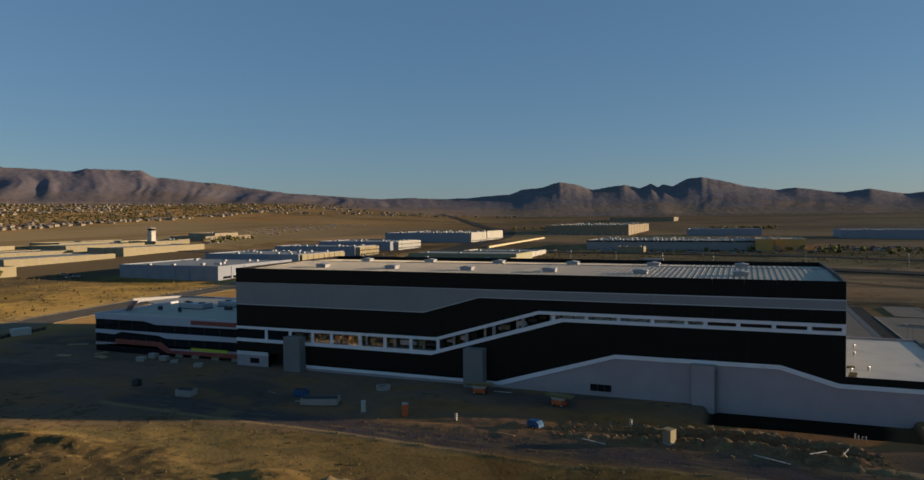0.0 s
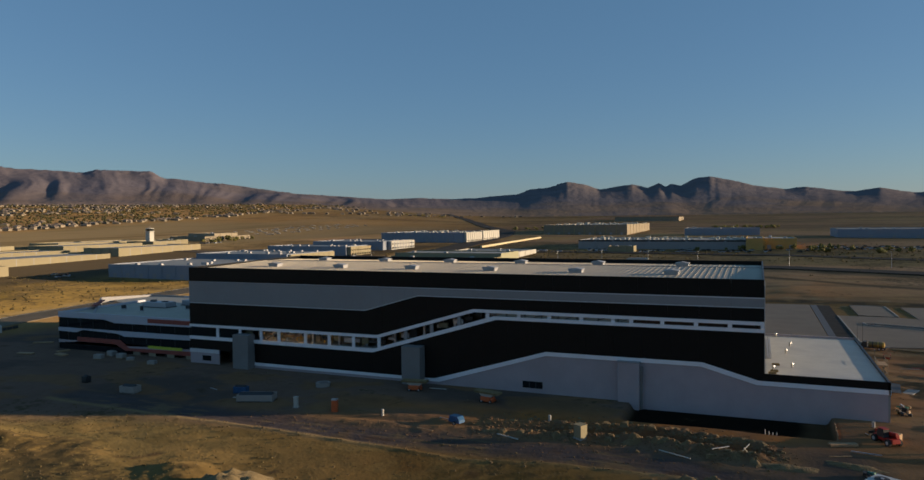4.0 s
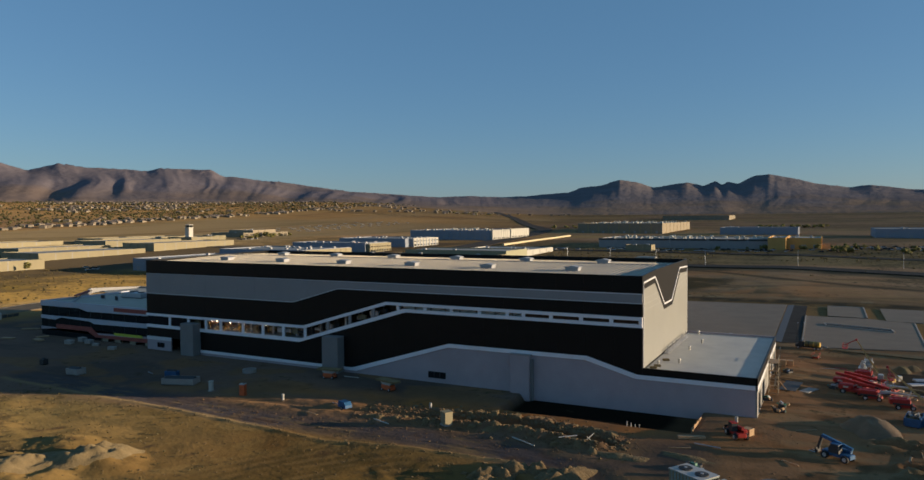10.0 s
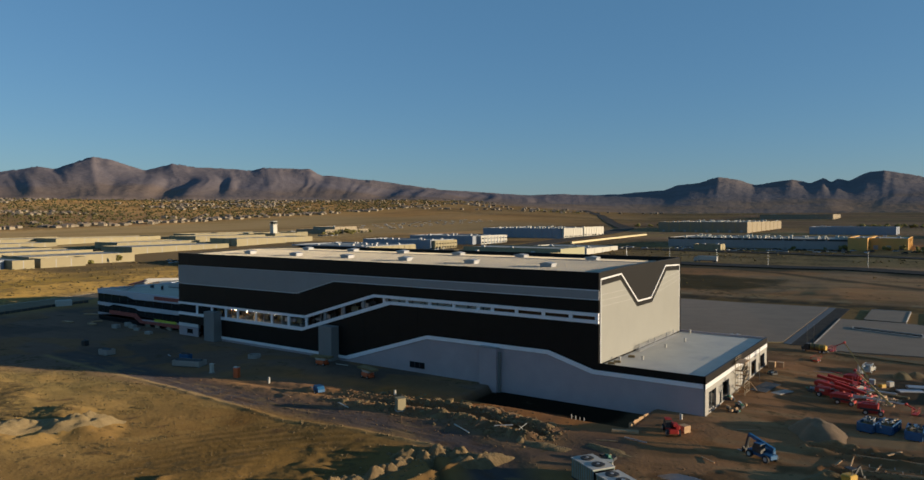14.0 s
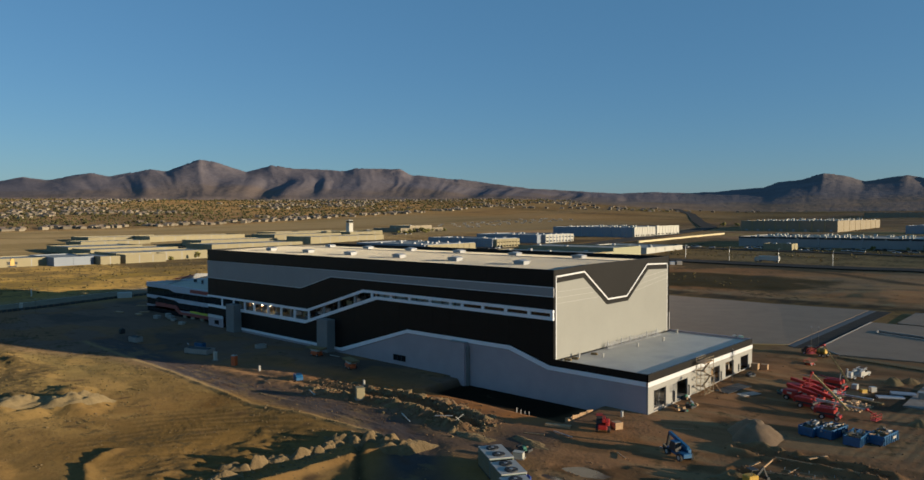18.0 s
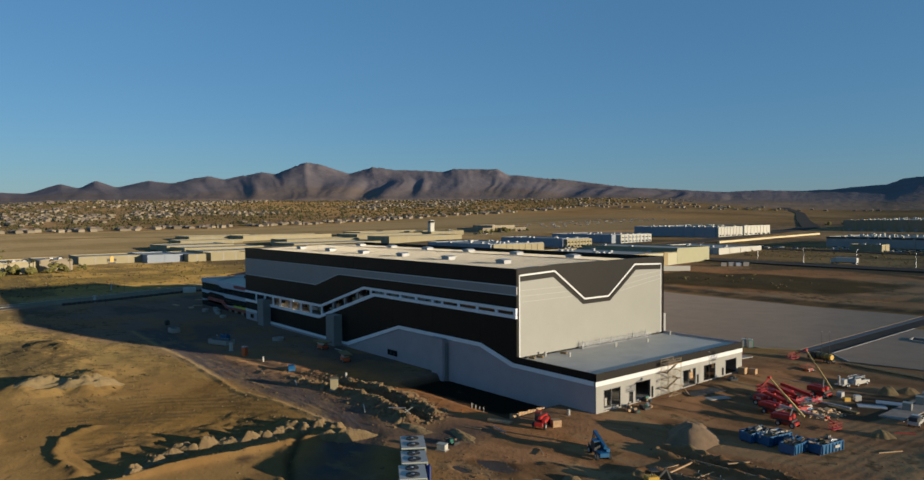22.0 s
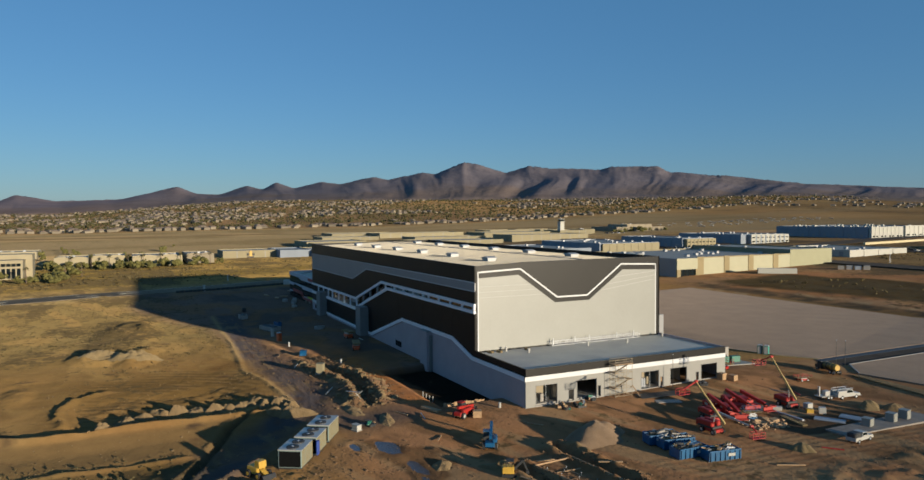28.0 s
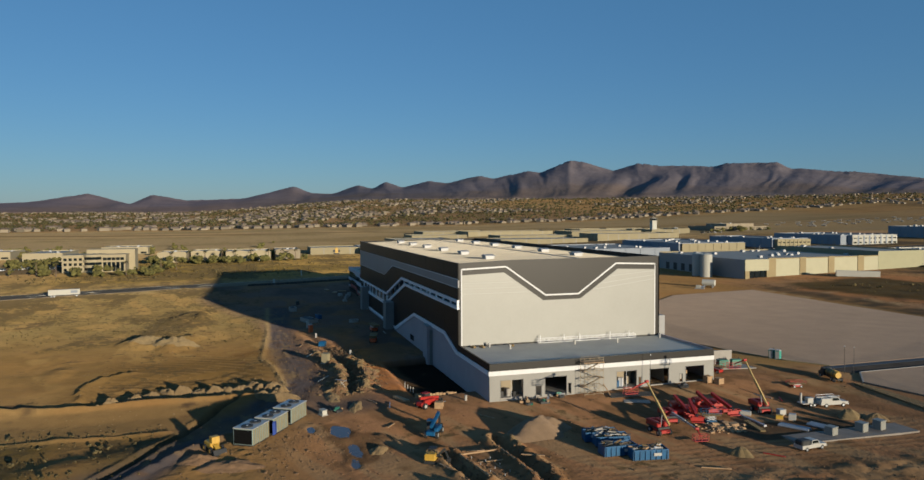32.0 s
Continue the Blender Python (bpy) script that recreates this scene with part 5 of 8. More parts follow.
copy_thing(ru, pose(-152, 186, 10.7))
for px, py, w, d, h in ((-168, 170, 1.2, 0.9, 1.3), (-158, 168, 0.8, 0.8, 1.6), (-146, 176, 2.2, 1.4, 1.2), (-139, 184, 1.6, 1.6, 1.5), (-133, 172, 2.6, 1.2, 0.9), (-172, 186, 1.6, 1.2, 1.1)):
    ex = thing("roof_fan_unit", "small dark exhaust unit on the annex roof", "roof unit", (px, py, 10.7), 12, "annex roof units")
    part("curb", MB().box(-w * 0.6, w * 0.6, -d * 0.6, d * 0.6, 0, 0.25), M_STEEL, ex)
    part("housing", MB().cbox(-w / 2, w / 2, -d / 2, d / 2, 0.25, h, 0.08), M_DARK, ex)
    part("pipe", MB().cyl((w * 0.8, 0, 0), (w * 0.8, 0, h + 0.4), 0.12, n=8), M_STEEL, ex)

# ---- distant buildings ----
def warehouse(x0, x1, y0, y1, h, wall, label, bays=6, windows=0, band=None, roofm=None, units=8, rz=0, seed=1, piers=None, docks=True, arch=False, joints=False, tall=0.9):
    """A flat-roofed tilt-up building with its pilasters, roof units and openings on the south and east sides."""
    cx, cy = (x0 + x1) / 2, (y0 + y1) / 2
    g = min(gz(x0, y0), gz(x1, y0), gz(x0, y1), gz(x1, y1))
    w = thing("warehouse", label, "building", (cx, cy, g), rz, "distant buildings")
    a, b = (x1 - x0) / 2, (y1 - y0) / 2
    top = h + gz(cx, y0) - g
    part("south_wall", MB().box(-a, a, -b, -b + 0.4, -1, top), wall, w)
    part("east_wall", MB().box(a - 0.4, a, -b + 0.4, b - 0.4, -1, top), wall, w)
    part("west_wall", MB().box(-a, -a + 0.4, -b + 0.4, b - 0.4, -1, top), wall, w)
    part("north_wall", MB().box(-a, a, b - 0.4, b, -1, top), wall, w)
    part("roof", MB().box(-a + 0.4, a - 0.4, -b + 0.4, b - 0.4, top - 1.0, top - 0.7), roofm or M_FARROOF, w)
    rg = random.Random(seed)
    pm = piers or wall
    for i in range(1, bays):
        x = -a + 2 * a * i / bays
        part("pilaster", MB().box(x - 0.7, x + 0.7, -b - 0.3, -b, -1, top - 0.6), pm, w)
    nb = max(2, min(8, int(bays * b / a)))
    for i in range(1, nb):
        yv = -b + 2 * b * i / nb
        if joints:
            part("wall_joint", MB().box(a, a + 0.08, yv - 0.25, yv + 0.25, -1, top - 0.3), M_GREY, w)
            continue
        part("pilaster", MB().box(a, a + 0.3, yv - 0.7, yv + 0.7, -1, top - 0.6), pm, w)
    # dark strip along the roof edge: an overhang's shadow, painted
    if band:
        part("coping_band", MB().box(-a - 0.15, a + 0.15, -b - 0.15, -b - 0.01, top - 1.6, top).box(a + 0.01, a + 0.15, -b, b, top - 1.6, top), band, w)
    for i in range(windows):
        yv = -b + 2 * b * (i + 0.5) / windows
        for z in ((1.2, 2.6), (top - 3.2, top - 2.3)) if windows > 6 else ((1.2, 2.6),):
            part("window", MB().box(a + 0.02, a + 0.06, yv - 0.32 * 2 * b / windows, yv + 0.32 * 2 * b / windows, *z), M_GLASS, w)
    if arch:
        n = 2
        for i in range(n):
            p, q = -b + 2 * b * i / n, -b + 2 * b * (i + 1) / n
            curve = [(p + (q - p) * u / 8, top + 0.9 * math.sin(math.pi * u / 8)) for u in range(9)]
            part("arched_front", MB().prism_x([(p, top - 1.0)] + curve + [(q, top - 1.0)], a + 0.02, a + 0.3), wall, w)
    if docks:
        for i in range(bays):
            x = -a + 2 * a * (i + 0.5) / bays
            part("dock_door", MB().box(x - 1.6, x + 1.6, -b - 0.06, -b - 0.01, 0.3, 3.6), M_GREY, w)
    for i in range(units):
        x, yv = rg.uniform(-a + 3, a - 3), rg.uniform(-b + 3, b - 3)
        part("roof_unit", MB().cbox(x - 1.3, x + 1.3, yv - 1, yv + 1, top - 0.72, top + rg.uniform(0.3, tall), 0.1), M_ROOFMETAL if tall < 1 else M_OFFWHITE, w)
    return w


# white building: the blue of its shaded walls is put into the body colour
warehouse(-394, -287, 740, 852, 11.0, M_BLUEWALL, "long blue-grey warehouse with white east end", 8, 6, units=40, seed=2, tall=1.4)
warehouse(-287, -284, 741, 790, 11.3, M_OFFWHITE, "white end block of a warehouse", 2, 4, units=0, docks=False)
warehouse(-287, -284, 794, 851, 11.3, M_OFFWHITE, "white end block of a warehouse", 2, 6, units=0, docks=False)
warehouse(-378, -293, 422, 482, 9.0, M_BLUEWALL, "grey warehouse with pale end and canopy", 6, 0, units=18, seed=3)
warehouse(-293, -291, 424, 481, 8.8, M_CREAM, "cream office front of a grey warehouse", 3, 5, units=0, docks=False)
warehouse(-385, -303, 517, 553, 8.4, M_BLUEWALL, "grey warehouse with cream end", 6, 0, units=12, seed=4)
warehouse(-303, -299, 519, 552, 8.0, M_CREAM, "cream two-storey office front", 3, 8, units=0, docks=False)
warehouse(-390, -310, 594, 652, 8.4, M_BLUEWALL, "grey warehouse with white office front", 6, 0, units=14, seed=5)
warehouse(-310, -305, 602, 651, 8.4, M_OFFWHITE, "white office front with tall windows", 4, 9, units=0, docks=False, piers=M_BLUEWALL)
warehouse(-375, -294, 340, 415, 9.0, M_BLUEWALL, "slate-blue long warehouse with flat roof", 7, 3, units=10, seed=6)
warehouse(-134, 12, 655, 735, 8.4, M_GREY, "long low grey warehouse with white roof and painted dark overhang shadow", 9, 0, band=M_DARK, units=75, seed=8, tall=1.7)
warehouse(12.5, 26, 642, 720, 10.0, M_OCHRE, "tall ochre warehouse end block", 2, 0, units=2, seed=9, docks=False)
warehouse(26.2, 52, 654, 720, 9.0, M_OCHRE, "dull ochre warehouse beside the ochre block", 3, 0, units=3, seed=91)
warehouse(-278, -153, 1034, 1262, 15.0, M_BEIGE, "large tan warehouse with white roof", 8, 0, units=85, seed=10, piers=M_TANBAND, tall=2.2)
warehouse(-69, 24, 990, 1050, 10, M_BLUEWALL, "grey warehouse with white roof", 6, 0, units=10, seed=11)
warehouse(-385, -195, 2180, 2330, 14, M_BEIGE, "far warehouse under construction", 9, 0, units=10, seed=12)
warehouse(100, 290, 850, 930, 10, M_BLUEWALL, "long dark grey warehouse on the plain", 9, 0, units=12, seed=13)
warehouse(-98, -76, 612, 626, 5.2, M_CREAM, "low cream workshop before the long warehouse", 3, 0, units=2, seed=15, docks=False)
warehouse(-219, -156, 528, 590, 4.6, M_OFFWHITE, "low white shed beyond the road", 5, 0, units=8, seed=14)
# cream hangar rows
for x0, x1, y0, y1, h, s in ((-500, -455, 249, 327, 7.5, 21), (-500, -440, 232, 246, 6.5, 25), (-505, -466, 159, 206, 6.5, 22), (-480, -440, 250, 281, 7, 28), (-660, -600, 262, 330, 6.5, 33), (-725, -680, 300, 372, 6.5, 34), (-800, -745, 330, 430, 6.5, 35), (-590, -545, 262, 340, 6.5, 36), (-560, -515, 470, 572, 7.5, 23), (-620, -578, 380, 470, 7, 24), (-650, -600, 480, 575, 7, 29), (-560, -508, 355, 455, 7, 30), (-705, -660, 520, 640, 6.5, 26), (-745, -700, 380, 500, 6.5, 27), (-640, -600, 590, 640, 6.0, 31)):
    warehouse(x0, x1, y0, y1, h, M_CREAM, "long cream hangar block with jointed walls by the airfield", 4, 0, units=0, seed=s, docks=False, joints=True)
warehouse(-505, -450, 204, 231, 6.6, M_BLUEWALL, "low slate-blue hangar with a pale roof", 4, 0, units=0, seed=32, docks=False)
yb = thing("yellow_door_sign", "yellow and black panel on the cream hangar front", "sign", (-465.4, 182, 2.0))
part("panel", MB().prism_x([(-1.3, 1.4), (1.3, 1.4), (1.3, 5.2), (0.5, 6.4), (-0.5, 6.4), (-1.3, 5.2)], 0.0, 0.2), M_YELLOW, yb)
for q in (-2.2, 2.2):
    part("dark_field", MB().box(0.0, 0.15, q - 0.9, q + 0.9, 2.2, 4.2), M_DARK, yb)
part("dark_door", MB().box(0.0, 0.12, -2.6, 2.6, 0, 1.3), M_DARK, yb)
# silo and low plant beside the cream factory
silo = thing("silo", "pale cylindrical silo beside the cream factory", "silo", (-160, 350, gz(-160, 350)))
part("shell", MB().cyl((0, 0, 0), (0, 0, 12.4), 3.2, n=24), M_OFFWHITE, silo)
part("dome", MB().cyl((0, 0, 12.4), (0, 0, 13.2), 3.2, 1.0, 24), M_OFFWHITE, silo)
copy_thing(silo, pose(-167.5, 350, gz(-167.5, 350)))

# ---- control tower and terminal ----
tw = thing("control_tower", "white airport control tower with dark glazed cab", "tower", (-622, 606, gz(-622, 606) + 2.0))
part("shaft", MB().cbox(-3.3, 3.3, -3.3, 3.3, -3, 14.5, 0.3), M_OFFWHITE, tw)
part("gallery", MB().cyl((0, 0, 14.5), (0, 0, 15.2), 5.0, 5.2, 8), M_OFFWHITE, tw)
part("cab_glazing", MB().cyl((0, 0, 15.2), (0, 0, 17.6), 3.6, 4.4, 8), M_GLASS, tw)
part("cab_roof", MB().cyl((0, 0, 17.6), (0, 0, 18.4), 4.8, 4.4, 8), M_OFFWHITE, tw)
part("mast", MB().cyl((0, 0, 18.4), (0, 0, 21), 0.12, n=6), M_STEEL, tw)
warehouse(-650, -610, 634, 652, 6.0, M_CREAM, "cream base building of the control tower", 3, 0, units=2, seed=40, docks=False)
term = warehouse(-700, -640, 712, 800, 6.5, M_BEIGE, "beige airport terminal with stepped roof", 6, 8, units=6, seed=41, docks=False)
warehouse(-690, -645, 735, 780, 10.0, M_BEIGE, "taller beige hall of the terminal", 4, 5, units=2, seed=42, docks=False)

# ---- offices by the airfield road ----
M_PANEL_OFFICE = mat("warm_cream_stucco", (0.35, 0.295, 0.185), 0.85, vary=0.08, scale=5)
off = thing("office_building", "cream three-storey office building with a rounded bay and dark ribbon windows", "building", (-342, 10.5, gz(-342, 10.5)))
off.scale = (0.74, 0.74, 1.0)
part("south_block", MB().cbox(-16, 14, -26, -8, -1, 11, 0.3), M_PANEL_OFFICE, off)
part("north_block", MB().cbox(-16, 14, 5, 25, -1, 11, 0.3), M_PANEL_OFFICE, off)
part("penthouse", MB().cbox(-22, -4, -10, 30, -1, 14.2, 0.3), M_PANEL_OFFICE, off)
BAY = [(-4, -9), (14.5, -9), (18.5, -5.5), (19.5, -1.5), (18.5, 2.5), (14.5, 6), (-4, 6)]
for z0, z1 in ((-1, 1.2), (3.2, 4.8), (6.6, 8.2), (10, 11.6)):
    part("bay_band", MB().prism_z(BAY, z0, z1), M_PANEL_OFFICE, off)
part("bay_glazing", MB().prism_z([(x - 0.7 if x > 0 else x, y * 0.94) for x, y in BAY], 1.2, 10), M_GLASS, off)
for y0, y1 in ((-26, -8), (5, 25)):
    part("cornice", MB().box(-16.3, 14.4, y0 - 0.3, y1 + 0.3, 10.4, 11.3), M_PANEL_OFFICE, off)
for z in (1.0, 4.4, 7.6):
    for k in range(4):
        part("window", MB().box(14.02, 14.15, -24.4 + k * 4.0, -22.0 + k * 4.0, z, z + 1.7), M_GLASS, off)
    for k in range(8):
        part("window", MB().box(-15 + k * 3.5, -12.8 + k * 3.5, -26.15, -26.02, z, z + 1.8), M_GLASS, off)
part("ribbon_window", MB().box(14.02, 14.15, 6.5, 23.5, 7.6, 9.4), M_GLASS, off)
for k in range(5):
    part("tall_window", MB().box(14.02, 14.15, 6.8 + k * 3.5, 9.4 + k * 3.5, 0.5, 6.4), M_GLASS, off)
for k in range(4):
    part("mullion", MB().box(14.16, 14.3, 9.7 + k * 3.5, 10.1 + k * 3.5, 7.5, 9.5), M_PANEL_OFFICE, off)
for x0, x1, y0, y1, h, s in ((-450, -408, 39, 60, 7.5, 51), (-470, -424, 62, 84, 7.2, 52), (-455, -407, 89, 123, 7.5, 53), (-470, -420, 127, 147, 7.4, 54), (-500, -445, -62, -34, 7, 55), (-570, -530, -22, 17, 7, 56), (-520, -480, -120, -80, 7, 57)):
    warehouse(x0, x1, y0, y1, h, M_BEIGE if s == 54 else M_PANEL_OFFICE, "cream stucco office block with arched parapets among trees", 4, 0 if s in (51, 52, 53, 54) else 5, units=3, seed=s, docks=False, arch=s in (51, 52, 53, 54))
# pale retaining wall along the far road
M_BANKWALL = mat("sunlit_plaster", (0.56, 0.47, 0.28), 0.85, vary=0.1, scale=5)
tagged(part("wall_far", MB().prism_x([(655, 7), (655, 11.9), (760, 13.7), (862, 15.4), (862, 9)], -233.5, -231.5), M_BANKWALL), "long pale sunlit embankment wall", "wall", kind="structure")


# ---- suburb: houses and trees, too many to count ----
def suburb():
    rg = np.random.RandomState(5)
    hv, hf, rv, rf = [], [], [], []
    n = 0
    count = 0
    while count < 2900:
        b, r = math.radians(rg.uniform(104, 206)), 1090 + 2660 * rg.rand() ** 0.85
        x, y = 120 + r * math.cos(b), 45 + r * math.sin(b)
        if math.degrees(b) < 128 and r < 1900 + (128 - math.degrees(b)) * 60:
            continue
        lane = -0.98 * (x + 604) - 0.2 * (y + 109)
        if r > 2350 and lane < 430 and rg.rand() < 0.5:
            lane = 1200
        if lane < 430 or rg.rand() > (1.0 if lane < 500 else 0.12 if lane < 900 else 0.55):
            continue
        front = lane < 500 and y < 1500
        if not front and vnoise(np.array([x / 170]), np.array([y / 170]))[0] < 0.46:
            continue
        count += 1
        z = gz(x, y) + 4.0 * float(fbm(x, y, 260))
        w, d, h = rg.uniform(4.6, 7.6), rg.uniform(3.8, 5.6), rg.uniform(2.6, 4.6)
        t = round(rg.uniform(0, 3)) * math.pi / 2 + 0.35 + rg.uniform(-0.2, 0.2)
        c, s = math.cos(t), math.sin(t)
        q = [(-w, -d), (w, -d), (w, d), (-w, d)]
        k = len(hv)
        hv += [(x + c * a - s * e, y + s * a + c * e, z + zz) for zz in (-2, h) for a, e in q]
        hf += [(k, k + 1, k + 5, k + 4), (k + 1, k + 2, k + 6, k + 5), (k + 2, k + 3, k + 7, k + 6), (k + 3, k, k + 4, k + 7)]
        k = len(rv)
        o = 0.6
        rv += [(x + c * a * 1.08 - s * e * 1.08, y + s * a * 1.08 + c * e * 1.08, z + h) for a, e in q]
        rv += [(x - c * w * o, y - s * w * o, z + h + 1.9), (x + c * w * o, y + s * w * o, z + h + 1.9)]
        rf += [(k, k + 1, k + 5, k + 4), (k + 1, k + 2, k + 5), (k + 2, k + 3, k + 4, k + 5), (k + 3, k, k + 4)]
    m1, m2 = MB(), MB()
    m1.v, m1.f, m2.v, m2.f = hv, hf, rv, rf
    e = thing("suburb", "thousands of small stucco houses with tiled roofs on the slope", "houses", (0, 0, 0), kind="stuff")
    part("walls", m1, M_HOUSE, e, kind="stuff")
    part("roofs", m2, M_TILE, e, kind="stuff")


suburb()


def tree_clumps(name, label, spots, material, rg, blobs=5, kind="stuff"):
    """Small ragged crowns: several squashed, jittered clumps for each spot (x, y, radius, height)."""
    ico = [(0, 0, 1), (0.89, 0, 0.45), (0.28, 0.85, 0.45), (-0.72, 0.53, 0.45), (-0.72, -0.53, 0.45), (0.28, -0.85, 0.45), (0.72, 0.53, -0.45), (-0.28, 0.85, -0.45), (-0.89, 0, -0.45), (-0.28, -0.85, -0.45), (0.72, -0.53, -0.45), (0, 0, -1)]
    tri = [(0, 1, 2), (0, 2, 3), (0, 3, 4), (0, 4, 5), (0, 5, 1), (1, 6, 2), (2, 7, 3), (3, 8, 4), (4, 9, 5), (5, 10, 1), (2, 6, 7), (3, 7, 8), (4, 8, 9), (5, 9, 10), (1, 10, 6), (11, 7, 6), (11, 8, 7), (11, 9, 8), (11, 10, 9), (11, 6, 10)]
    mb = MB()
    ground = site_height(np.array([p[0] for p in spots]), np.array([p[1] for p in spots]))
    for (x, y, r, h), z in zip(spots, map(float, ground)):
        for k in range(blobs):
            a, q = rg.uniform(0, 6.28), r * rg.uniform(0.1, 0.75)
            s = r * rg.uniform(0.22, 0.5)
            cx, cy, cz = x + q * math.cos(a), y + q * math.sin(a), z + h * rg.uniform(0.35, 0.85)
            mb.add([(cx + s * a1 * rg.uniform(0.6, 1.3), cy + s * b1 * rg.uniform(0.6, 1.3), cz + s * c1 * rg.uniform(0.5, 1.1)) for a1, b1, c1 in ico], tri)
    ob = part(name, mb, material)
    return tagged(ob, label, "vegetation", kind=kind)


rg = random.Random(11)
spots = []
while len(spots) < 9500:
    b, r = math.radians(rg.uniform(104, 206)), 1080 + 2600 * rg.random() ** 0.8
    x, y = 120 + r * math.cos(b), 45 + r * math.sin(b)
    if -0.98 * (x + 604) - 0.2 * (y + 109) < 470 or (math.degrees(b) < 128 and r < 1900 + (128 - math.degrees(b)) * 60):
        continue
    spots.append((x, y, rg.uniform(3.5, 9), rg.uniform(2.5, 5.5)))
tree_clumps("suburb_trees", "dark green garden trees between the far houses", spots, M_LEAF, rg, 2)
spots = []
for x0, x1, y0, y1, n in ((-404, -380, 36, 150, 46), (-340, -296, 46, 60, 8), (-300, -285, 0, 50, 10), (-420, -360, -60, 0, 30), (-640, -600, 690, 810, 16), (-60, 60, 1380, 1480, 60), (-1180, -1040, 2250, 2380, 30), (-430, -300, 1280, 1330, 18), (-470, -445, 285, 330, 6), (-700, -380, 20, 140, 16), (55, 130, 600, 650, 18), (-40, 60, 640, 650, 7), (-470, -430, 60, 150, 20), (-360, -300, -40, 60, 26), (-600, -480, -120, 20, 40)):
    for i in range(n):
        spots.append((rg.uniform(x0, x1), rg.uniform(y0, y1), rg.uniform(1.4, 4.6), rg.uniform(2.5, 7)))
tree_clumps("street_trees", "bushy dark green trees beside the office blocks", spots, M_TREE, rg, 15)
spots = []
while len(spots) < 900:
    x, y = rg.uniform(-460, 320), rg.uniform(360, 640)
    if -265 < x < -130 and y < 520 or (y < 505 and math.hypot((x + 52) / 36, (y - 383) / 22) > 1 and rg.random() < 0.97):
        continue
    if vnoise(np.array([x / 40]), np.array([y / 40]))[0] > 0.45 and not (496 < y < 518):
        spots.append((x, y, rg.uniform(0.6, 1.8), rg.uniform(0.5, 1.4)))
for i in range(130):
    spots.append((rg.uniform(60, 330), rg.uniform(540, 720), rg.uniform(0.8, 2.0), rg.uniform(0.6, 1.4)))
tree_clumps("scrub", "low dry desert scrub on the graded land", spots, M_BUSH, rg, 2)
spots = [(rg.uniform(-440, -268), rg.uniform(0, 335), rg.uniform(0.5, 1.5), rg.uniform(0.4, 1.2)) for i in range(900)]
tree_clumps("scrub", "low dry scrub in the stubble field", spots, M_BUSH, rg, 2)
spots = [(x, y, rg.uniform(0.35, 0.9), rg.uniform(0.35, 0.8)) for x, y in ((rg.uniform(24, 66), rg.uniform(45, 92)) for i in range(70)) if x - 0.5 * (y - 60) > 24 and x < 66 - 0.5 * (y - 60)]
tree_clumps("scrub", "dark scrub bushes on the low olive ground", spots, M_BUSH, rg, 4)

def tufts(label, n, xs, ys, size, lump, cut):
    out = []
    while len(out) < n:
        x, y = rg.uniform(*xs), rg.uniform(*ys)
        if vnoise(np.array([x / lump + 7]), np.array([y / lump]))[0] > cut:
            out.append((x, y, rg.uniform(0.5, 1.3) * size, rg.uniform(0.5, 1.2) * size))
    tree_clumps("scrub", label, out, M_BUSH, rg, 2)


tufts("small olive tufts on the low ground", 300, (28, 62), (44, 93), 0.3, 7, 0.42)
tufts("sparse dry tufts on the open tan land", 1500, (-200, -30), (20, 112), 0.33, 22, 0.5)
tufts("dry olive brush along the road verge", 900, (-420, -250), (-60, 130), 0.8, 30, 0.45)

# ---- pads north of the wing ----
def slab(name, pts, z_off, thick, material, label, category):
    cx, cy = sum(p[0] for p in pts) / len(pts), sum(p[1] for p in pts) / len(pts)
    zs = [gz(x, y) + z_off for x, y in pts]
    n = len(pts)
    mb = MB((cx, cy, gz(cx, cy)))
    mb.add([(x, y, z) for (x, y), z in zip(pts, zs)] + [(x, y, z - thick) for (x, y), z in zip(pts, zs)], [tuple(range(n)), tuple(range(2 * n - 1, n - 1, -1))] + [(i, n + i, n + (i + 1) % n, (i + 1) % n) for i in range(n)])
    t = thing(name, label, category, (cx, cy, gz(cx, cy)))
    part("top", mb, material, t)
    return t


def stem(t, pts, h, w=0.3, material=None):
    """A low stem wall along the edge of a pad, one piece for each straight run."""
    for (ax, ay), (bx, by) in zip(pts, pts[1:]):
        part("stem_wall", MB(t.location[:]).beam((ax, ay, gz(ax, ay) + h / 2), (bx, by, gz(bx, by) + h / 2), w, h), material or M_CEMENT, t)


PAD_A = [(-101, 290), (-103, 334), (-40, 331), (8, 329), (41.4, 327), (41.6, 237.4), (33, 232.5), (15, 229), (-10, 224.5), (-60, 242)]
pa = slab("building_pad", PAD_A, 0.22, 1.5, M_GRAVEL, "wide flat pad of pale compacted gravel with a low concrete edge", "pad")
stem(pa, PAD_A[5:9], 0.24, 0.3, M_TANBAND)
PAD_B = [(49.0, 296), (49.4, 238), (56, 232), (80, 236), (82, 290), (69, 296)]
pb = slab("building_pad", PAD_B, 0.25, 1.5, M_GRAVEL, "flat pad of pale compacted gravel beside a paved strip", "pad")
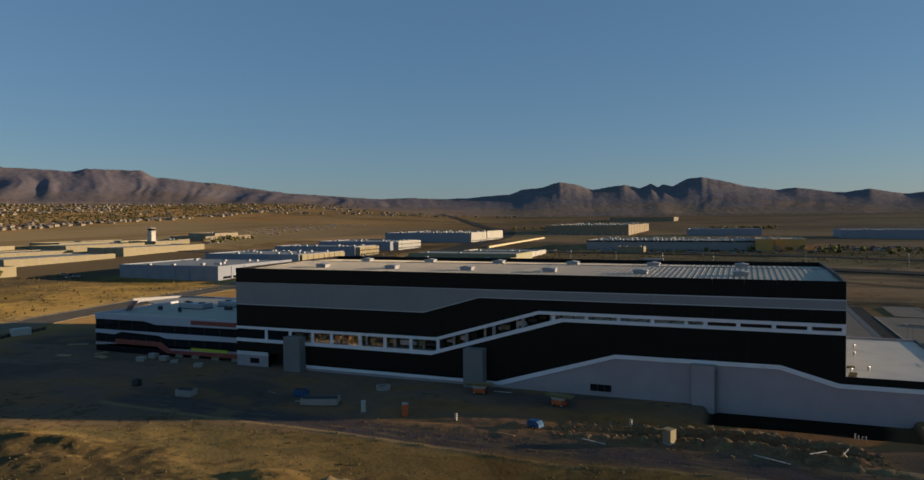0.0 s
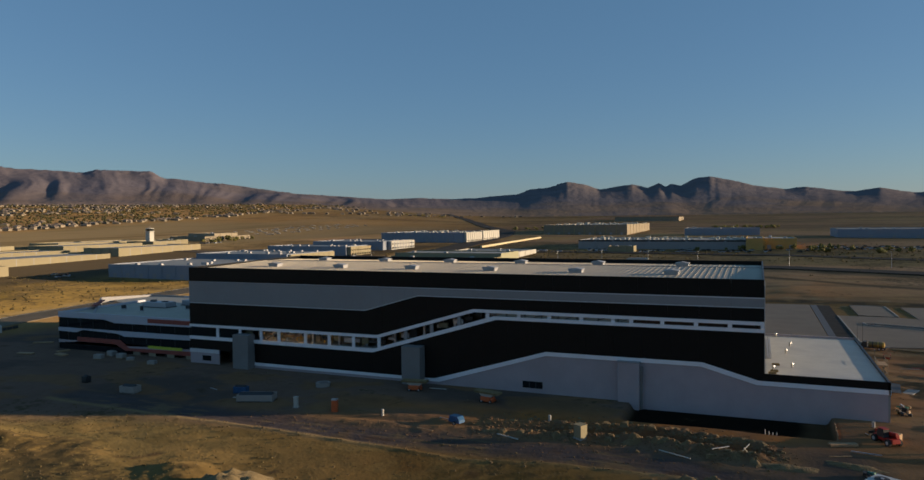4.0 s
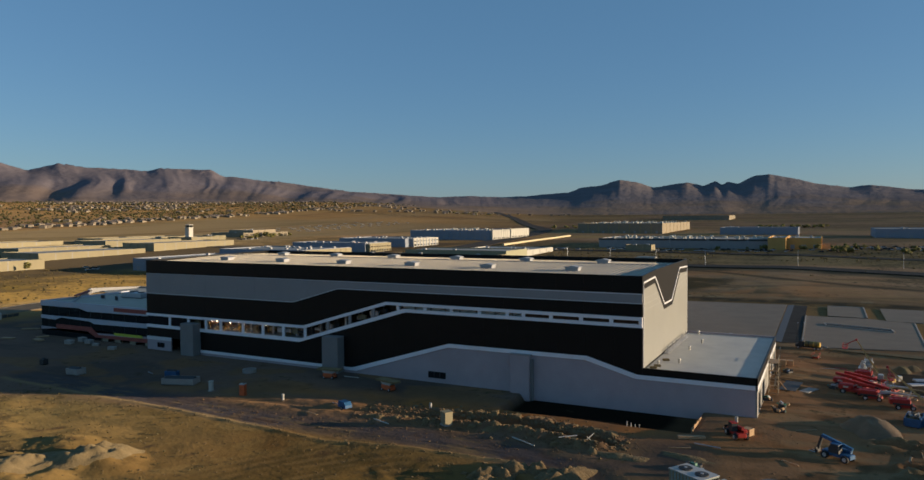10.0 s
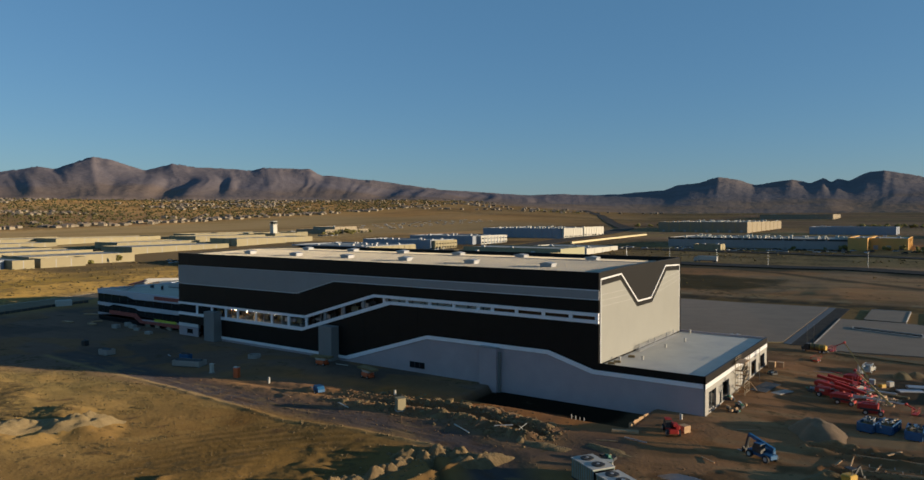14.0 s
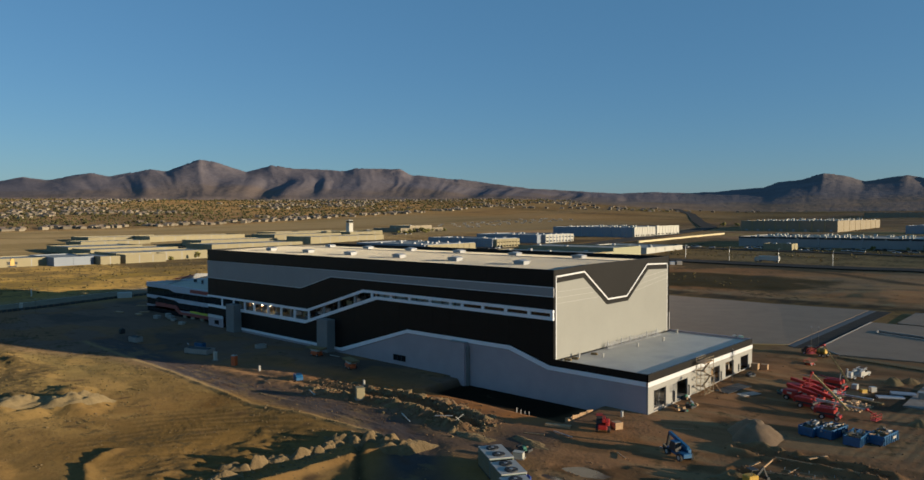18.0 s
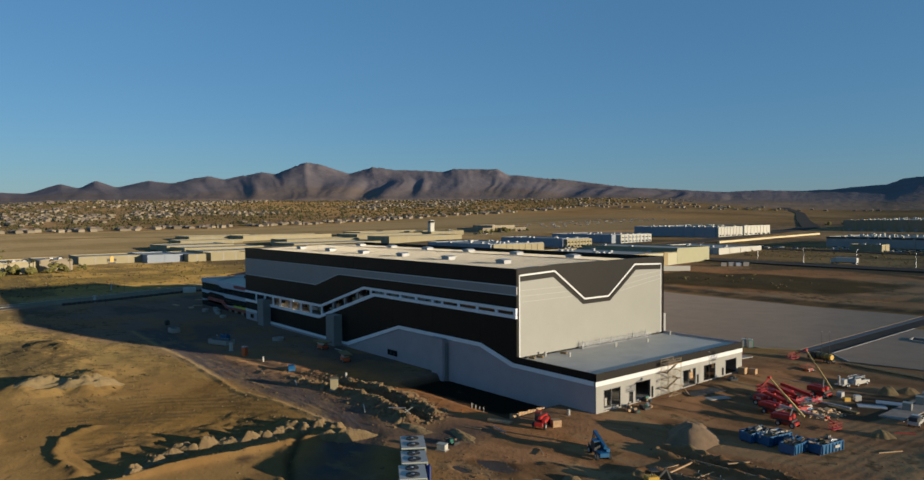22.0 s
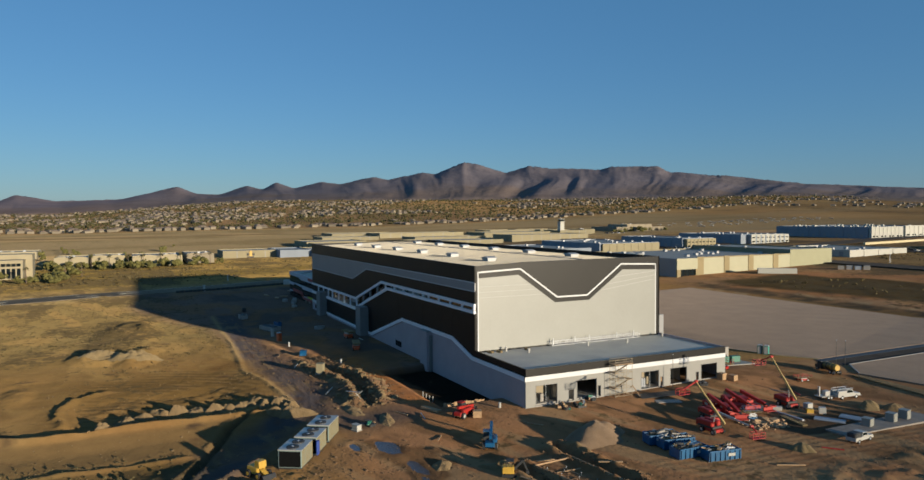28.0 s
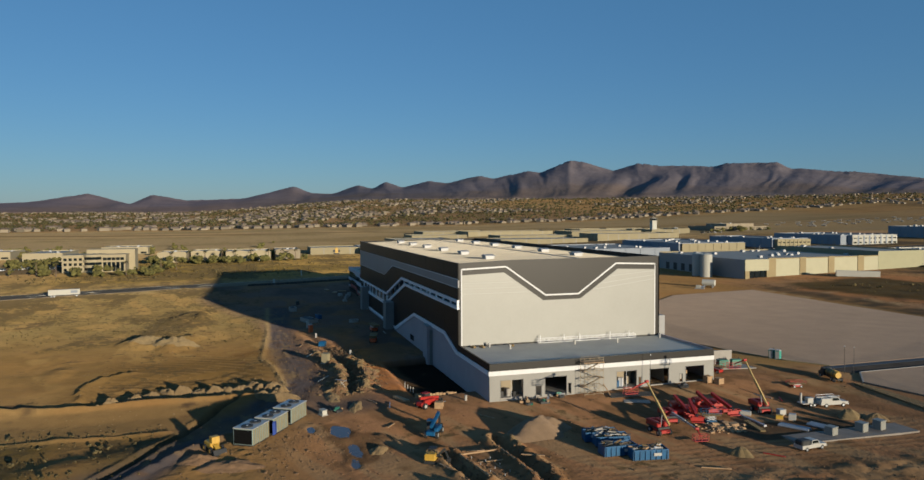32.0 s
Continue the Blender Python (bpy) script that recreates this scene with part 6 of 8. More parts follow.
stem(pb, [PAD_B[3], PAD_B[4]], 0.35, 0.35)
stem(pb, PAD_B[0:3], 0.33, 0.35)
pc = slab("building_pad", [(56, 298), (68.5, 297), (68.5, 327), (56, 327)], 0.4, 1.5, M_GRAVEL, "smaller raised pad of pale gravel", "pad")
stem(pc, [(68.5, 297), (68.5, 327), (56, 327)], 0.55, 0.35)
pd = slab("building_pad", [(74, 292), (96, 292), (96, 327), (74, 327)], 0.3, 1.5, M_GRAVEL, "raised pad of pale gravel beyond the paved strip", "pad")
for (ax, ay), (bx, by) in (((55, 277.5), (74, 271)), ((55.6, 272.5), (74.4, 266)), ((55, 277.5), (55.6, 272.5)), ((74, 271), (74.4, 266))):
    part("pit_kerb", MB(pb.location[:]).beam((ax, ay, gz(ax, ay) + 0.4), (bx, by, gz(bx, by) + 0.4), 0.4, 0.4), M_CEMENT, pb)
part("pit_floor", MB(pb.location[:]).prism_z([(55, 277.5), (55.6, 272.5), (74.4, 266), (74, 271)], gz(64, 271) + 0.2, gz(64, 271) + 0.27), M_ASPHALT, pb)
slab("gutter_strip", [(41.9, 236), (44.0, 235), (44.0, 327), (41.7, 327)], 0.12, 0.8, mat("blue_grey_concrete", (0.06, 0.058, 0.056), 0.6, vary=0.1, scale=4), "smooth grey concrete gutter along the pad", "paving")
slab("paved_strip", [(44.0, 234), (48.8, 236), (48.8, 327), (44.0, 327)], 0.10, 0.8, M_ASPHALT, "dark paved strip between two pads", "paving")
slab("ditch_edge", [(56, 229.5), (84, 226), (84, 229), (57, 231)], 0.3, 1.0, M_DIRT, "dark heaped soil along the pad edge", "soil")


# ---- machines ----
def wheel(t, x, y, z, r, w, rim=M_STEEL):
    ty = part("wheel", MB().cyl((x, y - w / 2, z), (x, y + w / 2, z), r, n=16), M_RUBBER, t)
    part("rim", MB().cyl((x, y - w / 2 - 0.02, z), (x, y + w / 2 + 0.02, z), r * 0.55, n=12), rim, ty)


def base_at(x, y):
    x, y = site(x, y)
    return (x, y, on_ground(x, y))


def dumpster(x, y, rz, load):
    t = thing("dumpster", "blue steel roll-off dumpster heaped with building waste", "dumpster", base_at(x, y), rz, "dumpsters in the yard")
    L, W, H = 2.75, 1.2, 1.7
    for s in (-1, 1):
        part("side_wall", MB().prism_x([(s * W, 0.25), (s * (W + 0.08), H), (s * (W + 0.0), H), (s * (W - 0.08), 0.25)], -L, L), M_BLUE, t)
        part("top_rail", MB().box(-L, L, s * (W + 0.04) - 0.07, s * (W + 0.04) + 0.07, H - 0.05, H + 0.09), M_BLUE, t)
        for k in range(7):
            xx = -L + 0.2 + k * (2 * L - 0.4) / 6
            part("rib", MB().box(xx - 0.06, xx + 0.06, s * (W + 0.13) - 0.07, s * (W + 0.13) + 0.07, 0.25, H - 0.05), M_BLUE, t)
        part("skid", MB().box(-L, L, s * 0.8 - 0.08, s * 0.8 + 0.08, 0, 0.25), M_DARK, t)
        wheel(t, -L + 0.4, s * 0.85, 0.15, 0.15, 0.2)
        wheel(t, L - 0.4, s * 0.85, 0.15, 0.15, 0.2)
        part("end_wall", MB().box(s * L - 0.06, s * L + 0.06, -W, W, 0.25, H), M_BLUE, t)
        lab = part("side_label", MB().box(0.4, 1.6, s * (W + 0.215), s * (W + 0.225), 0.85, 1.3), M_CARWHITE, t, "pale rectangular label, illegible")
    part("floor", MB().box(-L, L, -W, W, 0.2, 0.3), M_DARK, t)
    if load:
        r = random.Random(load)
        for k in range(26):
            px, py, pz = r.uniform(-L + 0.5, L - 0.5), r.uniform(-W + 0.3, W - 0.3), r.uniform(H - 0.5, H + 0.35)
            a, q = r.uniform(0, 3.14), r.uniform(0.4, 1.1)
            part("waste_piece", MB().beam((px - q * math.cos(a), py - 0.4 * q * math.sin(a), pz), (px + q * math.cos(a), py + 0.4 * q * math.sin(a), pz + r.uniform(-0.25, 0.3)), r.uniform(0.1, 0.6), r.uniform(0.03, 0.3)), r.choice((M_WOOD, M_CEMENT, M_DARK, M_DARK, M_STEEL, M_DIRT)), t)
        part("waste_bed", MB().prism_x([(-W + 0.1, 0.3), (W - 0.1, 0.3), (W - 0.1, H - 0.35), (0.1, H - 0.1), (-W + 0.1, H - 0.4)], -L + 0.1, L - 0.1), M_DIRT, t)
    return t


dumpster(79.6, 165.4, 80, 3)
dumpster(76.6, 161.9, 88, 4)
dumpster(72.6, 162.9, 80, 5)
dumpster(69.9, 162.4, 78, 6)


def boom_lift(x, y, rz, top, jib, paint=M_RED, boom=M_BOOM, label="red articulated boom lift with raised cream-yellow boom", foot=(1.2, 0, 2.0)):
    """top: the boom's upper end and jib: the basket's place, both from the lift's own origin."""
    t = thing("boom_lift", label, "boom lift", base_at(x, y), rz, "lifts in the yard")
    part("chassis", MB().cbox(-1.7, 1.7, -0.9, 0.9, 0.45, 0.95, 0.08), paint, t)
    for sx in (-1.25, 1.25):
        for sy in (-1.05, 1.05):
            wheel(t, sx, sy, 0.5, 0.5, 0.4)
    part("turntable", MB().cbox(-2.2, 1.2, -1.15, 1.15, 1.0, 1.35, 0.06), M_DARK, t)
    part("engine_hood", MB().cbox(-2.2, 0.9, -1.15, -0.3, 1.35, 2.15, 0.15), paint, t)
    part("engine_hood", MB().cbox(-2.2, 0.9, 0.3, 1.15, 1.35, 2.15, 0.15), paint, t)
    part("counterweight", MB().cbox(-2.7, -2.15, -1.1, 1.1, 1.0, 2.0, 0.12), paint, t)
    b0 = tuple(foot)
    tp = Vector(top)
    part("boom_base", MB().beam(b0, Vector(b0).lerp(tp, 0.55), 0.3, 0.36), boom, t)
    part("boom_fly", MB().beam(Vector(b0).lerp(tp, 0.5), tp, 0.2, 0.24), boom, t)
    part("boom_head", MB().cyl(tp + Vector((0, -0.3, 0)), tp + Vector((0, 0.3, 0)), 0.25, n=10), M_RED, t)
    part("lift_cylinder", MB().cyl((0.2, 0, 1.4), Vector(b0).lerp(tp, 0.3), 0.12, n=8), M_STEEL, t)
    jv = Vector(jib)
    part("jib", MB().beam(tp, jv + Vector((0, 0, 0.3)), 0.16, 0.2), M_RED, t)
    bk = part("basket", MB().box(jv.x - 0.45, jv.x + 0.45, jv.y - 1.2, jv.y + 1.2, jv.z - 0.5, jv.z - 0.42), M_RED, t)
    rail = MB()
    for zz in (0.0, 0.55):
        for s in (-1, 1):
            rail.beam((jv.x + s * 0.45, jv.y - 1.2, jv.z + zz), (jv.x + s * 0.45, jv.y + 1.2, jv.z + zz), 0.06)
            rail.beam((jv.x - 0.45, jv.y + s * 1.2, jv.z + zz), (jv.x + 0.45, jv.y + s * 1.2, jv.z + zz), 0.06)
    for sx in (-1, 1):
        for sy in (-1, 0, 1):
            rail.beam((jv.x + sx * 0.45, jv.y + sy * 1.2, jv.z - 0.45), (jv.x + sx * 0.45, jv.y + sy * 1.2, jv.z + 0.55), 0.06)
    part("guard_rail", rail, M_RED, bk)
    return t


def local(x, y, rz, p):
    """A place in the world, seen from a thing that stands at x, y, turned by rz."""
    v = pose(*base_at(x, y), 0, 0, rz).inverted() @ Vector(p)
    return tuple(v)


boom_lift(69.4, 174.0, 2, local(69.4, 174.0, 2, (66.3, 173.3, 7.9)), local(69.4, 174.0, 2, (66.7, 169.9, 6.6)), foot=local(69.4, 174.0, 2, (72.3, 173.9, 1.9)))
boom_lift(64.2, 199.0, -8, local(64.2, 199.0, -8, (61.7, 197.3, 9.2)), local(64.2, 199.0, -8, (59.4, 196.6, 7.7)), foot=local(64.2, 199.0, -8, (66.3, 198.6, 1.6)))
boom_lift(64.2, 179.2, -9, (10.4, 0.1, 1.9), (12.0, 0, 0.9), M_RED, M_CARWHITE, "red boom lift with white telescopic boom lowered")


def stowed_lift(x, y, rz, label="red telescopic lift parked with its boom stowed"):
    t = thing("telescopic_lift", label, "boom lift", base_at(x, y), rz, "lifts in the yard")
    part("chassis", MB().cbox(-2.2, 2.2, -1.0, 1.0, 0.5, 1.1, 0.1), M_RED, t)
    for sx in (-1.6, 1.6):
        for sy in (-1.15, 1.15):
            wheel(t, sx, sy, 0.55, 0.55, 0.42)
    part("engine_cover", MB().cbox(-2.6, 0.2, -1.1, 1.1, 1.1, 2.0, 0.2), M_RED, t)
    part("boom", MB().beam((-2.2, 0, 2.9), (4.2, 0, 1.9), 0.5, 0.6), M_RED, t)
    part("fly_boom", MB().beam((3.6, 0, 2.0), (5.2, 0, 1.7), 0.34, 0.4), M_DARK, t)
    part("lift_cylinder", MB().cyl((-0.4, 0, 1.3), (1.4, 0, 2.3), 0.12, n=8), M_STEEL, t)
    part("basket", MB().box(5.0, 5.9, -1.1, 1.1, 0.9, 1.0).box(5.0, 5.06, -1.1, 1.1, 1.0, 1.9).box(5.84, 5.9, -1.1, 1.1, 1.7, 1.9).box(5.0, 5.9, -1.1, -1.04, 1.7, 1.9).box(5.0, 5.9, 1.04, 1.1, 1.7, 1.9), M_RED, t)
    part("decal", MB().box(-1.6, -0.6, -1.115, -1.105, 1.3, 1.7), M_CARWHITE, t)
    return t


s0 = stowed_lift(60.6, 183.6, -12)
for px, py, rz in ((59.6, 189.4, -10), (61.4, 191.6, -6), (63.4, 184.4, -24)):
    copy_thing(s0, pose(*base_at(px, py), 0, 0, rz))


def scissor_lift(x, y, rz, paint, h, label, rails=True):
    t = thing("scissor_lift", label, "scissor lift", base_at(x, y), rz, "scissor lifts")
    part("chassis", MB().cbox(-1.5, 1.5, -0.8, 0.8, 0.3, 0.9, 0.06), paint, t)
    for sx in (-1.1, 1.1):
        for sy in (-0.85, 0.85):
            wheel(t, sx, sy, 0.4, 0.4, 0.25)
    n = max(1, round(h / 0.6))
    for k in range(n):
        z0, z1 = 0.9 + h * k / n, 0.9 + h * (k + 1) / n
        for s in (-0.6, 0.6):
            part("scissor_arm", MB().beam((-1.3, s, z0), (1.3, s, z1), 0.1, 0.14), M_STEEL, t)
            part("scissor_arm", MB().beam((1.3, s + 0.1, z0), (-1.3, s + 0.1, z1), 0.1, 0.14), M_STEEL, t)
    zt = 0.9 + h
    if not rails:
        part("platform", MB().cbox(-3.0, 3.0, -1.05, 1.05, zt, zt + 0.42, 0.05), M_SAND, t, "long sand-coloured load of boards on the platform")
        part("cradle", MB().prism_y([(-1.9, zt), (1.9, zt), (1.2, zt - 0.7), (-1.2, zt - 0.7)], -0.7, 0.7), M_OFFWHITE, t)
        part("engine_cover", MB().cbox(-1.35, 1.2, -1.0, 1.0, 0.5, 1.35, 0.12), paint, t)
        return t
    pl = part("platform", MB().box(-2.6, 2.6, -0.95, 0.95, zt, zt + 0.14), M_SAND, t, "long sand-coloured platform deck")
    rail = MB()
    for z in (0.6, 1.1):
        for s in (-0.92, 0.92):
            rail.beam((-2.6, s, zt + z), (2.6, s, zt + z), 0.05)
        for s in (-2.6, 2.6):
            rail.beam((s, -0.92, zt + z), (s, 0.92, zt + z), 0.05)
    for sx in (-2.6, -0.9, 0.9, 2.6):
        for sy in (-0.92, 0.92):
            rail.beam((sx, sy, zt), (sx, sy, zt + 1.1), 0.05)
    part("guard_rail", rail, paint, pl)
    return t


scissor_lift(-46.8, 144.9, 8, M_ORANGE, 1.1, "orange scissor lift with long pale tray by the black wall", False)
scissor_lift(-28.5, 141.3, -14, M_ORANGE, 1.1, "orange scissor lift with long pale tray by the grey wall", False)
blue_lift = scissor_lift(67.4, 185.6, 70, M_BLUE, 1.0, "blue scissor lift beside a rubble heap")
blue_lift.scale = (0.62, 0.8, 0.85)
scissor_lift(38.6, 208.0, 20, M_RED, 0.6, "red scissor lift standing beyond the wing")
red_lift = scissor_lift(53.2, 217.0, 80, M_RED, 0.3, "low red scissor lift folded flat in the yard")
red_lift.scale = (0.7, 0.8, 0.6)


def telehandler(x, y, rz, paint, label, reach=2.6):
    t = thing("telehandler", label, "telehandler", base_at(x, y), rz, "telehandlers")
    part("chassis", MB().cbox(-2.4, 2.2, -0.8, 0.8, 0.6, 1.25, 0.1), paint, t)
    for sx in (-1.7, 1.5):
        for sy in (-1.0, 1.0):
            wheel(t, sx, sy, 0.6, 0.6, 0.42, M_CARWHITE)
    cab = part("cab", MB().prism_y([(-0.8, 1.2), (0.9, 1.2), (0.9, 1.9), (0.5, 2.6), (-0.7, 2.6)], 0.1, 1.1), M_DARK, t)
    part("cab_roof", MB().box(-0.8, 0.6, 0.05, 1.15, 2.6, 2.7), paint, cab)
    part("engine_hood", MB().cbox(-1.8, 1.0, -1.15, -0.4, 1.1, 1.75, 0.12), paint, t)
    part("boom", MB().beam((-2.3, -0.15, 2.1), (2.6, -0.15, reach), 0.45, 0.5), paint, t)
    part("boom_head", MB().beam((2.6, -0.15, reach), (3.3, -0.15, 0.9), 0.35, 0.4), M_DARK, t)
    part("fork_carriage", MB().box(3.2, 3.35, -0.7, 0.7, 0.3, 1.2), M_DARK, t)
    for s in (-0.45, 0.45):
        part("fork", MB().box(3.3, 4.5, s - 0.07, s + 0.07, 0.28, 0.36), M_STEEL, t)
    return t


telehandler(41.8, 139.6, 120, M_RED, "red telehandler with lowered boom on bare soil", 1.5)
telehandler(57.2, 137.4, 150, M_BLUE, "blue rough-terrain lift with folded boom", 3.2)


def pickup(x, y, rz, label, rack=True, stuff=False):
    t = thing("pickup_truck", label, "truck", base_at(x, y), rz, "work trucks")
    part("body", MB().prism_y([(-2.9, 0.5), (2.9, 0.5), (2.95, 1.0), (1.5, 1.12), (1.3, 1.15), (-2.9, 1.15)], -0.98, 0.98), M_CARWHITE, t)
    part("cab", MB().prism_y([(-0.6, 1.12), (1.45, 1.12), (0.85, 1.85), (-0.5, 1.88)], -0.88, 0.88), M_CARWHITE, t)
    part("windscreen", MB().prism_y([(1.40, 1.2), (1.46, 1.14), (0.92, 1.8), (0.88, 1.8)], -0.78, 0.78), M_GLASS, t)
    for s in (-1, 1):
        part("side_window", MB().prism_y([(-0.45, 1.25), (1.2, 1.25), (0.8, 1.75), (-0.4, 1.78)], s * 0.885 - 0.01, s * 0.885 + 0.01), M_GLASS, t)
        if rack:
            part("utility_box", MB().cbox(-2.85, -0.65, s * 0.75 - 0.25, s * 0.75 + 0.25, 1.1, 1.75, 0.05), M_CARWHITE, t)
        part("headlight", MB().box(2.93, 2.97, s * 0.7 - 0.18, s * 0.7 + 0.18, 0.75, 0.95), M_STEEL, t)
        for sx in (-1.8, 1.9):
            wheel(t, sx, s * 0.86, 0.4, 0.4, 0.28)
    part("bumper", MB().box(2.9, 3.08, -0.95, 0.95, 0.45, 0.65), M_STEEL, t)
    if rack:
        rk = MB()
        for s in (-0.8, 0.8):
            rk.beam((-2.8, s, 2.1), (1.2, s, 2.1), 0.07)
            for xx in (-2.8, -0.7, 1.0):
                rk.beam((xx, s, 1.2), (xx, s, 2.1), 0.06)
        for xx in (-2.8, -0.7, 1.0):
            rk.beam((xx, -0.8, 2.1), (xx, 0.8, 2.1), 0.06)
        part("ladder_rack", rk, M_STEEL, t)
    if stuff:
        part("bed_load", MB().cbox(-2.85, -0.75, -0.9, 0.9, 1.15, 2.0, 0.2), M_DARK, t)
    return t


pickup(65.0, 214.6, 84, "white service pickup with ladder rack")
pickup(83.7, 192.0, 96, "white pickup with a dark load in its bed", False, True).scale = (0.88, 0.88, 0.88)
tr = thing("equipment_trailer", "white flat trailer with welding gear", "trailer", base_at(63.6, 210.6), 84)
part("deck", MB().box(-1.9, 1.9, -0.9, 0.9, 0.55, 0.7), M_CARWHITE, tr)
part("tongue", MB().beam((1.9, 0, 0.6), (3.0, 0, 0.55), 0.12), M_STEEL, tr)
part("welder", MB().cbox(-0.6, 0.8, -0.5, 0.5, 0.7, 1.6, 0.06), M_CARWHITE, tr)
part("mast", MB().box(-1.9, -1.65, -0.2, 0.2, 0.7, 2.6), M_CARWHITE, tr)
for s in (-0.95, 0.95):
    wheel(tr, -0.3, s, 0.35, 0.35, 0.22)
    wheel(tr, 0.45, s, 0.35, 0.35, 0.22)

M_TANK = mat("dusty_olive_tank", (0.17, 0.125, 0.035), 0.6, vary=0.35, scale=0.9, stain=(0.05, 0.042, 0.028))
wt = thing("water_truck", "yellow-tanked water truck with dark cab", "truck", base_at(51.2, 228.0), 165)
wt.scale = (0.86, 0.86, 0.86)
part("frame", MB().box(-4.0, 3.6, -0.5, 0.5, 0.6, 0.9), M_DARK, wt)
part("tank", MB().cyl((-2.9, 0, 1.75), (1.0, 0, 1.75), 0.9, n=18), M_TANK, wt, "dusty olive-yellow water tank")
part("tank_end", MB().cyl((-3.5, 0, 1.75), (-2.9, 0, 1.75), 0.75, 0.93, 18), M_YELLOW, wt)
part("tank_band", MB().cyl((-1.9, 0, 1.75), (-1.6, 0, 1.75), 0.94, n=18), M_YELLOW, wt)
part("tank_band", MB().cyl((-0.4, 0, 1.75), (-0.1, 0, 1.75), 0.94, n=18), M_DARK, wt)
part("cab", MB().prism_y([(1.4, 0.7), (3.7, 0.7), (3.7, 1.5), (2.9, 1.7), (2.5, 2.6), (1.4, 2.6)], -1.1, 1.1), M_DARK, wt)
part("windscreen", MB().prism_y([(2.93, 1.75), (2.97, 1.75), (2.6, 2.5), (2.56, 2.5)], -1.0, 1.0), M_GLASS, wt)
for sx in (-3.2, -2.1, 2.8):
    for s in (-0.95, 0.95):
        wheel(wt, sx, s, 0.5, 0.5, 0.35)


M_CHILLER = mat("grey_green_casing", (0.23, 0.29, 0.27), 0.5, 0.2, vary=0.15, scale=1)


M_COIL = mat("black_coil_fins", (0.006, 0.006, 0.006), 0.7, vary=0.2, scale=0.4, spec=0.1)


def chiller(x, y, rz, L, label):
    t = thing("chiller_unit", label, "air conditioner", base_at(x, y), rz, "chiller units")
    W, H = 1.85, 2.9
    part("base_frame", MB().box(-L, L, -W, W, 0, 0.25), M_DARK, t)
    part("casing", MB().cbox(-L, L, -W, W, 0.25, H, 0.05), M_CHILLER, t)
    part("top_cover", MB().box(-L - 0.05, L + 0.05, -W - 0.05, W + 0.05, H, H + 0.12), M_CARWHITE, t, "white top cover")
    part("end_coil", MB().box(L + 0.005, L + 0.04, -W + 0.15, W - 0.15, 0.35, H - 0.15), M_COIL, t, "dark finned coil face")
    part("end_coil", MB().box(-L - 0.04, -L - 0.005, -W + 0.15, W - 0.15, 0.35, H - 0.15), M_DARK, t, "dark finned coil face")
    for s in (-1, 1):
        n = int(L * 2 / 0.55)
        for k in range(n):
            xx = -L + 0.25 + k * (2 * L - 0.5) / (n - 1)
            part("side_rib", MB().box(xx - 0.06, xx + 0.06, s * (W + 0.04) - 0.05, s * (W + 0.04) + 0.05, 0.3, H - 0.05), M_TANBAND, t)
    nf = max(2, round(L * 2 / 2.6))
    for k in range(nf):
        xx = -L + (k + 0.5) * 2 * L / nf
        fan = part("fan_ring", MB().cyl((xx, 0, H + 0.12), (xx, 0, H + 0.26), 0.98, n=20), M_DARK, t)
        bl = MB()
        for a in range(4):
            c, s = math.cos(a * 1.571 + 0.4), math.sin(a * 1.571 + 0.4)
            bl.beam((xx, 0, H + 0.29), (xx + 0.9 * c, 0.9 * s, H + 0.29), 0.36, 0.03)
        part("fan_blade", bl, M_DARK, fan)
        part("hub", MB().cyl((xx, 0, H + 0.26), (xx, 0, H + 0.34), 0.25, n=10), M_STEEL, fan)
    return t


chiller(48.8, 107.3, -32, 2.6, "white rooftop chiller with two fans waiting on the soil")
chiller(44.2, 110.2, -32, 2.5, "white chiller with a blue side cover on the soil")
chiller(39.0, 113.3, -32, 2.9, "long white chiller with ribbed side on the soil")
bt = thing("blue_tarpaulin", "bright blue cover hung over a chiller's side", "tarpaulin", base_at(46.6, 109.9), -32)
part("sheet", MB().box(-0.15, 0.15, -1.5, 1.5, 0.4, 2.6).box(-0.2, 0.9, 1.35, 1.5, 0.4, 2.6), mat("blue_tarp", (0.05, 0.09, 0.36), 0.6, vary=0.2, scale=1), bt)


def toilet(x, y, rz, m, label, h=2.3):
    t = thing("portable_toilet", label, "portable toilet", base_at(x, y), rz, "portable toilets")
    part("body", MB().cbox(-0.6, 0.6, -0.6, 0.6, 0, h - 0.15, 0.05), m, t)
    part("door", MB().box(-0.42, 0.42, -0.63, -0.6, 0.15, h - 0.35), M_CARWHITE, t)
    part("roof", MB().prism_y([(-0.62, h - 0.15), (0.62, h - 0.15), (0.45, h + 0.05), (-0.45, h + 0.05)], -0.62, 0.62), M_CARWHITE, t)
    part("vent_pipe", MB().cyl((0.4, 0.4, h - 0.1), (0.4, 0.4, h + 0.35), 0.06, n=8), M_DARK, t)


toilet(-55.4, 125.0, -70, M_ORANGE, "orange and white portable toilet on the soil", 2.6)
toilet(29.0, 231.6, 30, M_GREEN, "dark green portable toilet at the pad edge")
toilet(30.5, 232.2, 30, mat("teal_plastic", (0.06, 0.30, 0.24), 0.5, vary=0.1, scale=1), "teal portable toilet at the pad edge")


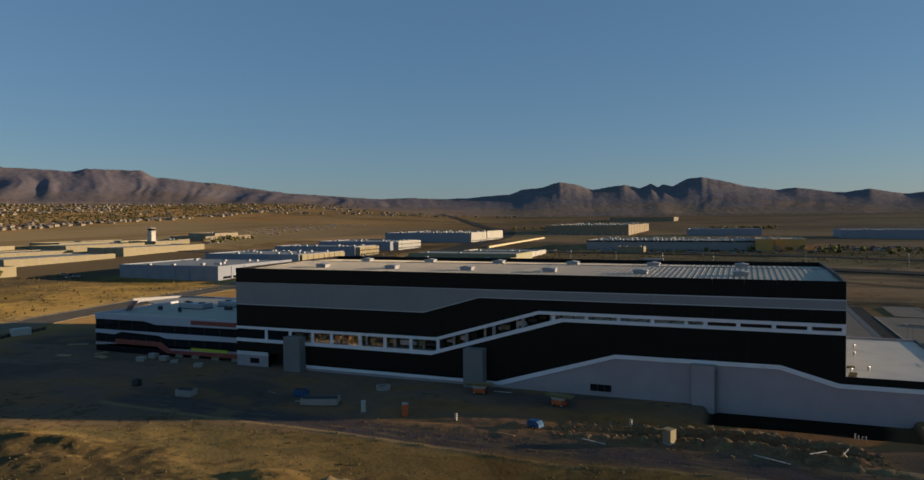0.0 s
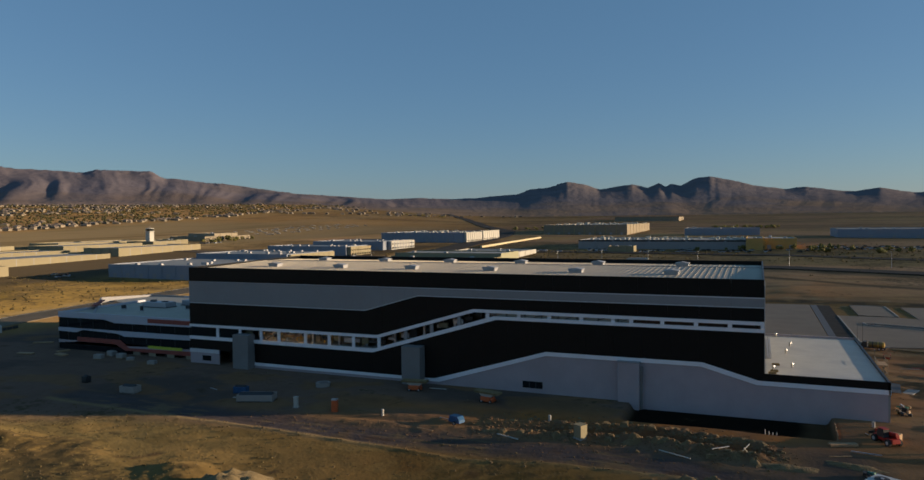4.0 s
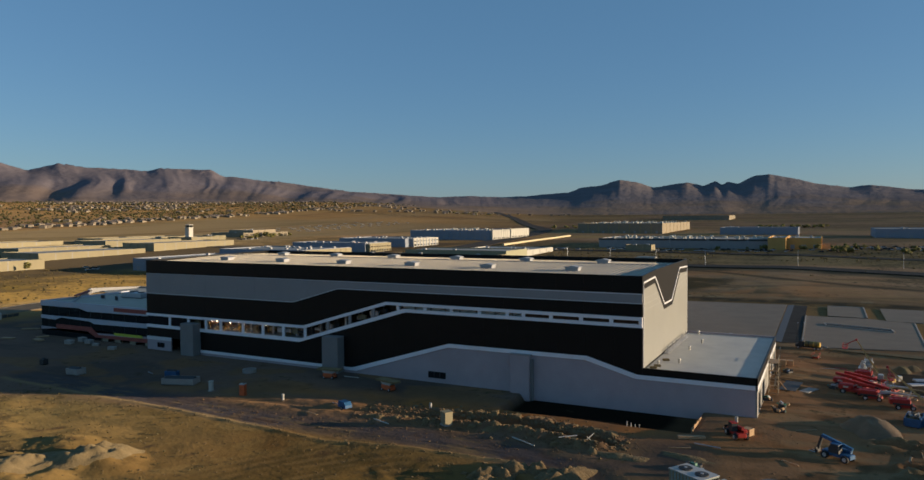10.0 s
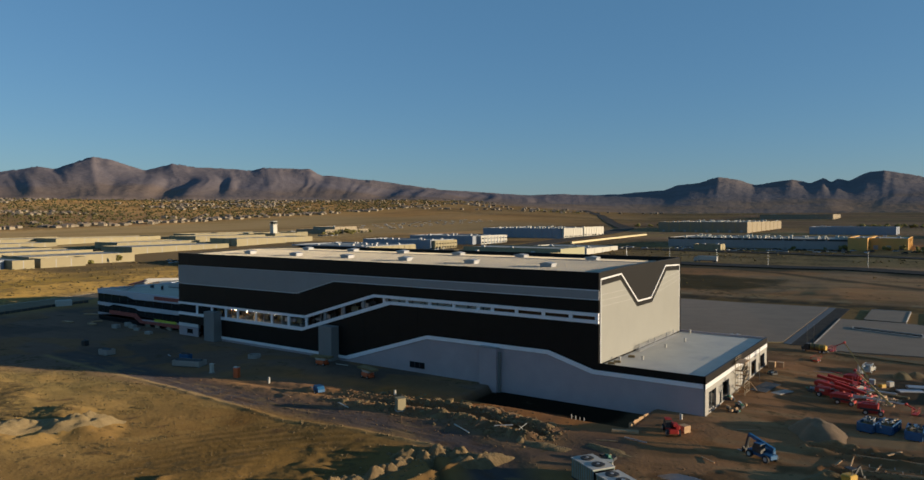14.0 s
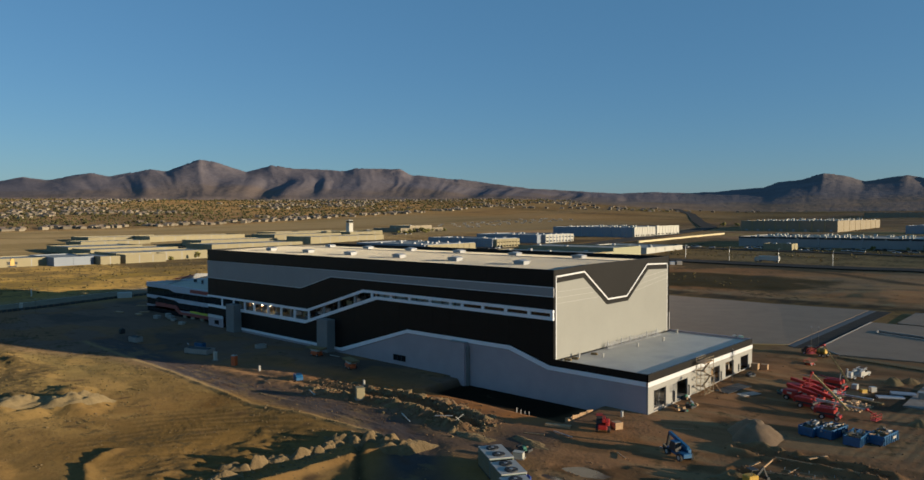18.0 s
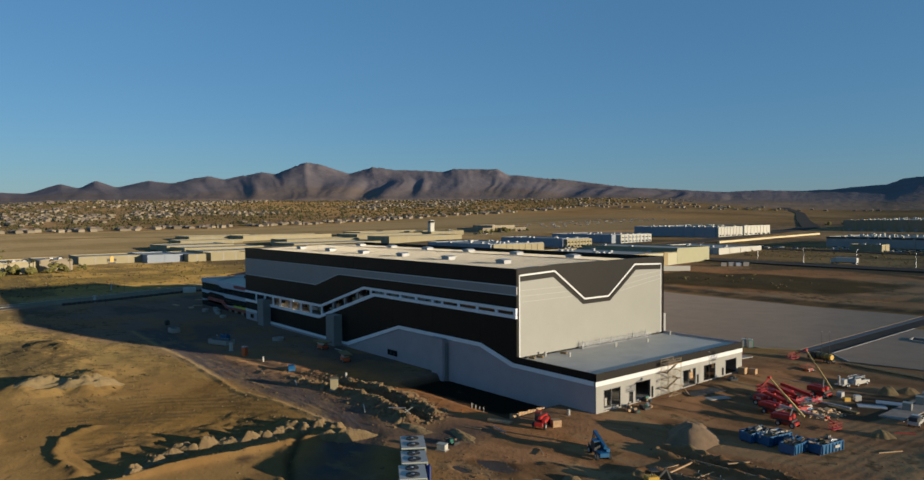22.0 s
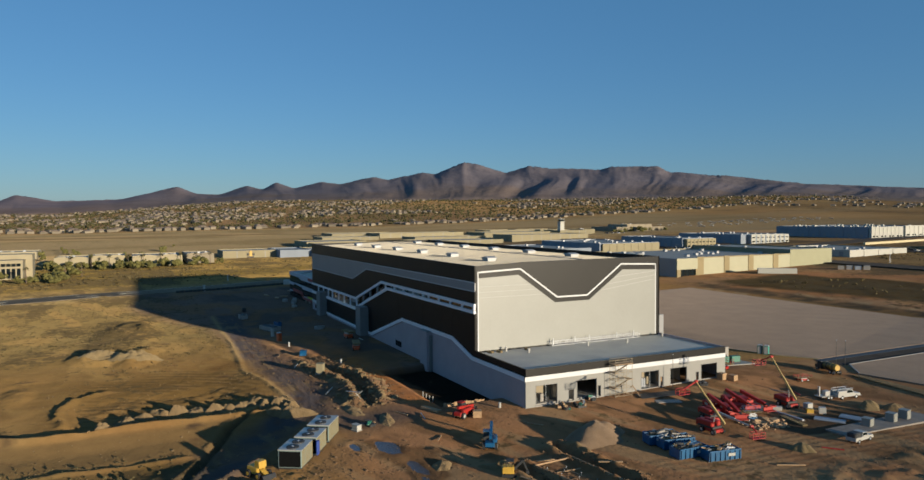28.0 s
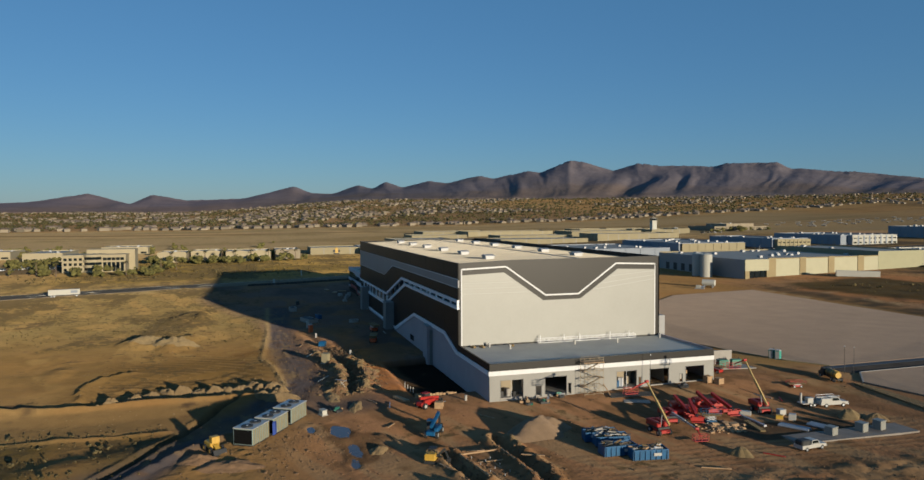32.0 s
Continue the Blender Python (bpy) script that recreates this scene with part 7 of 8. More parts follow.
def cabinet(x, y, rz, w, d, h, m, label, name="electrical_cabinet"):
    t = thing(name, label, "cabinet", base_at(x, y), rz, "cabinets and blocks")
    part("plinth", MB().box(-w / 2 - 0.15, w / 2 + 0.15, -d / 2 - 0.15, d / 2 + 0.15, -0.1, 0.15), M_CEMENT, t)
    part("body", MB().cbox(-w / 2, w / 2, -d / 2, d / 2, 0.15, h, 0.05), m, t)
    part("door", MB().box(w / 2, w / 2 + 0.03, -d / 2 + 0.1, d / 2 - 0.1, 0.3, h - 0.2), m, t)
    part("lid", MB().box(-w / 2 - 0.06, w / 2 + 0.06, -d / 2 - 0.06, d / 2 + 0.06, h, h + 0.08), m, t)
    return t


cabinet(-5.6, 124.6, 60, 1.7, 1.7, 2.4, M_CREAM, "tall cream electrical cabinet beside the trench")
cabinet(38.7, 119.4, 20, 1.6, 1.0, 1.0, M_OFFWHITE, "small white equipment box on the soil")
cabinet(-64.6, 124.8, 10, 0.8, 0.8, 2.2, M_OFFWHITE, "narrow pale cabinet at the track edge")
sl = slab("concrete_slab", [(77.4, 192), (81.6, 192), (82.6, 216), (77.6, 216)], 0.2, 0.8, mat("dusty_concrete", (0.22, 0.19, 0.16), 0.9, vary=0.2, scale=2, stain=(0.15, 0.12, 0.095)), "long grey concrete equipment slab in the yard", "slab")
for px, py, h in ((79.4, 200.4, 1.3), (79.6, 206.6, 1.5), (79.6, 210.4, 1.6)):
    cabinet(px, py, 12, 1.5, 1.5, h + 0.2, M_PALE, "white transformer block on the concrete slab", "transformer")

# generators on a slab by the wing's north end
gs = slab("generator_slab", [(31.5, 211.0), (36.4, 211.5), (38.2, 219.5), (32.5, 219.5)], 0.25, 0.5, M_CEMENT, "small concrete slab for generators", "slab")
for px, py in ((34.4, 213.2), (34.8, 216.4)):
    g = thing("generator", "dark green generator set on a slab", "generator", (px, py, gz(px, py) + 0.25), 80, "generators")
    part("skid", MB().box(-1.3, 1.3, -0.7, 0.7, 0, 0.2), M_DARK, g)
    part("housing", MB().cbox(-1.2, 1.2, -0.6, 0.6, 0.2, 1.6, 0.08), M_GREEN, g)
    part("exhaust", MB().cyl((0.7, 0, 1.6), (0.7, 0, 2.1), 0.1, n=8), M_DARK, g)
sw = thing("screen_wall", "grey concrete block screen wall behind the generators", "wall", base_at(31.0, 214.5), 84)
part("blockwork", MB().box(-3.4, 3.4, -0.15, 0.15, -0.2, 3.2), M_CEMENT, sw)
part("cap", MB().box(-3.5, 3.5, -0.2, 0.2, 3.2, 3.35), M_CEMENT, sw)

# ---- scaffold tower against the wing ----
M_SCAFFOLD = mat("weathered_scaffold_tube", (0.27, 0.215, 0.14), 0.6, 0.1, vary=0.2, scale=0.5)
sc = thing("scaffold_tower", "steel scaffold stair tower with timber decks against the wing", "scaffold", (45.7, 173.4, on_ground(45.7, 173.4)), 0)
zb = sc.location.z
for sx in (-0.9, 0.9):
    for sy in (-2.1, 0, 2.1):
        part("standard", MB().cyl((sx, sy, 0), (sx, sy, 7.7), 0.05, n=6), M_SCAFFOLD, sc)
for k in range(5):
    z = 0.3 + k * 1.57
    for sx in (-0.9, 0.9):
        part("ledger", MB().cyl((sx, -2.1, z), (sx, 2.1, z), 0.05, n=6), M_SCAFFOLD, sc)
    for sy in (-2.1, 2.1):
        part("transom", MB().cyl((-0.9, sy, z), (0.9, sy, z), 0.05, n=6), M_SCAFFOLD, sc)
    if k < 4:
        s = 1 if k % 2 else -1
        part("stair_flight", MB().beam((0.35, -1.9 * s, z), (0.35, 1.9 * s, z + 1.57), 0.4, 0.08), M_SCAFFOLD, sc)
        part("brace", MB().beam((0.95, 2.1 * s, z), (0.95, -2.1 * s, z + 1.57), 0.06), M_SCAFFOLD, sc)
        part("landing", MB().box(-0.9, 0.9, 1.9 * s - 0.5, 1.9 * s + 0.5, z + 1.49, z + 1.57), M_WOOD, sc)
part("top_deck", MB().box(-1.0, 1.0, -2.2, 2.2, 6.62, 6.72), M_WOOD, sc)
for z in (7.15, 7.6):
    part("guard_rail", MB().beam((0.95, -2.2, z), (0.95, 2.2, z), 0.06), M_SCAFFOLD, sc)
    part("guard_rail", MB().beam((-0.95, -2.2, z), (-0.95, 2.2, z), 0.06), M_SCAFFOLD, sc)
part("outer_prop", MB().beam((0.9, 2.1, 2.2), (2.4, 3.0, 0), 0.14), M_WOOD, sc)

# ---- dirt heaps ----
def heap(x, y, rx, ry, h, seed, m=None, label="heap of pale loose soil", rz=0, name="dirt_mound", cat="dirt mound", group="dirt mounds", lumps=0.35, flat=0.0, raw=False):
    x, y = (x, y) if raw else site(x, y)
    n, k = 40, 17
    t = thing(name, label, cat, (x, y, on_ground(x, y)), rz, group)
    q, a = np.meshgrid(np.arange(k) / (k - 1), 2 * math.pi * np.arange(n) / n, indexing="ij")
    e = 1 + 0.16 * np.sin(2 * a + seed) + 0.10 * np.sin(5 * a + 2 * seed)
    px, py = q * rx * e * np.cos(a), q * ry * e * np.sin(a)
    pz = h * ((1 - q) ** 0.85 * (1 - flat) + flat * (1 - np.maximum(0.0, (q - 0.35) / 0.65) ** 1.1)) * (1 + lumps * fbm(px + seed * 31.0, py, 1.6, 3) * 3)
    c, v = math.cos(math.radians(rz)), math.sin(math.radians(rz))
    pz = pz + site_height(x + c * px - v * py, y + v * px + c * py) - t.location.z - 0.35 * q ** 3
    vs = [tuple(map(float, p)) for p in np.stack([px, py, pz], -1).reshape(-1, 3)]
    mb = MB()
    fs = [(i * n + j, i * n + (j + 1) % n, (i + 1) * n + (j + 1) % n, (i + 1) * n + j) for i in range(k - 1) for j in range(n)]
    mb.add(vs, fs)
    ob = part("soil", mb, m or M_DIRT, t)
    for face in ob.data.polygons:
        face.use_smooth = True
    return t


heap(62.9, 154.4, 4.7, 6.6, 2.7, 3, mat("brown_sand", (0.225, 0.155, 0.096), 0.95, vary=0.14, scale=1.5, bump=0.6, bump_scale=4, spec=0.15), "large broad heap of brown sand beside dumpsters", 5, "sand_pile", "sand pile", "sand piles", 0.13, 0.5)
heap(72.0, 211.8, 2.4, 2.4, 1.4, 4, M_SAND, "small heap of sand by a truck", 0, "sand_pile", "sand pile", "sand piles", 0.25, 0.4)
heap(74.6, 215.2, 2.4, 2.0, 1.3, 5, M_DIRT, "small dark soil heap in the yard", 0, "sand_pile", "sand pile", "sand piles", 0.2)
heap(82.4, 180.0, 2.2, 1.8, 0.95, 6, M_SAND, "small heap of sand by dumped timber", 0, "sand_pile", "sand pile", "sand piles", 0.3, 0.5)
rgm = random.Random(21)
k = 0
for px, py in ((14.0, 79.6), (11.0, 83.3), (8.4, 86.6), (6.4, 89.6), (7.4, 93.0), (7.7, 96.4), (9.4, 99.6), (9.6, 102.4), (10, 105.2), (8.6, 107.8), (11.4, 109.6), (12.4, 112.2), (15.4, 113.4), (18.0, 111.8), (20.8, 112.9)):
    k += 1
    heap(px, py, rgm.uniform(2.0, 3.4), rgm.uniform(1.5, 2.3), rgm.uniform(0.8, 1.35), 30 + k, None, "tipped heap of pale lumpy soil in a row", rgm.uniform(0, 180), lumps=0.75, flat=0.5, raw=True)
heap(-52.5, 85.6, 9.0, 5.2, 1.35, 62, M_SAND, "pale sandy end of an eroded mound", 40, lumps=0.6, flat=0.35, raw=True)
heap(-58, 79.5, 9, 5.4, 1.15, 63, M_SAND, "low eroded mound of pale soil", 60, lumps=0.55, raw=True)
heap(22, 112, 5.0, 2.6, 1.6, 65, None, "bank of loose soil at the track's bend", 70, lumps=0.3)
heap(27, 122.5, 5.5, 2.0, 0.5, 66, None, "rim of loose pale soil", 10, lumps=0.3)
heap(36, 126.0, 6.5, 1.6, 0.4, 67, None, "rim of loose pale soil", -10, lumps=0.3)
heap(55.0, 99.0, 4.2, 3.0, 0.9, 68, M_SPOIL, "lumpy spoil beside the yellow loader", 30, lumps=0.4)
heap(60.0, 104.0, 6.5, 3.4, 0.6, 69, M_SPOIL, "rutted bank of loose brown spoil", 60, lumps=0.4)


# ---- loose rubble and clods: far too many to count ----
def clods(name, label, count, where, size, material, seed):
    r = random.Random(seed)
    mb = MB()
    xs = [where(r) for i in range(count)]
    zz = site_height(np.array([p[0] for p in xs]), np.array([p[1] for p in xs]))
    for (x, y), z in zip(xs, zz):
        s = size * r.uniform(0.4, 1.6) * (2.0 if r.random() < 0.06 else 1)
        vs = [(x + s * a * r.uniform(0.5, 1.1), y + s * b * r.uniform(0.5, 1.1), float(z) + s * c * r.uniform(0.4, 0.9)) for a, b, c in ((-1, -1, -0.4), (1, -1, -0.4), (1, 1, -0.4), (-1, 1, -0.4), (-0.7, -0.6, 0.8), (0.6, -0.7, 0.8), (0.7, 0.6, 0.8), (-0.6, 0.7, 0.8))]
        mb.add(vs, [(3, 2, 1, 0), (4, 5, 6, 7), (0, 1, 5, 4), (1, 2, 6, 5), (2, 3, 7, 6), (3, 0, 4, 7)])
    return tagged(part(name, mb, material), label, "rubble", kind="stuff")


def along(pts, spread, offs=0.0):
    def w(r):
        i = r.randrange(len(pts) - 1)
        u = r.random()
        (ax, ay), (bx, by) = pts[i], pts[i + 1]
        return ax + (bx - ax) * u + r.gauss(0, spread) * 0.5, ay + (by - ay) * u + r.gauss(offs, spread)
    return w


clods("rubble", "pale clods and stones scattered along the trench", 2600, along(TRENCH[2:], 3.0), 0.16, M_SPOIL, 1)
clods("rubble", "large pale lumps of dug earth along the trench", 420, along(TRENCH[3:], 2.6), 0.34, M_DIRT, 12)
clods("rubble", "clods along the low soil ledge", 160, along(BERM, 0.8), 0.12, M_DIRT, 2)
clods("rubble", "clods and stones strewn over the yard", 420, lambda r: (r.uniform(40, 96), r.uniform(110, 235)), 0.09, M_SPOIL, 3)
clods("rubble", "broken stones on the bank beyond the yard", 700, lambda r: (r.uniform(88, 108), r.uniform(125, 235)), 0.11, M_SPOIL, 4)
clods("rubble", "stones scattered on the open soil", 1400, lambda r: (r.uniform(-110, 40), r.uniform(66, 118)), 0.1, M_DIRT, 5)
clods("rubble", "clods by the tipped heaps", 320, lambda r: (r.gauss(10, 2.5), r.uniform(78, 113)), 0.18, M_DIRT, 6)
clods("rubble", "heap of broken timber and rubble", 260, lambda r: (r.gauss(69.6, 1.3), r.gauss(186.6, 1.6)), 0.32, M_WOOD, 7)
clods("rubble", "litter of pale scraps by the building", 70, lambda r: (r.uniform(-120, -4), r.uniform(126, 149)), 0.11, M_SAND, 8)
clods("rubble", "lumps of spoil along the footing trenches", 520, along(FOOT_A + FOOT_B, 1.6), 0.16, M_SPOIL, 9)
clods("rubble", "clods and stones thrown out beside the haul track", 700, along(TRACK[5:10], 3.4, 4.6), 0.10, M_SPOIL, 10)
clods("rubble", "broken clods over the yard by the chillers", 500, lambda r: (r.gauss(56, 8), r.gauss(112, 7)), 0.11, M_SPOIL, 11)


# ---- small site things ----
def stack(name, label, cat, x, y, rz, n, size, m, gap=0.02, group=""):
    """Lengths laid side by side; size is length, width, height."""
    t = thing(name, label, cat, base_at(x, y), rz, group)
    L, w, h = size
    for i in range(n):
        s = (i - (n - 1) / 2) * (w + gap)
        part("length", MB().box(-L / 2, L / 2, s - w / 2, s + w / 2, 0.05 + 0.01 * (i % 2), 0.05 + h), m, t)
    for xx in (-L * 0.35, L * 0.35):
        part("bearer", MB().box(xx - 0.06, xx + 0.06, -(n * (w + gap)) / 2, (n * (w + gap)) / 2, -0.15, 0.05), M_WOOD, t)
    return t


def pipes(x, y, rz, n, L, r, m, label):
    t = thing("pipe_stack", label, "pipes", base_at(x, y), rz, "pipes")
    for i in range(n):
        part("pipe", MB().cyl((-L / 2, (i - (n - 1) / 2) * 2.1 * r, r), (L / 2, (i - (n - 1) / 2) * 2.1 * r, r), r, n=12), m, t)
    return t


pipes(74.2, 197.6, 30, 4, 5.0, 0.22, M_STEEL, "grey steel pipes lying side by side")
pipes(75.6, 202.2, 20, 3, 4.5, 0.3, M_STEEL, "short stack of grey pipes")
stack("steel_beams", "long steel beams laid on the ground", "beams", 66.6, 193.6, -3, 2, (11, 0.25, 0.3), M_STEEL)
stack("steel_beams", "short pale beams laid on the ground", "beams", 71.4, 191.6, -12, 3, (6, 0.3, 0.3), M_SAND)
stack("timber_stack", "stack of long timber beside the pit", "timber", 35.2, 135.5, 22, 4, (4.6, 0.25, 0.4), M_WOOD)
stack("board_stack", "pale sheets of board lying on dark mats", "boards", 52.2, 179.8, 66, 3, (5.0, 0.7, 0.12), M_CEMENT)
mt = thing("ground_mat", "dark sheet of membrane laid on the soil by the wing", "sheet", base_at(48.6, 180.6), 85)
part("sheet", MB().prism_z([(-5, -1.6), (4.6, -2.0), (5.2, 1.4), (-4.4, 1.8)], 0.1, 0.16), M_DARK, mt)
for px, py, w, d, h, m in ((46.0, 200.6, 1.6, 1.4, 1.5, M_WOOD), (47.6, 202.2, 1.5, 1.4, 1.3, M_WOOD), (43.5, 141.6, 1.6, 1.5, 1.2, M_WOOD), (66.9, 201.2, 1.4, 1.1, 1.1, M_CARWHITE), (70.4, 200.6, 1.2, 1.0, 1.2, M_CARWHITE), (64.9, 195.0, 1.9, 0.9, 0.8, M_CARWHITE), (69.0, 199.0, 1.2, 1.0, 0.8, M_YELLOW)):
    c = thing("crate", "boxed building material standing in the yard", "crate", base_at(px, py), rgm.uniform(0, 90), "yard crates")
    part("body", MB().cbox(-w / 2, w / 2, -d / 2, d / 2, 0.12, h, 0.04), m, c)
    part("skid", MB().box(-w / 2, w / 2, -d / 2, -d / 2 + 0.12, 0, 0.12), M_WOOD, c)
    part("skid", MB().box(-w / 2, w / 2, d / 2 - 0.12, d / 2, 0, 0.12), M_WOOD, c)
# formwork row at the pit's end
fw = thing("formwork_fence", "row of pale formwork boards on edge at the pit", "formwork", base_at(34.9, 143.2), 88)
for k in range(12):
    part("board", MB().box(-4.4 + k * 0.74, -3.75 + k * 0.74, -0.06, 0.06, -1.0, 0.7 - 0.08 * (k % 3)), M_WOOD, fw)
# white bollards, marker posts, sawhorse
for k in range(4):
    b = thing("bollard", "short white pipe bollard beside the pit", "bollard", base_at(23.6 + 0.62 * k, 139.0 + 0.5 * k), 0, "bollards")
    part("pipe", MB().cyl((0, 0, -0.3), (0, 0, 1.25), 0.1, n=10), M_CARWHITE, b)
for px, py, h in ((-44.9, 125.7, 1.3), (41.0, 148.0, 1.0), (-13.0, 132.0, 1.2)):
    b = thing("marker_post", "short pale pipe stub standing in the soil", "post", base_at(px, py), 0, "marker posts")
    part("pipe", MB().cyl((0, 0, -0.3), (0, 0, h), 0.28, n=10), M_CARWHITE, b)
x_ = thing("survey_cross", "pale crossed boards standing by the trench", "boards", base_at(20.6, 125.4), 40)
part("board", MB().beam((-1.1, 0, 0.1), (1.0, 0.2, 1.6), 0.12), M_OFFWHITE, x_)
part("board", MB().beam((0.7, 0.1, 0.1), (-0.4, -0.1, 1.2), 0.1), M_OFFWHITE, x_)
cp = thing("compressor", "blue towed compressor beside the trench", "compressor", base_at(-29.4, 126.2), 160)
part("housing", MB().prism_y([(-1.4, 0.5), (1.4, 0.5), (1.2, 1.7), (-0.9, 1.7), (-1.4, 1.1)], -0.8, 0.8), M_BLUE, cp)
part("drawbar", MB().beam((1.4, 0, 0.6), (4.6, 0, 0.5), 0.14), M_STEEL, cp)
for s in (-0.9, 0.9):
    wheel(cp, -0.2, s, 0.4, 0.4, 0.25)
for px, py, rz, L, W, h, m, lab in ((-75.6, 126.2, 20, 8.0, 3.4, 1.5, M_CEMENT, "grey open-topped container half filled with waste"), (-108.0, 122.4, 5, 4.0, 2.6, 1.6, M_CEMENT, "grey site box in the shade of the hall"), (-83.0, 130.2, 15, 3.2, 1.4, 1.5, M_BLUE, "blue site box in the shade of the hall"), (-125.5, 125.4, 0, 1.6, 1.4, 1.5, M_DARK, "dark machine in the shade of the hall")):
    t = thing("site_container", lab, "container", base_at(px, py), rz, "site containers")
    part("long_wall", MB().box(-L / 2, L / 2, -W / 2, -W / 2 + 0.12, 0, h), m, t)
    part("long_wall", MB().box(-L / 2, L / 2, W / 2 - 0.12, W / 2, 0, h), m, t)
    part("end_wall", MB().box(-L / 2, -L / 2 + 0.12, -W / 2 + 0.12, W / 2 - 0.12, 0, h), m, t)
    part("end_wall", MB().box(L / 2 - 0.12, L / 2, -W / 2 + 0.12, W / 2 - 0.12, 0, h), m, t)
    part("floor", MB().box(-L / 2, L / 2, -W / 2, W / 2, 0.02, 0.2), M_DARK, t)
    part("load", MB().prism_x([(-W / 2 + 0.2, 0.2), (W / 2 - 0.2, 0.2), (W / 2 - 0.3, h * 0.75), (0.1, h + 0.35), (-W / 2 + 0.3, h * 0.7)], -L / 2 + 0.2, L / 2 - 0.4), M_DARK, t)
# mini excavator and loader, yellow
mx = thing("mini_excavator", "small yellow excavator with folded arm", "excavator", base_at(69.9, 133.8), 60)
for s in (-0.7, 0.7):
    part("track", MB().prism_y([(-1.1, 0.2), (-0.9, 0), (0.9, 0), (1.1, 0.2), (1.0, 0.5), (-1.0, 0.5)], s - 0.2, s + 0.2), M_RUBBER, mx)
part("house", MB().cbox(-1.1, 0.7, -0.75, 0.75, 0.55, 1.5, 0.15), M_YELLOW, mx)
part("canopy", MB().box(-0.5, 0.7, -0.65, 0.65, 2.25, 2.35).beam((-0.45, -0.6, 1.4), (-0.45, -0.6, 2.3), 0.08).beam((0.6, 0.6, 1.4), (0.6, 0.6, 2.3), 0.08), M_DARK, mx)
part("boom", MB().beam((0.7, 0, 1.0), (2.0, 0, 2.3), 0.22, 0.3), M_DARK, mx)
part("stick", MB().beam((2.0, 0, 2.3), (2.6, 0, 0.9), 0.18, 0.24), M_DARK, mx)
part("bucket", MB().prism_y([(2.4, 0.9), (2.8, 0.9), (2.9, 0.4), (2.4, 0.3)], -0.35, 0.35), M_DARK, mx)
ld = thing("wheel_loader", "yellow compact loader on rutted soil", "loader", base_at(51.4, 101.4), 25)
part("body", MB().cbox(-2.2, 0.4, -0.8, 0.8, 0.6, 1.6, 0.15), M_YELLOW, ld)
part("cab", MB().prism_y([(-0.4, 1.6), (0.8, 1.6), (0.7, 2.6), (-0.3, 2.6)], -0.65, 0.65), M_YELLOW, ld)
part("arm", MB().beam((0.6, 0, 1.3), (2.1, 0, 0.6), 0.8, 0.2), M_YELLOW, ld)
part("bucket", MB().prism_y([(2.0, 0.1), (2.8, 0.05), (2.3, 0.9), (2.0, 0.9)], -1.1, 1.1), M_DARK, ld)
for sx in (-1.5, 0.9):
    for s in (-0.95, 0.95):
        wheel(ld, sx, s, 0.55, 0.55, 0.4, M_YELLOW)
# scrap heap of dark machinery by the wing's corner and by the chillers
for px, py, sd in ((47.6, 158.6, 1), (47.9, 162.0, 2), (37.6, 122.2, 3), (44.8, 166.5, 4), (47.5, 193.4, 5), (57.0, 186.0, 6)):
    r = random.Random(sd)
    t = thing("equipment_pile", "pile of dark hoses, barrows and small equipment", "equipment", base_at(px, py), r.uniform(0, 90), "equipment piles")
    for k in range(9):
        a, q = r.uniform(0, 6.28), r.uniform(0, 1.3)
        c = Vector((q * math.cos(a), q * math.sin(a), r.uniform(0.1, 0.8)))
        d = Vector((r.uniform(-0.8, 0.8), r.uniform(-0.8, 0.8), r.uniform(-0.1, 0.3)))
        part("item", MB().beam(c - d * 0.6, c + d * 0.6, r.uniform(0.2, 0.6), r.uniform(0.15, 0.5)), r.choice((M_DARK, M_DARK, M_GREEN, M_STEEL, M_WOOD)), t)
    part("base_item", MB().cbox(-1.0, 1.0, -0.7, 0.7, 0, 0.5, 0.1), M_DARK, t)
# new footing, poured low between its trenches, with forms, planks and spoil
ft = slab("footing_slab", [(69.6, 138.6), (80.6, 139.6), (80.8, 145.4), (69.4, 145.0)], -0.55, 0.6, mat("fresh_concrete", (0.20, 0.20, 0.21), 0.35, vary=0.25, scale=2, stain=(0.13, 0.115, 0.10)), "low grey concrete footing with damp patches", "slab")
for (ax, ay), (bx, by), h in (((69.4, 138.4), (80.6, 139.4), 0.3), ((69.2, 145.3), (80.8, 145.7), 0.3), ((69.3, 138.4), (69.2, 145.3), 0.22), ((72.4, 140.4), (73.0, 144.2), 0.16), ((75.0, 141.0), (79.5, 141.4), 0.12), ((71.0, 142.4), (76.0, 142.9), 0.1)):
    za, zb_ = on_ground(ax, ay), on_ground(bx, by)
    part("form_board", MB(ft.location[:]).beam((ax, ay, za + h / 2 - 0.1), (bx, by, zb_ + h / 2 - 0.1), 0.14, h), M_WOOD, ft)
for k in range(9):
    px, py = 70.4 + k * 1.1, 140.0 + 3.8 * ((k * 37) % 10) / 10
    part("stub", MB(ft.location[:]).cyl((px, py, on_ground(px, py) - 0.6), (px, py, on_ground(px, py) + 0.35), 0.05, n=6), M_STEEL, ft)
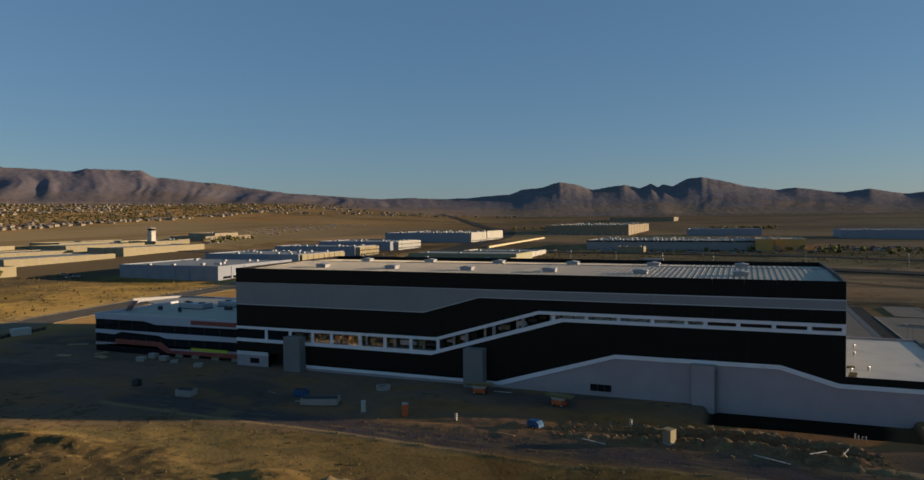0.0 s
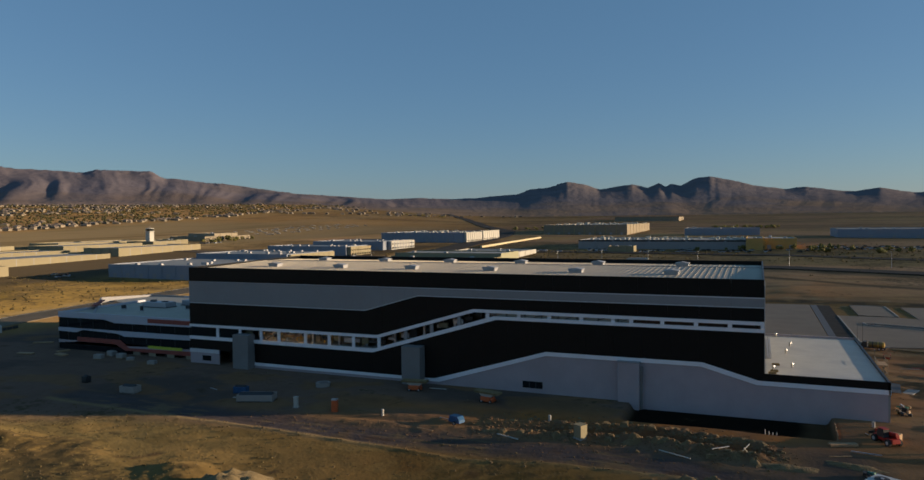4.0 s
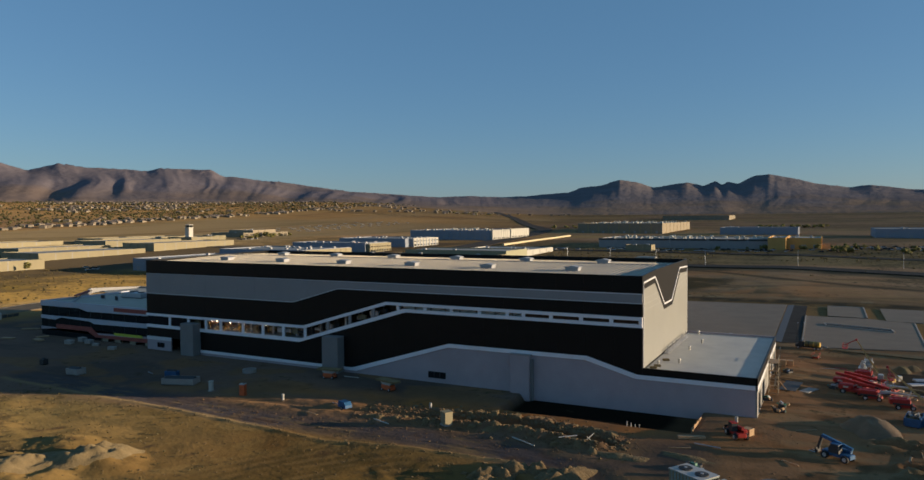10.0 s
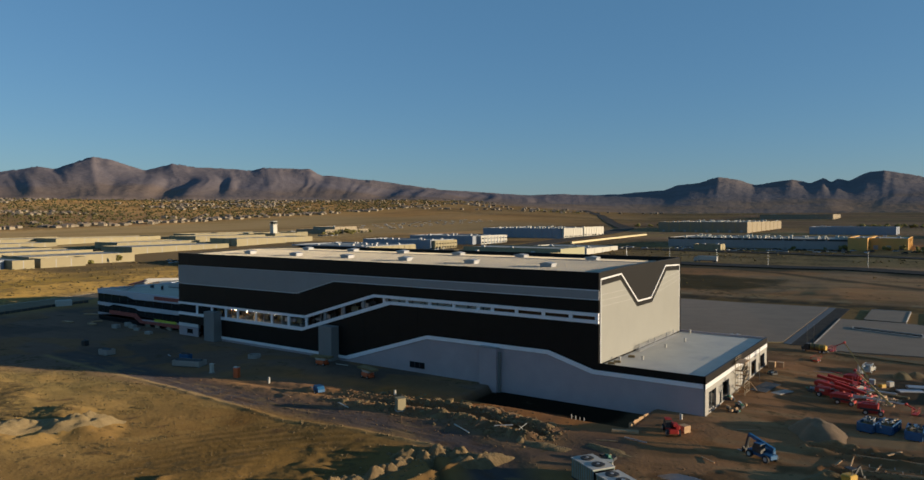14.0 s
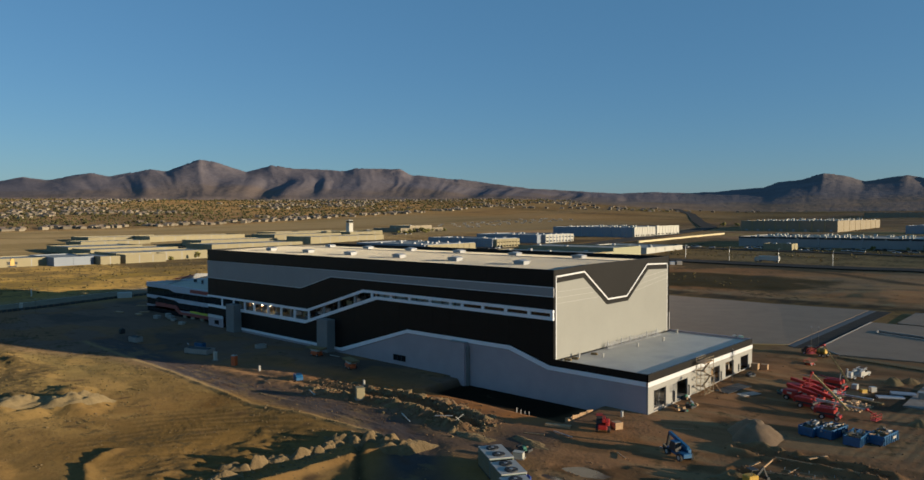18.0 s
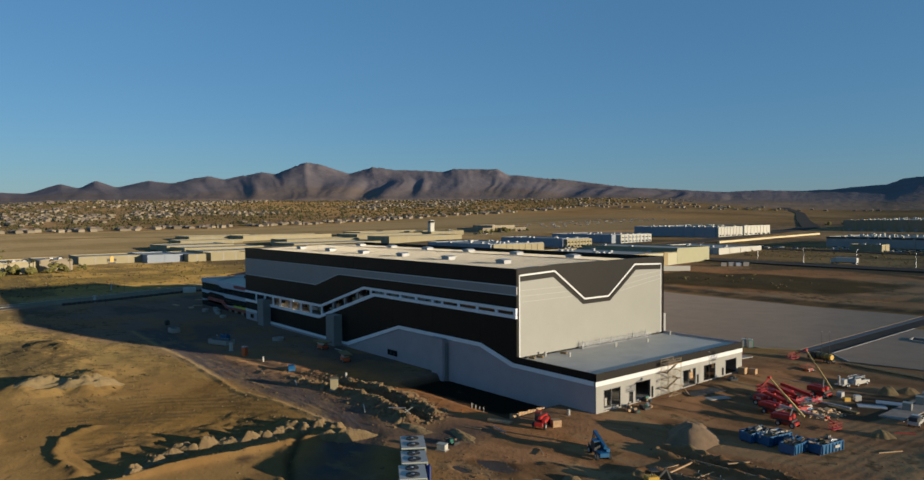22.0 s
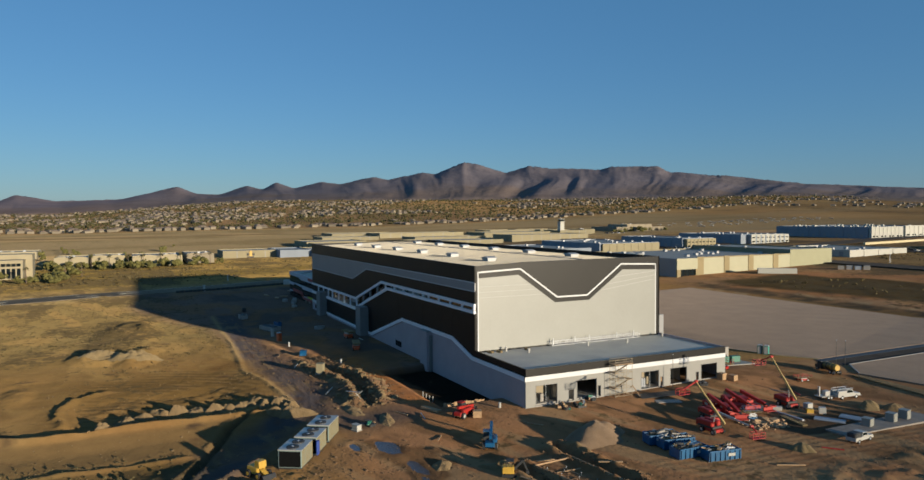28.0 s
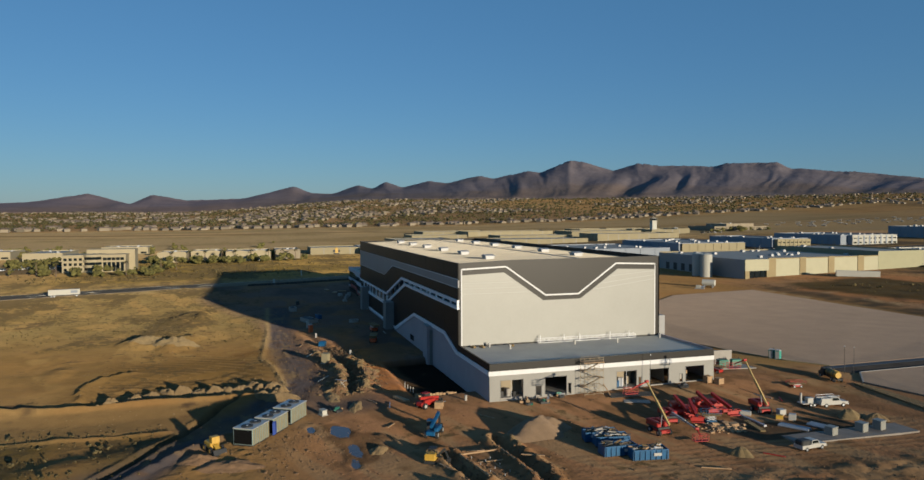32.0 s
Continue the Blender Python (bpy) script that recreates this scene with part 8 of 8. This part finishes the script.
for px, py, rz, L in ((74.4, 148.6, 62, 3.6), (67.4, 141.6, 80, 3.0), (73.6, 135.0, 20, 3.4)):
    pk_ = thing("plank", "timber plank lying beside the footing trench", "plank", (px, py, on_ground(px, py) + 0.08), rz, "planks")
    part("board", MB().box(-L / 2, L / 2, -0.16, 0.16, 0, 0.12), M_WOOD, pk_)
heap(66.4, 134.0, 3.4, 1.8, 0.9, 71, None, "small bank of spoil beside the footing", 40, lumps=0.4)
heap(82.6, 134.6, 4.2, 2.2, 1.2, 72, None, "small bank of spoil beside the footing", 60, lumps=0.4)
heap(66.0, 147.6, 5.0, 1.3, 0.7, 73, None, "small bank of spoil beside the footing", 15, lumps=0.4)
heap(61.0, 127.0, 3.0, 1.6, 0.7, 74, None, "small bank of spoil in the yard", -30, lumps=0.4)
# shallow puddles: level water in dips of the ground
M_MUDWATER = mat("muddy_water", (0.11, 0.078, 0.06), 0.12, vary=0.2, scale=2, spec=0.5)
for px, py, rx, ry in PUDDLES:
    pts = [((1 + 0.12 * math.sin(3 * a + px)) * rx * 0.95 * math.cos(a), (1 + 0.12 * math.sin(3 * a + px)) * ry * 0.95 * math.sin(a)) for a in (2 * math.pi * j / 28 for j in range(28))]
    pu = thing("puddle", "shallow puddle of muddy water on the soil", "puddle", (px, py, on_ground(px, py) + 0.13), 0, "puddles")
    part("water", MB().prism_z(pts, -0.02, 0.0), M_MUDWATER, pu)
# roof clutter of the wing
for px, py in ((24.6, 158.8), (28.2, 162.4), (27.6, 178.4), (28.8, 188.6), (26.0, 201.6)):
    rv = thing("roof_pipe_vent", "small white pipe vent on the wing's roof", "vent", (px, py, 7.3), 0, "wing roof vents")
    part("pipe", MB().cyl((0, 0, 0), (0, 0, 0.75), 0.22, n=10), M_CARWHITE, rv)
    part("cap", MB().cyl((0, 0, 0.75), (0, 0, 0.95), 0.36, 0.3, 10), M_CARWHITE, rv)
sg = thing("swing_stage", "long steel suspended work platform lying on the wing roof", "platform", (24.0, 183.4, 7.3), 90)
part("deck", MB().box(-12.6, 12.6, -0.4, 0.4, 0.1, 0.2), M_STEEL, sg)
for z in (0.6, 1.1):
    part("rail", MB().beam((-12.6, -0.4, z), (12.6, -0.4, z), 0.07), M_STEEL, sg)
    part("rail", MB().beam((-12.6, 0.4, z), (12.6, 0.4, z), 0.07), M_STEEL, sg)
for k in range(19):
    xx = -12.6 + k * 1.4
    for s in (-0.4, 0.4):
        part("stanchion", MB().beam((xx, s, 0.1), (xx, s, 1.1), 0.06), M_STEEL, sg)
for xx in (-12, -6, -2, 6, 11):
    part("hoist_mast", MB().box(xx - 0.07, xx + 0.07, -0.08, 0.08, 0.2, 1.8), M_STEEL, sg)
for px, py in ((24.4, 155.0), (24.8, 157.0), (25.2, 163.8)):
    c = thing("roof_bundle", "bundle of membrane scraps on the wing's roof", "bundle", (px, py, 7.3), 20, "roof bundles")
    part("wrapping", MB().cbox(-0.7, 0.7, -0.35, 0.35, 0, 0.45, 0.08), M_SAND, c)
# poles
for px, py, h in ((48.3, 234.7, 6.0), (49.8, 235.8, 6.0), (-202.2, 121.4, 5.2), (-251.2, 140.5, 7.0), (46.2, 186.5, 7.0)):
    p = thing("pole", "slim grey steel pole", "pole", base_at(px, py), 0, "poles")
    part("shaft", MB().cyl((0, 0, -0.3), (0, 0, h), 0.06, 0.04, 8), M_DARK, p)
    part("head", MB().box(-0.12, 0.12, -0.08, 0.08, h, h + 0.15), M_STEEL, p)


def lamp_post(x, y, rz):
    p = thing("street_lamp", "tall slim street lamp by the road", "street lamp", base_at(x, y), rz, "street lamps")
    part("post", MB().cyl((0, 0, 0), (0, 0, 9), 0.14, 0.08, 8), M_STEEL, p)
    part("arm", MB().beam((0, 0, 8.9), (1.8, 0, 9.2), 0.1), M_STEEL, p)
    part("lamp_head", MB().box(1.6, 2.4, -0.15, 0.15, 9.1, 9.28), M_STEEL, p)
    return p


lp = lamp_post(-240, 452, 0)
for px, py, rz in ((-160, 510, 90), (-114, 506, 90), (-80, 499, 90), (-48, 498, 90), (-15, 493, 90), (40, 490, 90), (95, 486, 90), (150, 482, 90), (-250, 330, 0), (-300, 520, 90)):
    copy_thing(lp, pose(*base_at(px, py), 0, 0, rz))


def semi(x, y, rz, label):
    t = thing("semi_trailer", label, "truck", base_at(x, y), rz, "trucks")
    part("box", MB().cbox(-7, 6, -1.25, 1.25, 1.2, 4.0, 0.05), M_CARWHITE, t)
    part("underframe", MB().box(-6.8, 5.8, -0.6, 0.6, 0.8, 1.2), M_DARK, t)
    for sx in (-6, -4.8, 5.0, 7.6):
        for s in (-1.05, 1.05):
            wheel(t, sx, s, 0.5, 0.5, 0.35)
    part("cab", MB().prism_y([(6.3, 0.7), (8.6, 0.7), (8.6, 1.9), (8.0, 3.2), (6.3, 3.6)], -1.2, 1.2), M_CARWHITE, t)
    return t


sm = semi(-55, 500, 176, "white semi-trailer truck on the north road")
bx = thing("box_trailer", "white box trailer parked on the road shoulder", "trailer", base_at(-189, 25), 102, "trucks")
part("box", MB().cbox(-6.4, 6.4, -1.25, 1.25, 1.1, 3.5, 0.05), M_OFFWHITE, bx)
part("underframe", MB().box(-6.2, 6.2, -0.6, 0.6, 0.75, 1.1), M_DARK, bx)
part("side_mark", MB().box(2.6, 5.4, -1.275, -1.255, 1.8, 3.0), M_BLUEWALL, bx)
for sx in (-5.2, -4.0, 5.0):
    for q in (-1.05, 1.05):
        wheel(bx, sx, q, 0.5, 0.5, 0.35)


# ---- cars and light aircraft far off ----
def car(m, label):
    t = thing("car", label, "car", (0, 0, 0), 0, "parked cars")
    part("body", MB().prism_y([(-2.2, 0.3), (2.2, 0.3), (2.2, 0.8), (1.2, 0.95), (-2.1, 1.0)], -0.9, 0.9), m, t)
    part("cabin", MB().prism_y([(-1.8, 0.95), (1.1, 0.92), (0.5, 1.5), (-1.4, 1.5)], -0.8, 0.8), M_GLASS, t)
    for sx in (-1.35, 1.35):
        for q in (-0.92, 0.68):
            part("wheel", MB().cyl((sx, q, 0.32), (sx, q + 0.24, 0.32), 0.32, n=10), M_RUBBER, t)
    return t


cars = [car(M_CARWHITE, "white car parked in a lot"), car(M_DARK, "dark car parked in a lot"), car(M_STEEL, "silver car parked in a lot")]
used = set()
rgc = random.Random(8)
lots = [(-395, -350, -55, -20, 34), (-300, -293, 500, 525, 6), (-480, -470, 215, 228, 5), (60, 110, 640, 660, 16), (-125, 60, 612, 640, 60), (50, 150, 640, 690, 40), (-190, -130, 600, 640, 16), (-600, -585, 655, 700, 8), (-430, -400, 330, 345, 6)]
for x0, x1, y0, y1, n in lots:
    for i in range(n):
        px, py = rgc.uniform(x0, x1), rgc.uniform(y0, y1)
        c = rgc.choice(cars)
        m = pose(*base_at(px, py), 0, 0, rgc.choice((0, 90, 180)) + 5)
        if c.name not in used:
            used.add(c.name)
            c.matrix_basis = m
        else:
            copy_thing(c, m)


def plane():
    t = thing("light_aircraft", "small white light aircraft parked on the apron", "aircraft", (0, 0, 0), 0, "parked aircraft")
    part("fuselage", MB().cyl((-4, 0, 1.5), (3.2, 0, 1.3), 0.35, 0.75, 10), M_CARWHITE, t)
    part("wing", MB().prism_z([(0.2, -6), (1.5, -6), (1.8, 6), (0.2, 6)], 2.0, 2.2), M_CARWHITE, t)
    part("tailplane", MB().box(-4.1, -3.1, -2, 2, 1.6, 1.72), M_CARWHITE, t)
    part("fin", MB().prism_y([(-4.2, 1.6), (-3.0, 1.6), (-3.7, 3.2), (-4.3, 3.2)], -0.08, 0.08), M_CARWHITE, t)
    part("undercarriage", MB().cyl((0.5, -1.1, 0.3), (0.5, 1.1, 0.3), 0.3, n=8).box(0.4, 0.6, -1, 1, 0.3, 1.2), M_DARK, t)
    return t


pl = plane()
pl.matrix_basis = pose(*base_at(-735, 960), 0, 0, 30)
for i in range(46):
    row, k = divmod(i, 12)
    copy_thing(pl, pose(*base_at(-735 - row * 34 - 4 * k + rgc.uniform(-6, 6), 960 + k * 36 + rgc.uniform(-8, 8)), 0, 0, rgc.choice((20, 35, 200))))
for px, py in ((-520, 178), (-545, 232), (-560, 250), (-470, 40)):
    copy_thing(pl, pose(*base_at(px, py), 0, 0, rgc.uniform(0, 180)))

# ---- by the cream factory and the north road ----
ct = thing("storage_container", "long low white container beside the cream factory", "container", base_at(-114, 408), 52)
part("box", MB().cbox(-10, 10, -1.4, 1.4, 0.1, 3.0, 0.05), M_OFFWHITE, ct)
part("door", MB().box(10.0, 10.05, -1.2, 1.2, 0.3, 2.8), M_GREY, ct)
tk = thing("water_tank", "white horizontal tank on a frame near the factory", "tank", base_at(-125, 326), 40)
part("shell", MB().cyl((-3, 0, 2.4), (3, 0, 2.4), 1.6, n=18), M_OFFWHITE, tk)
for q in (-2, 2):
    part("saddle", MB().box(q - 0.2, q + 0.2, -1.3, 1.3, 0, 1.5), M_STEEL, tk)
pk = thing("pump_skid", "pale pump skid beside the tank", "pump", base_at(-121, 318), 40)
part("frame", MB().box(-2.2, 2.2, -0.9, 0.9, 0, 0.4), M_STEEL, pk)
part("housing", MB().cbox(-1.8, 0.4, -0.8, 0.8, 0.4, 1.8, 0.1), M_OFFWHITE, pk)
part("motor", MB().cyl((0.5, 0, 1.0), (1.9, 0, 1.0), 0.5, n=12), M_STEEL, pk)
for i in range(4):
    bd = thing("material_bundle", "grey wrapped bundle of building material beside the road", "bundle", base_at(-106 + i * 3.6, 450 + i * 2.2), 35 + 4 * (i % 3), "material bundles")
    part("wrap", MB().cbox(-1.6, 1.6, -1.1, 1.1, 0.2, 2.2 + 0.3 * (i % 2), 0.1), (M_CEMENT, M_GREY, M_STEEL)[i % 3], bd)
    part("pallet", MB().box(-1.6, 1.6, -1.1, 1.1, 0, 0.2), M_WOOD, bd)


def palm(h):
    t = thing("palm_tree", "tall slim palm with drooping fronds beside the offices", "palm", (0, 0, 0), 0, "palms")
    part("trunk", MB().cyl((0, 0, 0), (0.2, 0.1, h), 0.28, 0.2, 7), M_BARK, t)
    rp = random.Random(4)
    cr = MB()
    for k in range(16):
        a, d = k * 0.393 + rp.uniform(-0.15, 0.15), rp.uniform(-0.5, 0.9)
        c, q = math.cos(a), math.sin(a)
        p0, p1, p2 = (0.2, 0.1, h), (0.2 + 1.1 * c, 0.1 + 1.1 * q, h + d), (0.2 + 2.1 * c, 0.1 + 2.1 * q, h + d - 1.1)
        w = 0.28
        cr.add([(p0[0] + q * w * 0.4, p0[1] - c * w * 0.4, p0[2]), (p0[0] - q * w * 0.4, p0[1] + c * w * 0.4, p0[2]), (p1[0] + q * w, p1[1] - c * w, p1[2]), (p1[0] - q * w, p1[1] + c * w, p1[2]), p2, (p1[0], p1[1], p1[2] + 0.12)],
               [(0, 2, 5), (0, 5, 1), (1, 5, 3), (2, 4, 5), (5, 4, 3)])
    part("crown", cr, M_LEAF, t)
    return t


pt = palm(8.5)
pt.matrix_basis = pose(*base_at(-404, 96), 0, 0, 0)
rpp = random.Random(77)
for px, py in ((-403, 74), (-405, 108), (-402, 121), (-404, 132), (-406, 62), (-403, 50), (-400, 142), (-300, 34), (-306, -6), (-318, 52), (-330, 60), (-312, -18), (-402, 86)):
    copy_thing(pt, pose(*base_at(px, py), 0, 0, rpp.uniform(0, 360)))


# ---- spoil lumps and loose lengths along the trench ----
rgt = random.Random(5)
for i in range(34):
    u = 0.34 + 0.66 * rgt.random()
    q = u * (len(TRENCH) - 1)
    j = min(len(TRENCH) - 2, int(q))
    fx = TRENCH[j][0] + (TRENCH[j + 1][0] - TRENCH[j][0]) * (q - j)
    fy = TRENCH[j][1] + (TRENCH[j + 1][1] - TRENCH[j][1]) * (q - j)
    off = rgt.choice((-1, 1)) * rgt.uniform(2.4, 5.2)
    heap(fx + rgt.uniform(-2, 2), fy + off, rgt.uniform(1.0, 2.1), rgt.uniform(0.8, 1.6), rgt.uniform(0.3, 0.6), 200 + i, M_DIRT if i % 3 else M_SPOIL, "clump of lumpy spoil beside the trench", rgt.uniform(0, 180), lumps=0.6, flat=0.6, raw=True)
for px, py, rz, L, m, lab in ((-20, 122.6, -22, 5.0, M_OFFWHITE, "white plastic pipe lying on the rutted track"), (9, 123.4, -28, 6.0, M_OFFWHITE, "white plastic pipe lying by the trench"), (16, 126.6, 40, 3.4, M_STEEL, "steel tube leaning over the spoil"), (28, 124.0, 5, 3.0, M_WOOD, "timber length beside the trench end"), (-36, 121.5, -15, 4.0, M_WOOD, "timber length on the track edge"), (34, 130.6, 20, 3.6, M_WOOD, "timber length by the pit"), (38, 133.4, -12, 4.4, M_STEEL, "steel tube by the telehandler"), (-84, 127.4, 10, 4.6, M_OFFWHITE, "pale board lying in the shade"), (-45.5, 147.8, 0, 4.2, M_OFFWHITE, "white length lying at the wall base"), (-96, 131.6, -20, 3.0, M_STEEL, "steel tube lying in the shade"),
                            (52.5, 148.6, 30, 3.8, M_WOOD, "timber length near the sand heap"), (50.6, 131.2, -35, 3.0, M_WOOD, "timber length on the tracked yard"), (86.4, 172.6, 60, 4.2, M_WOOD, "timber length by the yard bank"), (84.4, 184.6, 35, 3.2, M_RED, "red steel length on the yard bank"), (56.4, 205.8, 12, 4.4, M_CEMENT, "pale board dropped near the lifts"), (58.8, 208.2, -30, 3.0, M_RED, "red barrier rail lying on the soil")):
    ln_ = thing("loose_length", lab, "debris", (px, py, on_ground(px, py)), rz, "loose lengths")
    part("bar", MB().beam((-L / 2, 0, 0.14), (L / 2, 0, 0.2), 0.2, 0.14), m, ln_)

# black silt fence between the site and the road, with marker posts
sf_ = thing("silt_fence", "low black fabric silt fence on stakes along the road", "fence", (-213, 118, on_ground(-213, 118)))
FENCE = [(-210, 106), (-212.5, 118), (-216, 132), (-220.5, 146), (-226, 162), (-228, 176)]
for (ax, ay), (bx, by) in zip(FENCE, FENCE[1:]):
    n = 6
    for k in range(n):
        p = (ax + (bx - ax) * k / n, ay + (by - ay) * k / n)
        q = (ax + (bx - ax) * (k + 1) / n, ay + (by - ay) * (k + 1) / n)
        zp, zq = on_ground(*p), on_ground(*q)
        part("fabric", MB(sf_.location[:]).beam((*p, zp + 0.45), (*q, zq + 0.45), 0.05, 1.1 + 0.15 * (k % 2)), M_DARK, sf_)
        part("stake", MB(sf_.location[:]).beam((*p, zp - 0.2), (*p, zp + 1.25), 0.09), M_WOOD, sf_)
for px, py, h, w in ((-213.4, 119.4, 3.0, 1.0), (-263, 137, 3.4, 0.5)):
    uc = thing("utility_cabinet", "tall pale utility cabinet on the road verge", "cabinet", (px, py, on_ground(px, py)), 10, "utility cabinets")
    part("plinth", MB().box(-w / 2 - 0.1, w / 2 + 0.1, -w / 2 - 0.1, w / 2 + 0.1, -0.2, 0.2), M_CEMENT, uc)
    part("body", MB().cbox(-w / 2, w / 2, -w / 2, w / 2, 0.2, h, 0.05), M_OFFWHITE, uc)
wt_ = thing("covered_stack", "pale wrapped stack of material at the roadside", "bundle", (-224.6, 164, on_ground(-224.6, 164)), 74)
part("wrap", MB().cbox(-3.0, 3.0, -1.3, 1.3, 0.15, 2.6, 0.25), M_OFFWHITE, wt_)
part("pallet", MB().box(-3.0, 3.0, -1.3, 1.3, 0, 0.15), M_WOOD, wt_)

# precast manhole ring and pale blocks in the shade before the hall and the annex
mr = thing("manhole_ring", "wide grey precast concrete ring standing on the soil", "concrete ring", (-72.6, 142.0, on_ground(-72.6, 142.0)))
N = 20
lip = [(q * math.cos(2 * math.pi * k / N), q * math.sin(2 * math.pi * k / N), z) for q, z in ((1.35, -0.1), (1.7, -0.1), (1.7, 0.85), (1.35, 0.85)) for k in range(N)]
ring = MB().add(lip, [(j * N + k, j * N + (k + 1) % N, (j + 1) % 4 * N + (k + 1) % N, (j + 1) % 4 * N + k) for j in range(4) for k in range(N)])
part("ring", ring, M_CEMENT, mr)
part("shaft_cover", MB().cyl((0, 0, 0.0), (0, 0, 0.12), 1.34, n=20), M_DARK, mr)
for px, py, w, d, h, rz in ((-151.8, 146.9, 2.6, 1.6, 1.3, 10), (-151.5, 151.0, 2.8, 1.6, 1.4, -8), (-146.2, 149.6, 2.4, 1.6, 1.3, 5), (-141.0, 148.2, 2.0, 1.2, 0.9, 24), (-131.0, 146.4, 2.4, 1.4, 1.0, 12)):
    bk_ = thing("wrapped_pallet", "pale wrapped pallet of building material before the annex", "pallet", (px, py, on_ground(px, py)), rz, "wrapped pallets")
    part("wrap", MB().cbox(-w / 2, w / 2, -d / 2, d / 2, 0.14, h, 0.08), M_CEMENT, bk_)
    part("skid", MB().box(-w / 2, w / 2, -d / 2, -d / 2 + 0.15, 0, 0.14), M_WOOD, bk_)
    part("skid", MB().box(-w / 2, w / 2, d / 2 - 0.15, d / 2, 0, 0.14), M_WOOD, bk_)
for px, py, rz, L, n in ((-177, 143.5, 8, 5.0, 4), (-163, 146.0, -12, 4.6, 5), (-190, 158.0, 30, 6.0, 3), (-168.5, 150.2, 70, 3.6, 4)):
    stack("timber_stack", "low stack of boards lying in the shade of the annex", "timber", px, py, rz, n, (L, 0.35, 0.35), M_WOOD, group="timber stacks")


# ---- cream factory: panels between broad tan piers, a taller north part, glazed entrance ----
M_PANEL = mat("pale_cream_panel", (0.395, 0.37, 0.25), 0.8, vary=0.05, scale=4)
M_PANEL_OLIVE = mat("olive_cream_panel", (0.315, 0.30, 0.185), 0.8, vary=0.05, scale=4)
FX0, FX1, FG = -218.0, -137.0, gz(-150, 400)
cf = thing("cream_factory", "long cream tilt-up factory with tan piers and glazed corner entrance", "building", (-177, 420, FG), group="distant buildings")


def fp(name, x0, x1, y0, y1, z0, z1, m, label=""):
    return part(name, MB((-177, 420, FG)).box(x0, x1, y0, y1, z0, z1), m, cf, label)


# south wall is grey, not cream: its shade is put into the colour
fp("south_wall", FX0, FX1 - 0.5, 357.0, 357.5, 0.5, 12.6, M_GREY)
fp("north_wall", FX0, FX1 - 0.5, 483.5, 484.0, 0.5, 15.4, M_CREAM)
fp("west_wall", FX0, FX0 + 0.5, 357.5, 483.5, 0.5, 13.1, M_CREAM)
fp("roof", FX0 + 0.5, FX1 - 0.5, 357.5, 446.6, 12.0, 12.3, M_FARROOF)
fp("roof", FX0 + 0.5, FX1 - 0.5, 446.9, 483.5, 14.4, 14.7, M_FARROOF)
fp("step_wall", FX0 + 0.5, FX1 - 0.5, 446.6, 446.9, 12.3, 15.4, M_CREAM)
for a, b in ((376.7, 392.4), (396.4, 411.5), (415.6, 431.9), (436.2, 446.6)):
    fp("wall_panel", FX1 - 0.5, FX1 - 0.1, a, b, 0.5, 12.6, M_PANEL)
    fp("parapet", FX1 - 0.5, FX1 - 0.05, a, b, 12.6, 13.1, M_TANBAND)
fp("wall_panel", FX1 - 0.5, FX1, 446.6, 484, 0.5, 15.4, M_PANEL_OLIVE)
for a, b in ((372.0, 376.7), (392.4, 396.4), (411.5, 415.6), (431.9, 436.2)):
    fp("pier", FX1 - 0.5, FX1 + 0.25, a, b, 0.5, 13.3, M_TANBAND)
fp("entrance_block", FX1 - 0.5, FX1 + 0.4, 357.0, 372.0, 6.6, 12.7, M_PANEL)
fp("entrance_pier", FX1 - 0.5, FX1 + 0.5, 357.0, 359.6, 0.5, 6.6, M_TANBAND)
fp("entrance_pier", FX1 - 0.5, FX1 + 0.5, 370.6, 372.0, 0.5, 6.6, M_TANBAND)
for a, b in ((359.8, 363.2), (363.5, 366.9), (367.2, 370.4)):
    fp("entrance_glass", FX1 - 0.4, FX1 - 0.3, a, b, 0.5, 6.6, M_GLASS)
for x in (-210, -202, -194, -186, -178):
    fp("dock_door", x, x + 3.6, 356.9, 356.98, 3.0, 7.2, M_DARK)
rgf = random.Random(7)
for k in range(18):
    x, y = rgf.uniform(FX0 + 4, FX1 - 5), rgf.uniform(360, 480)
    zr = 12.3 if y < 446 else 14.7
    part("roof_unit", MB((-177, 420, FG)).cbox(x - 1.3, x + 1.3, y - 1, y + 1, zr, zr + rgf.uniform(0.8, 1.5), 0.1), M_ROOFMETAL, cf)
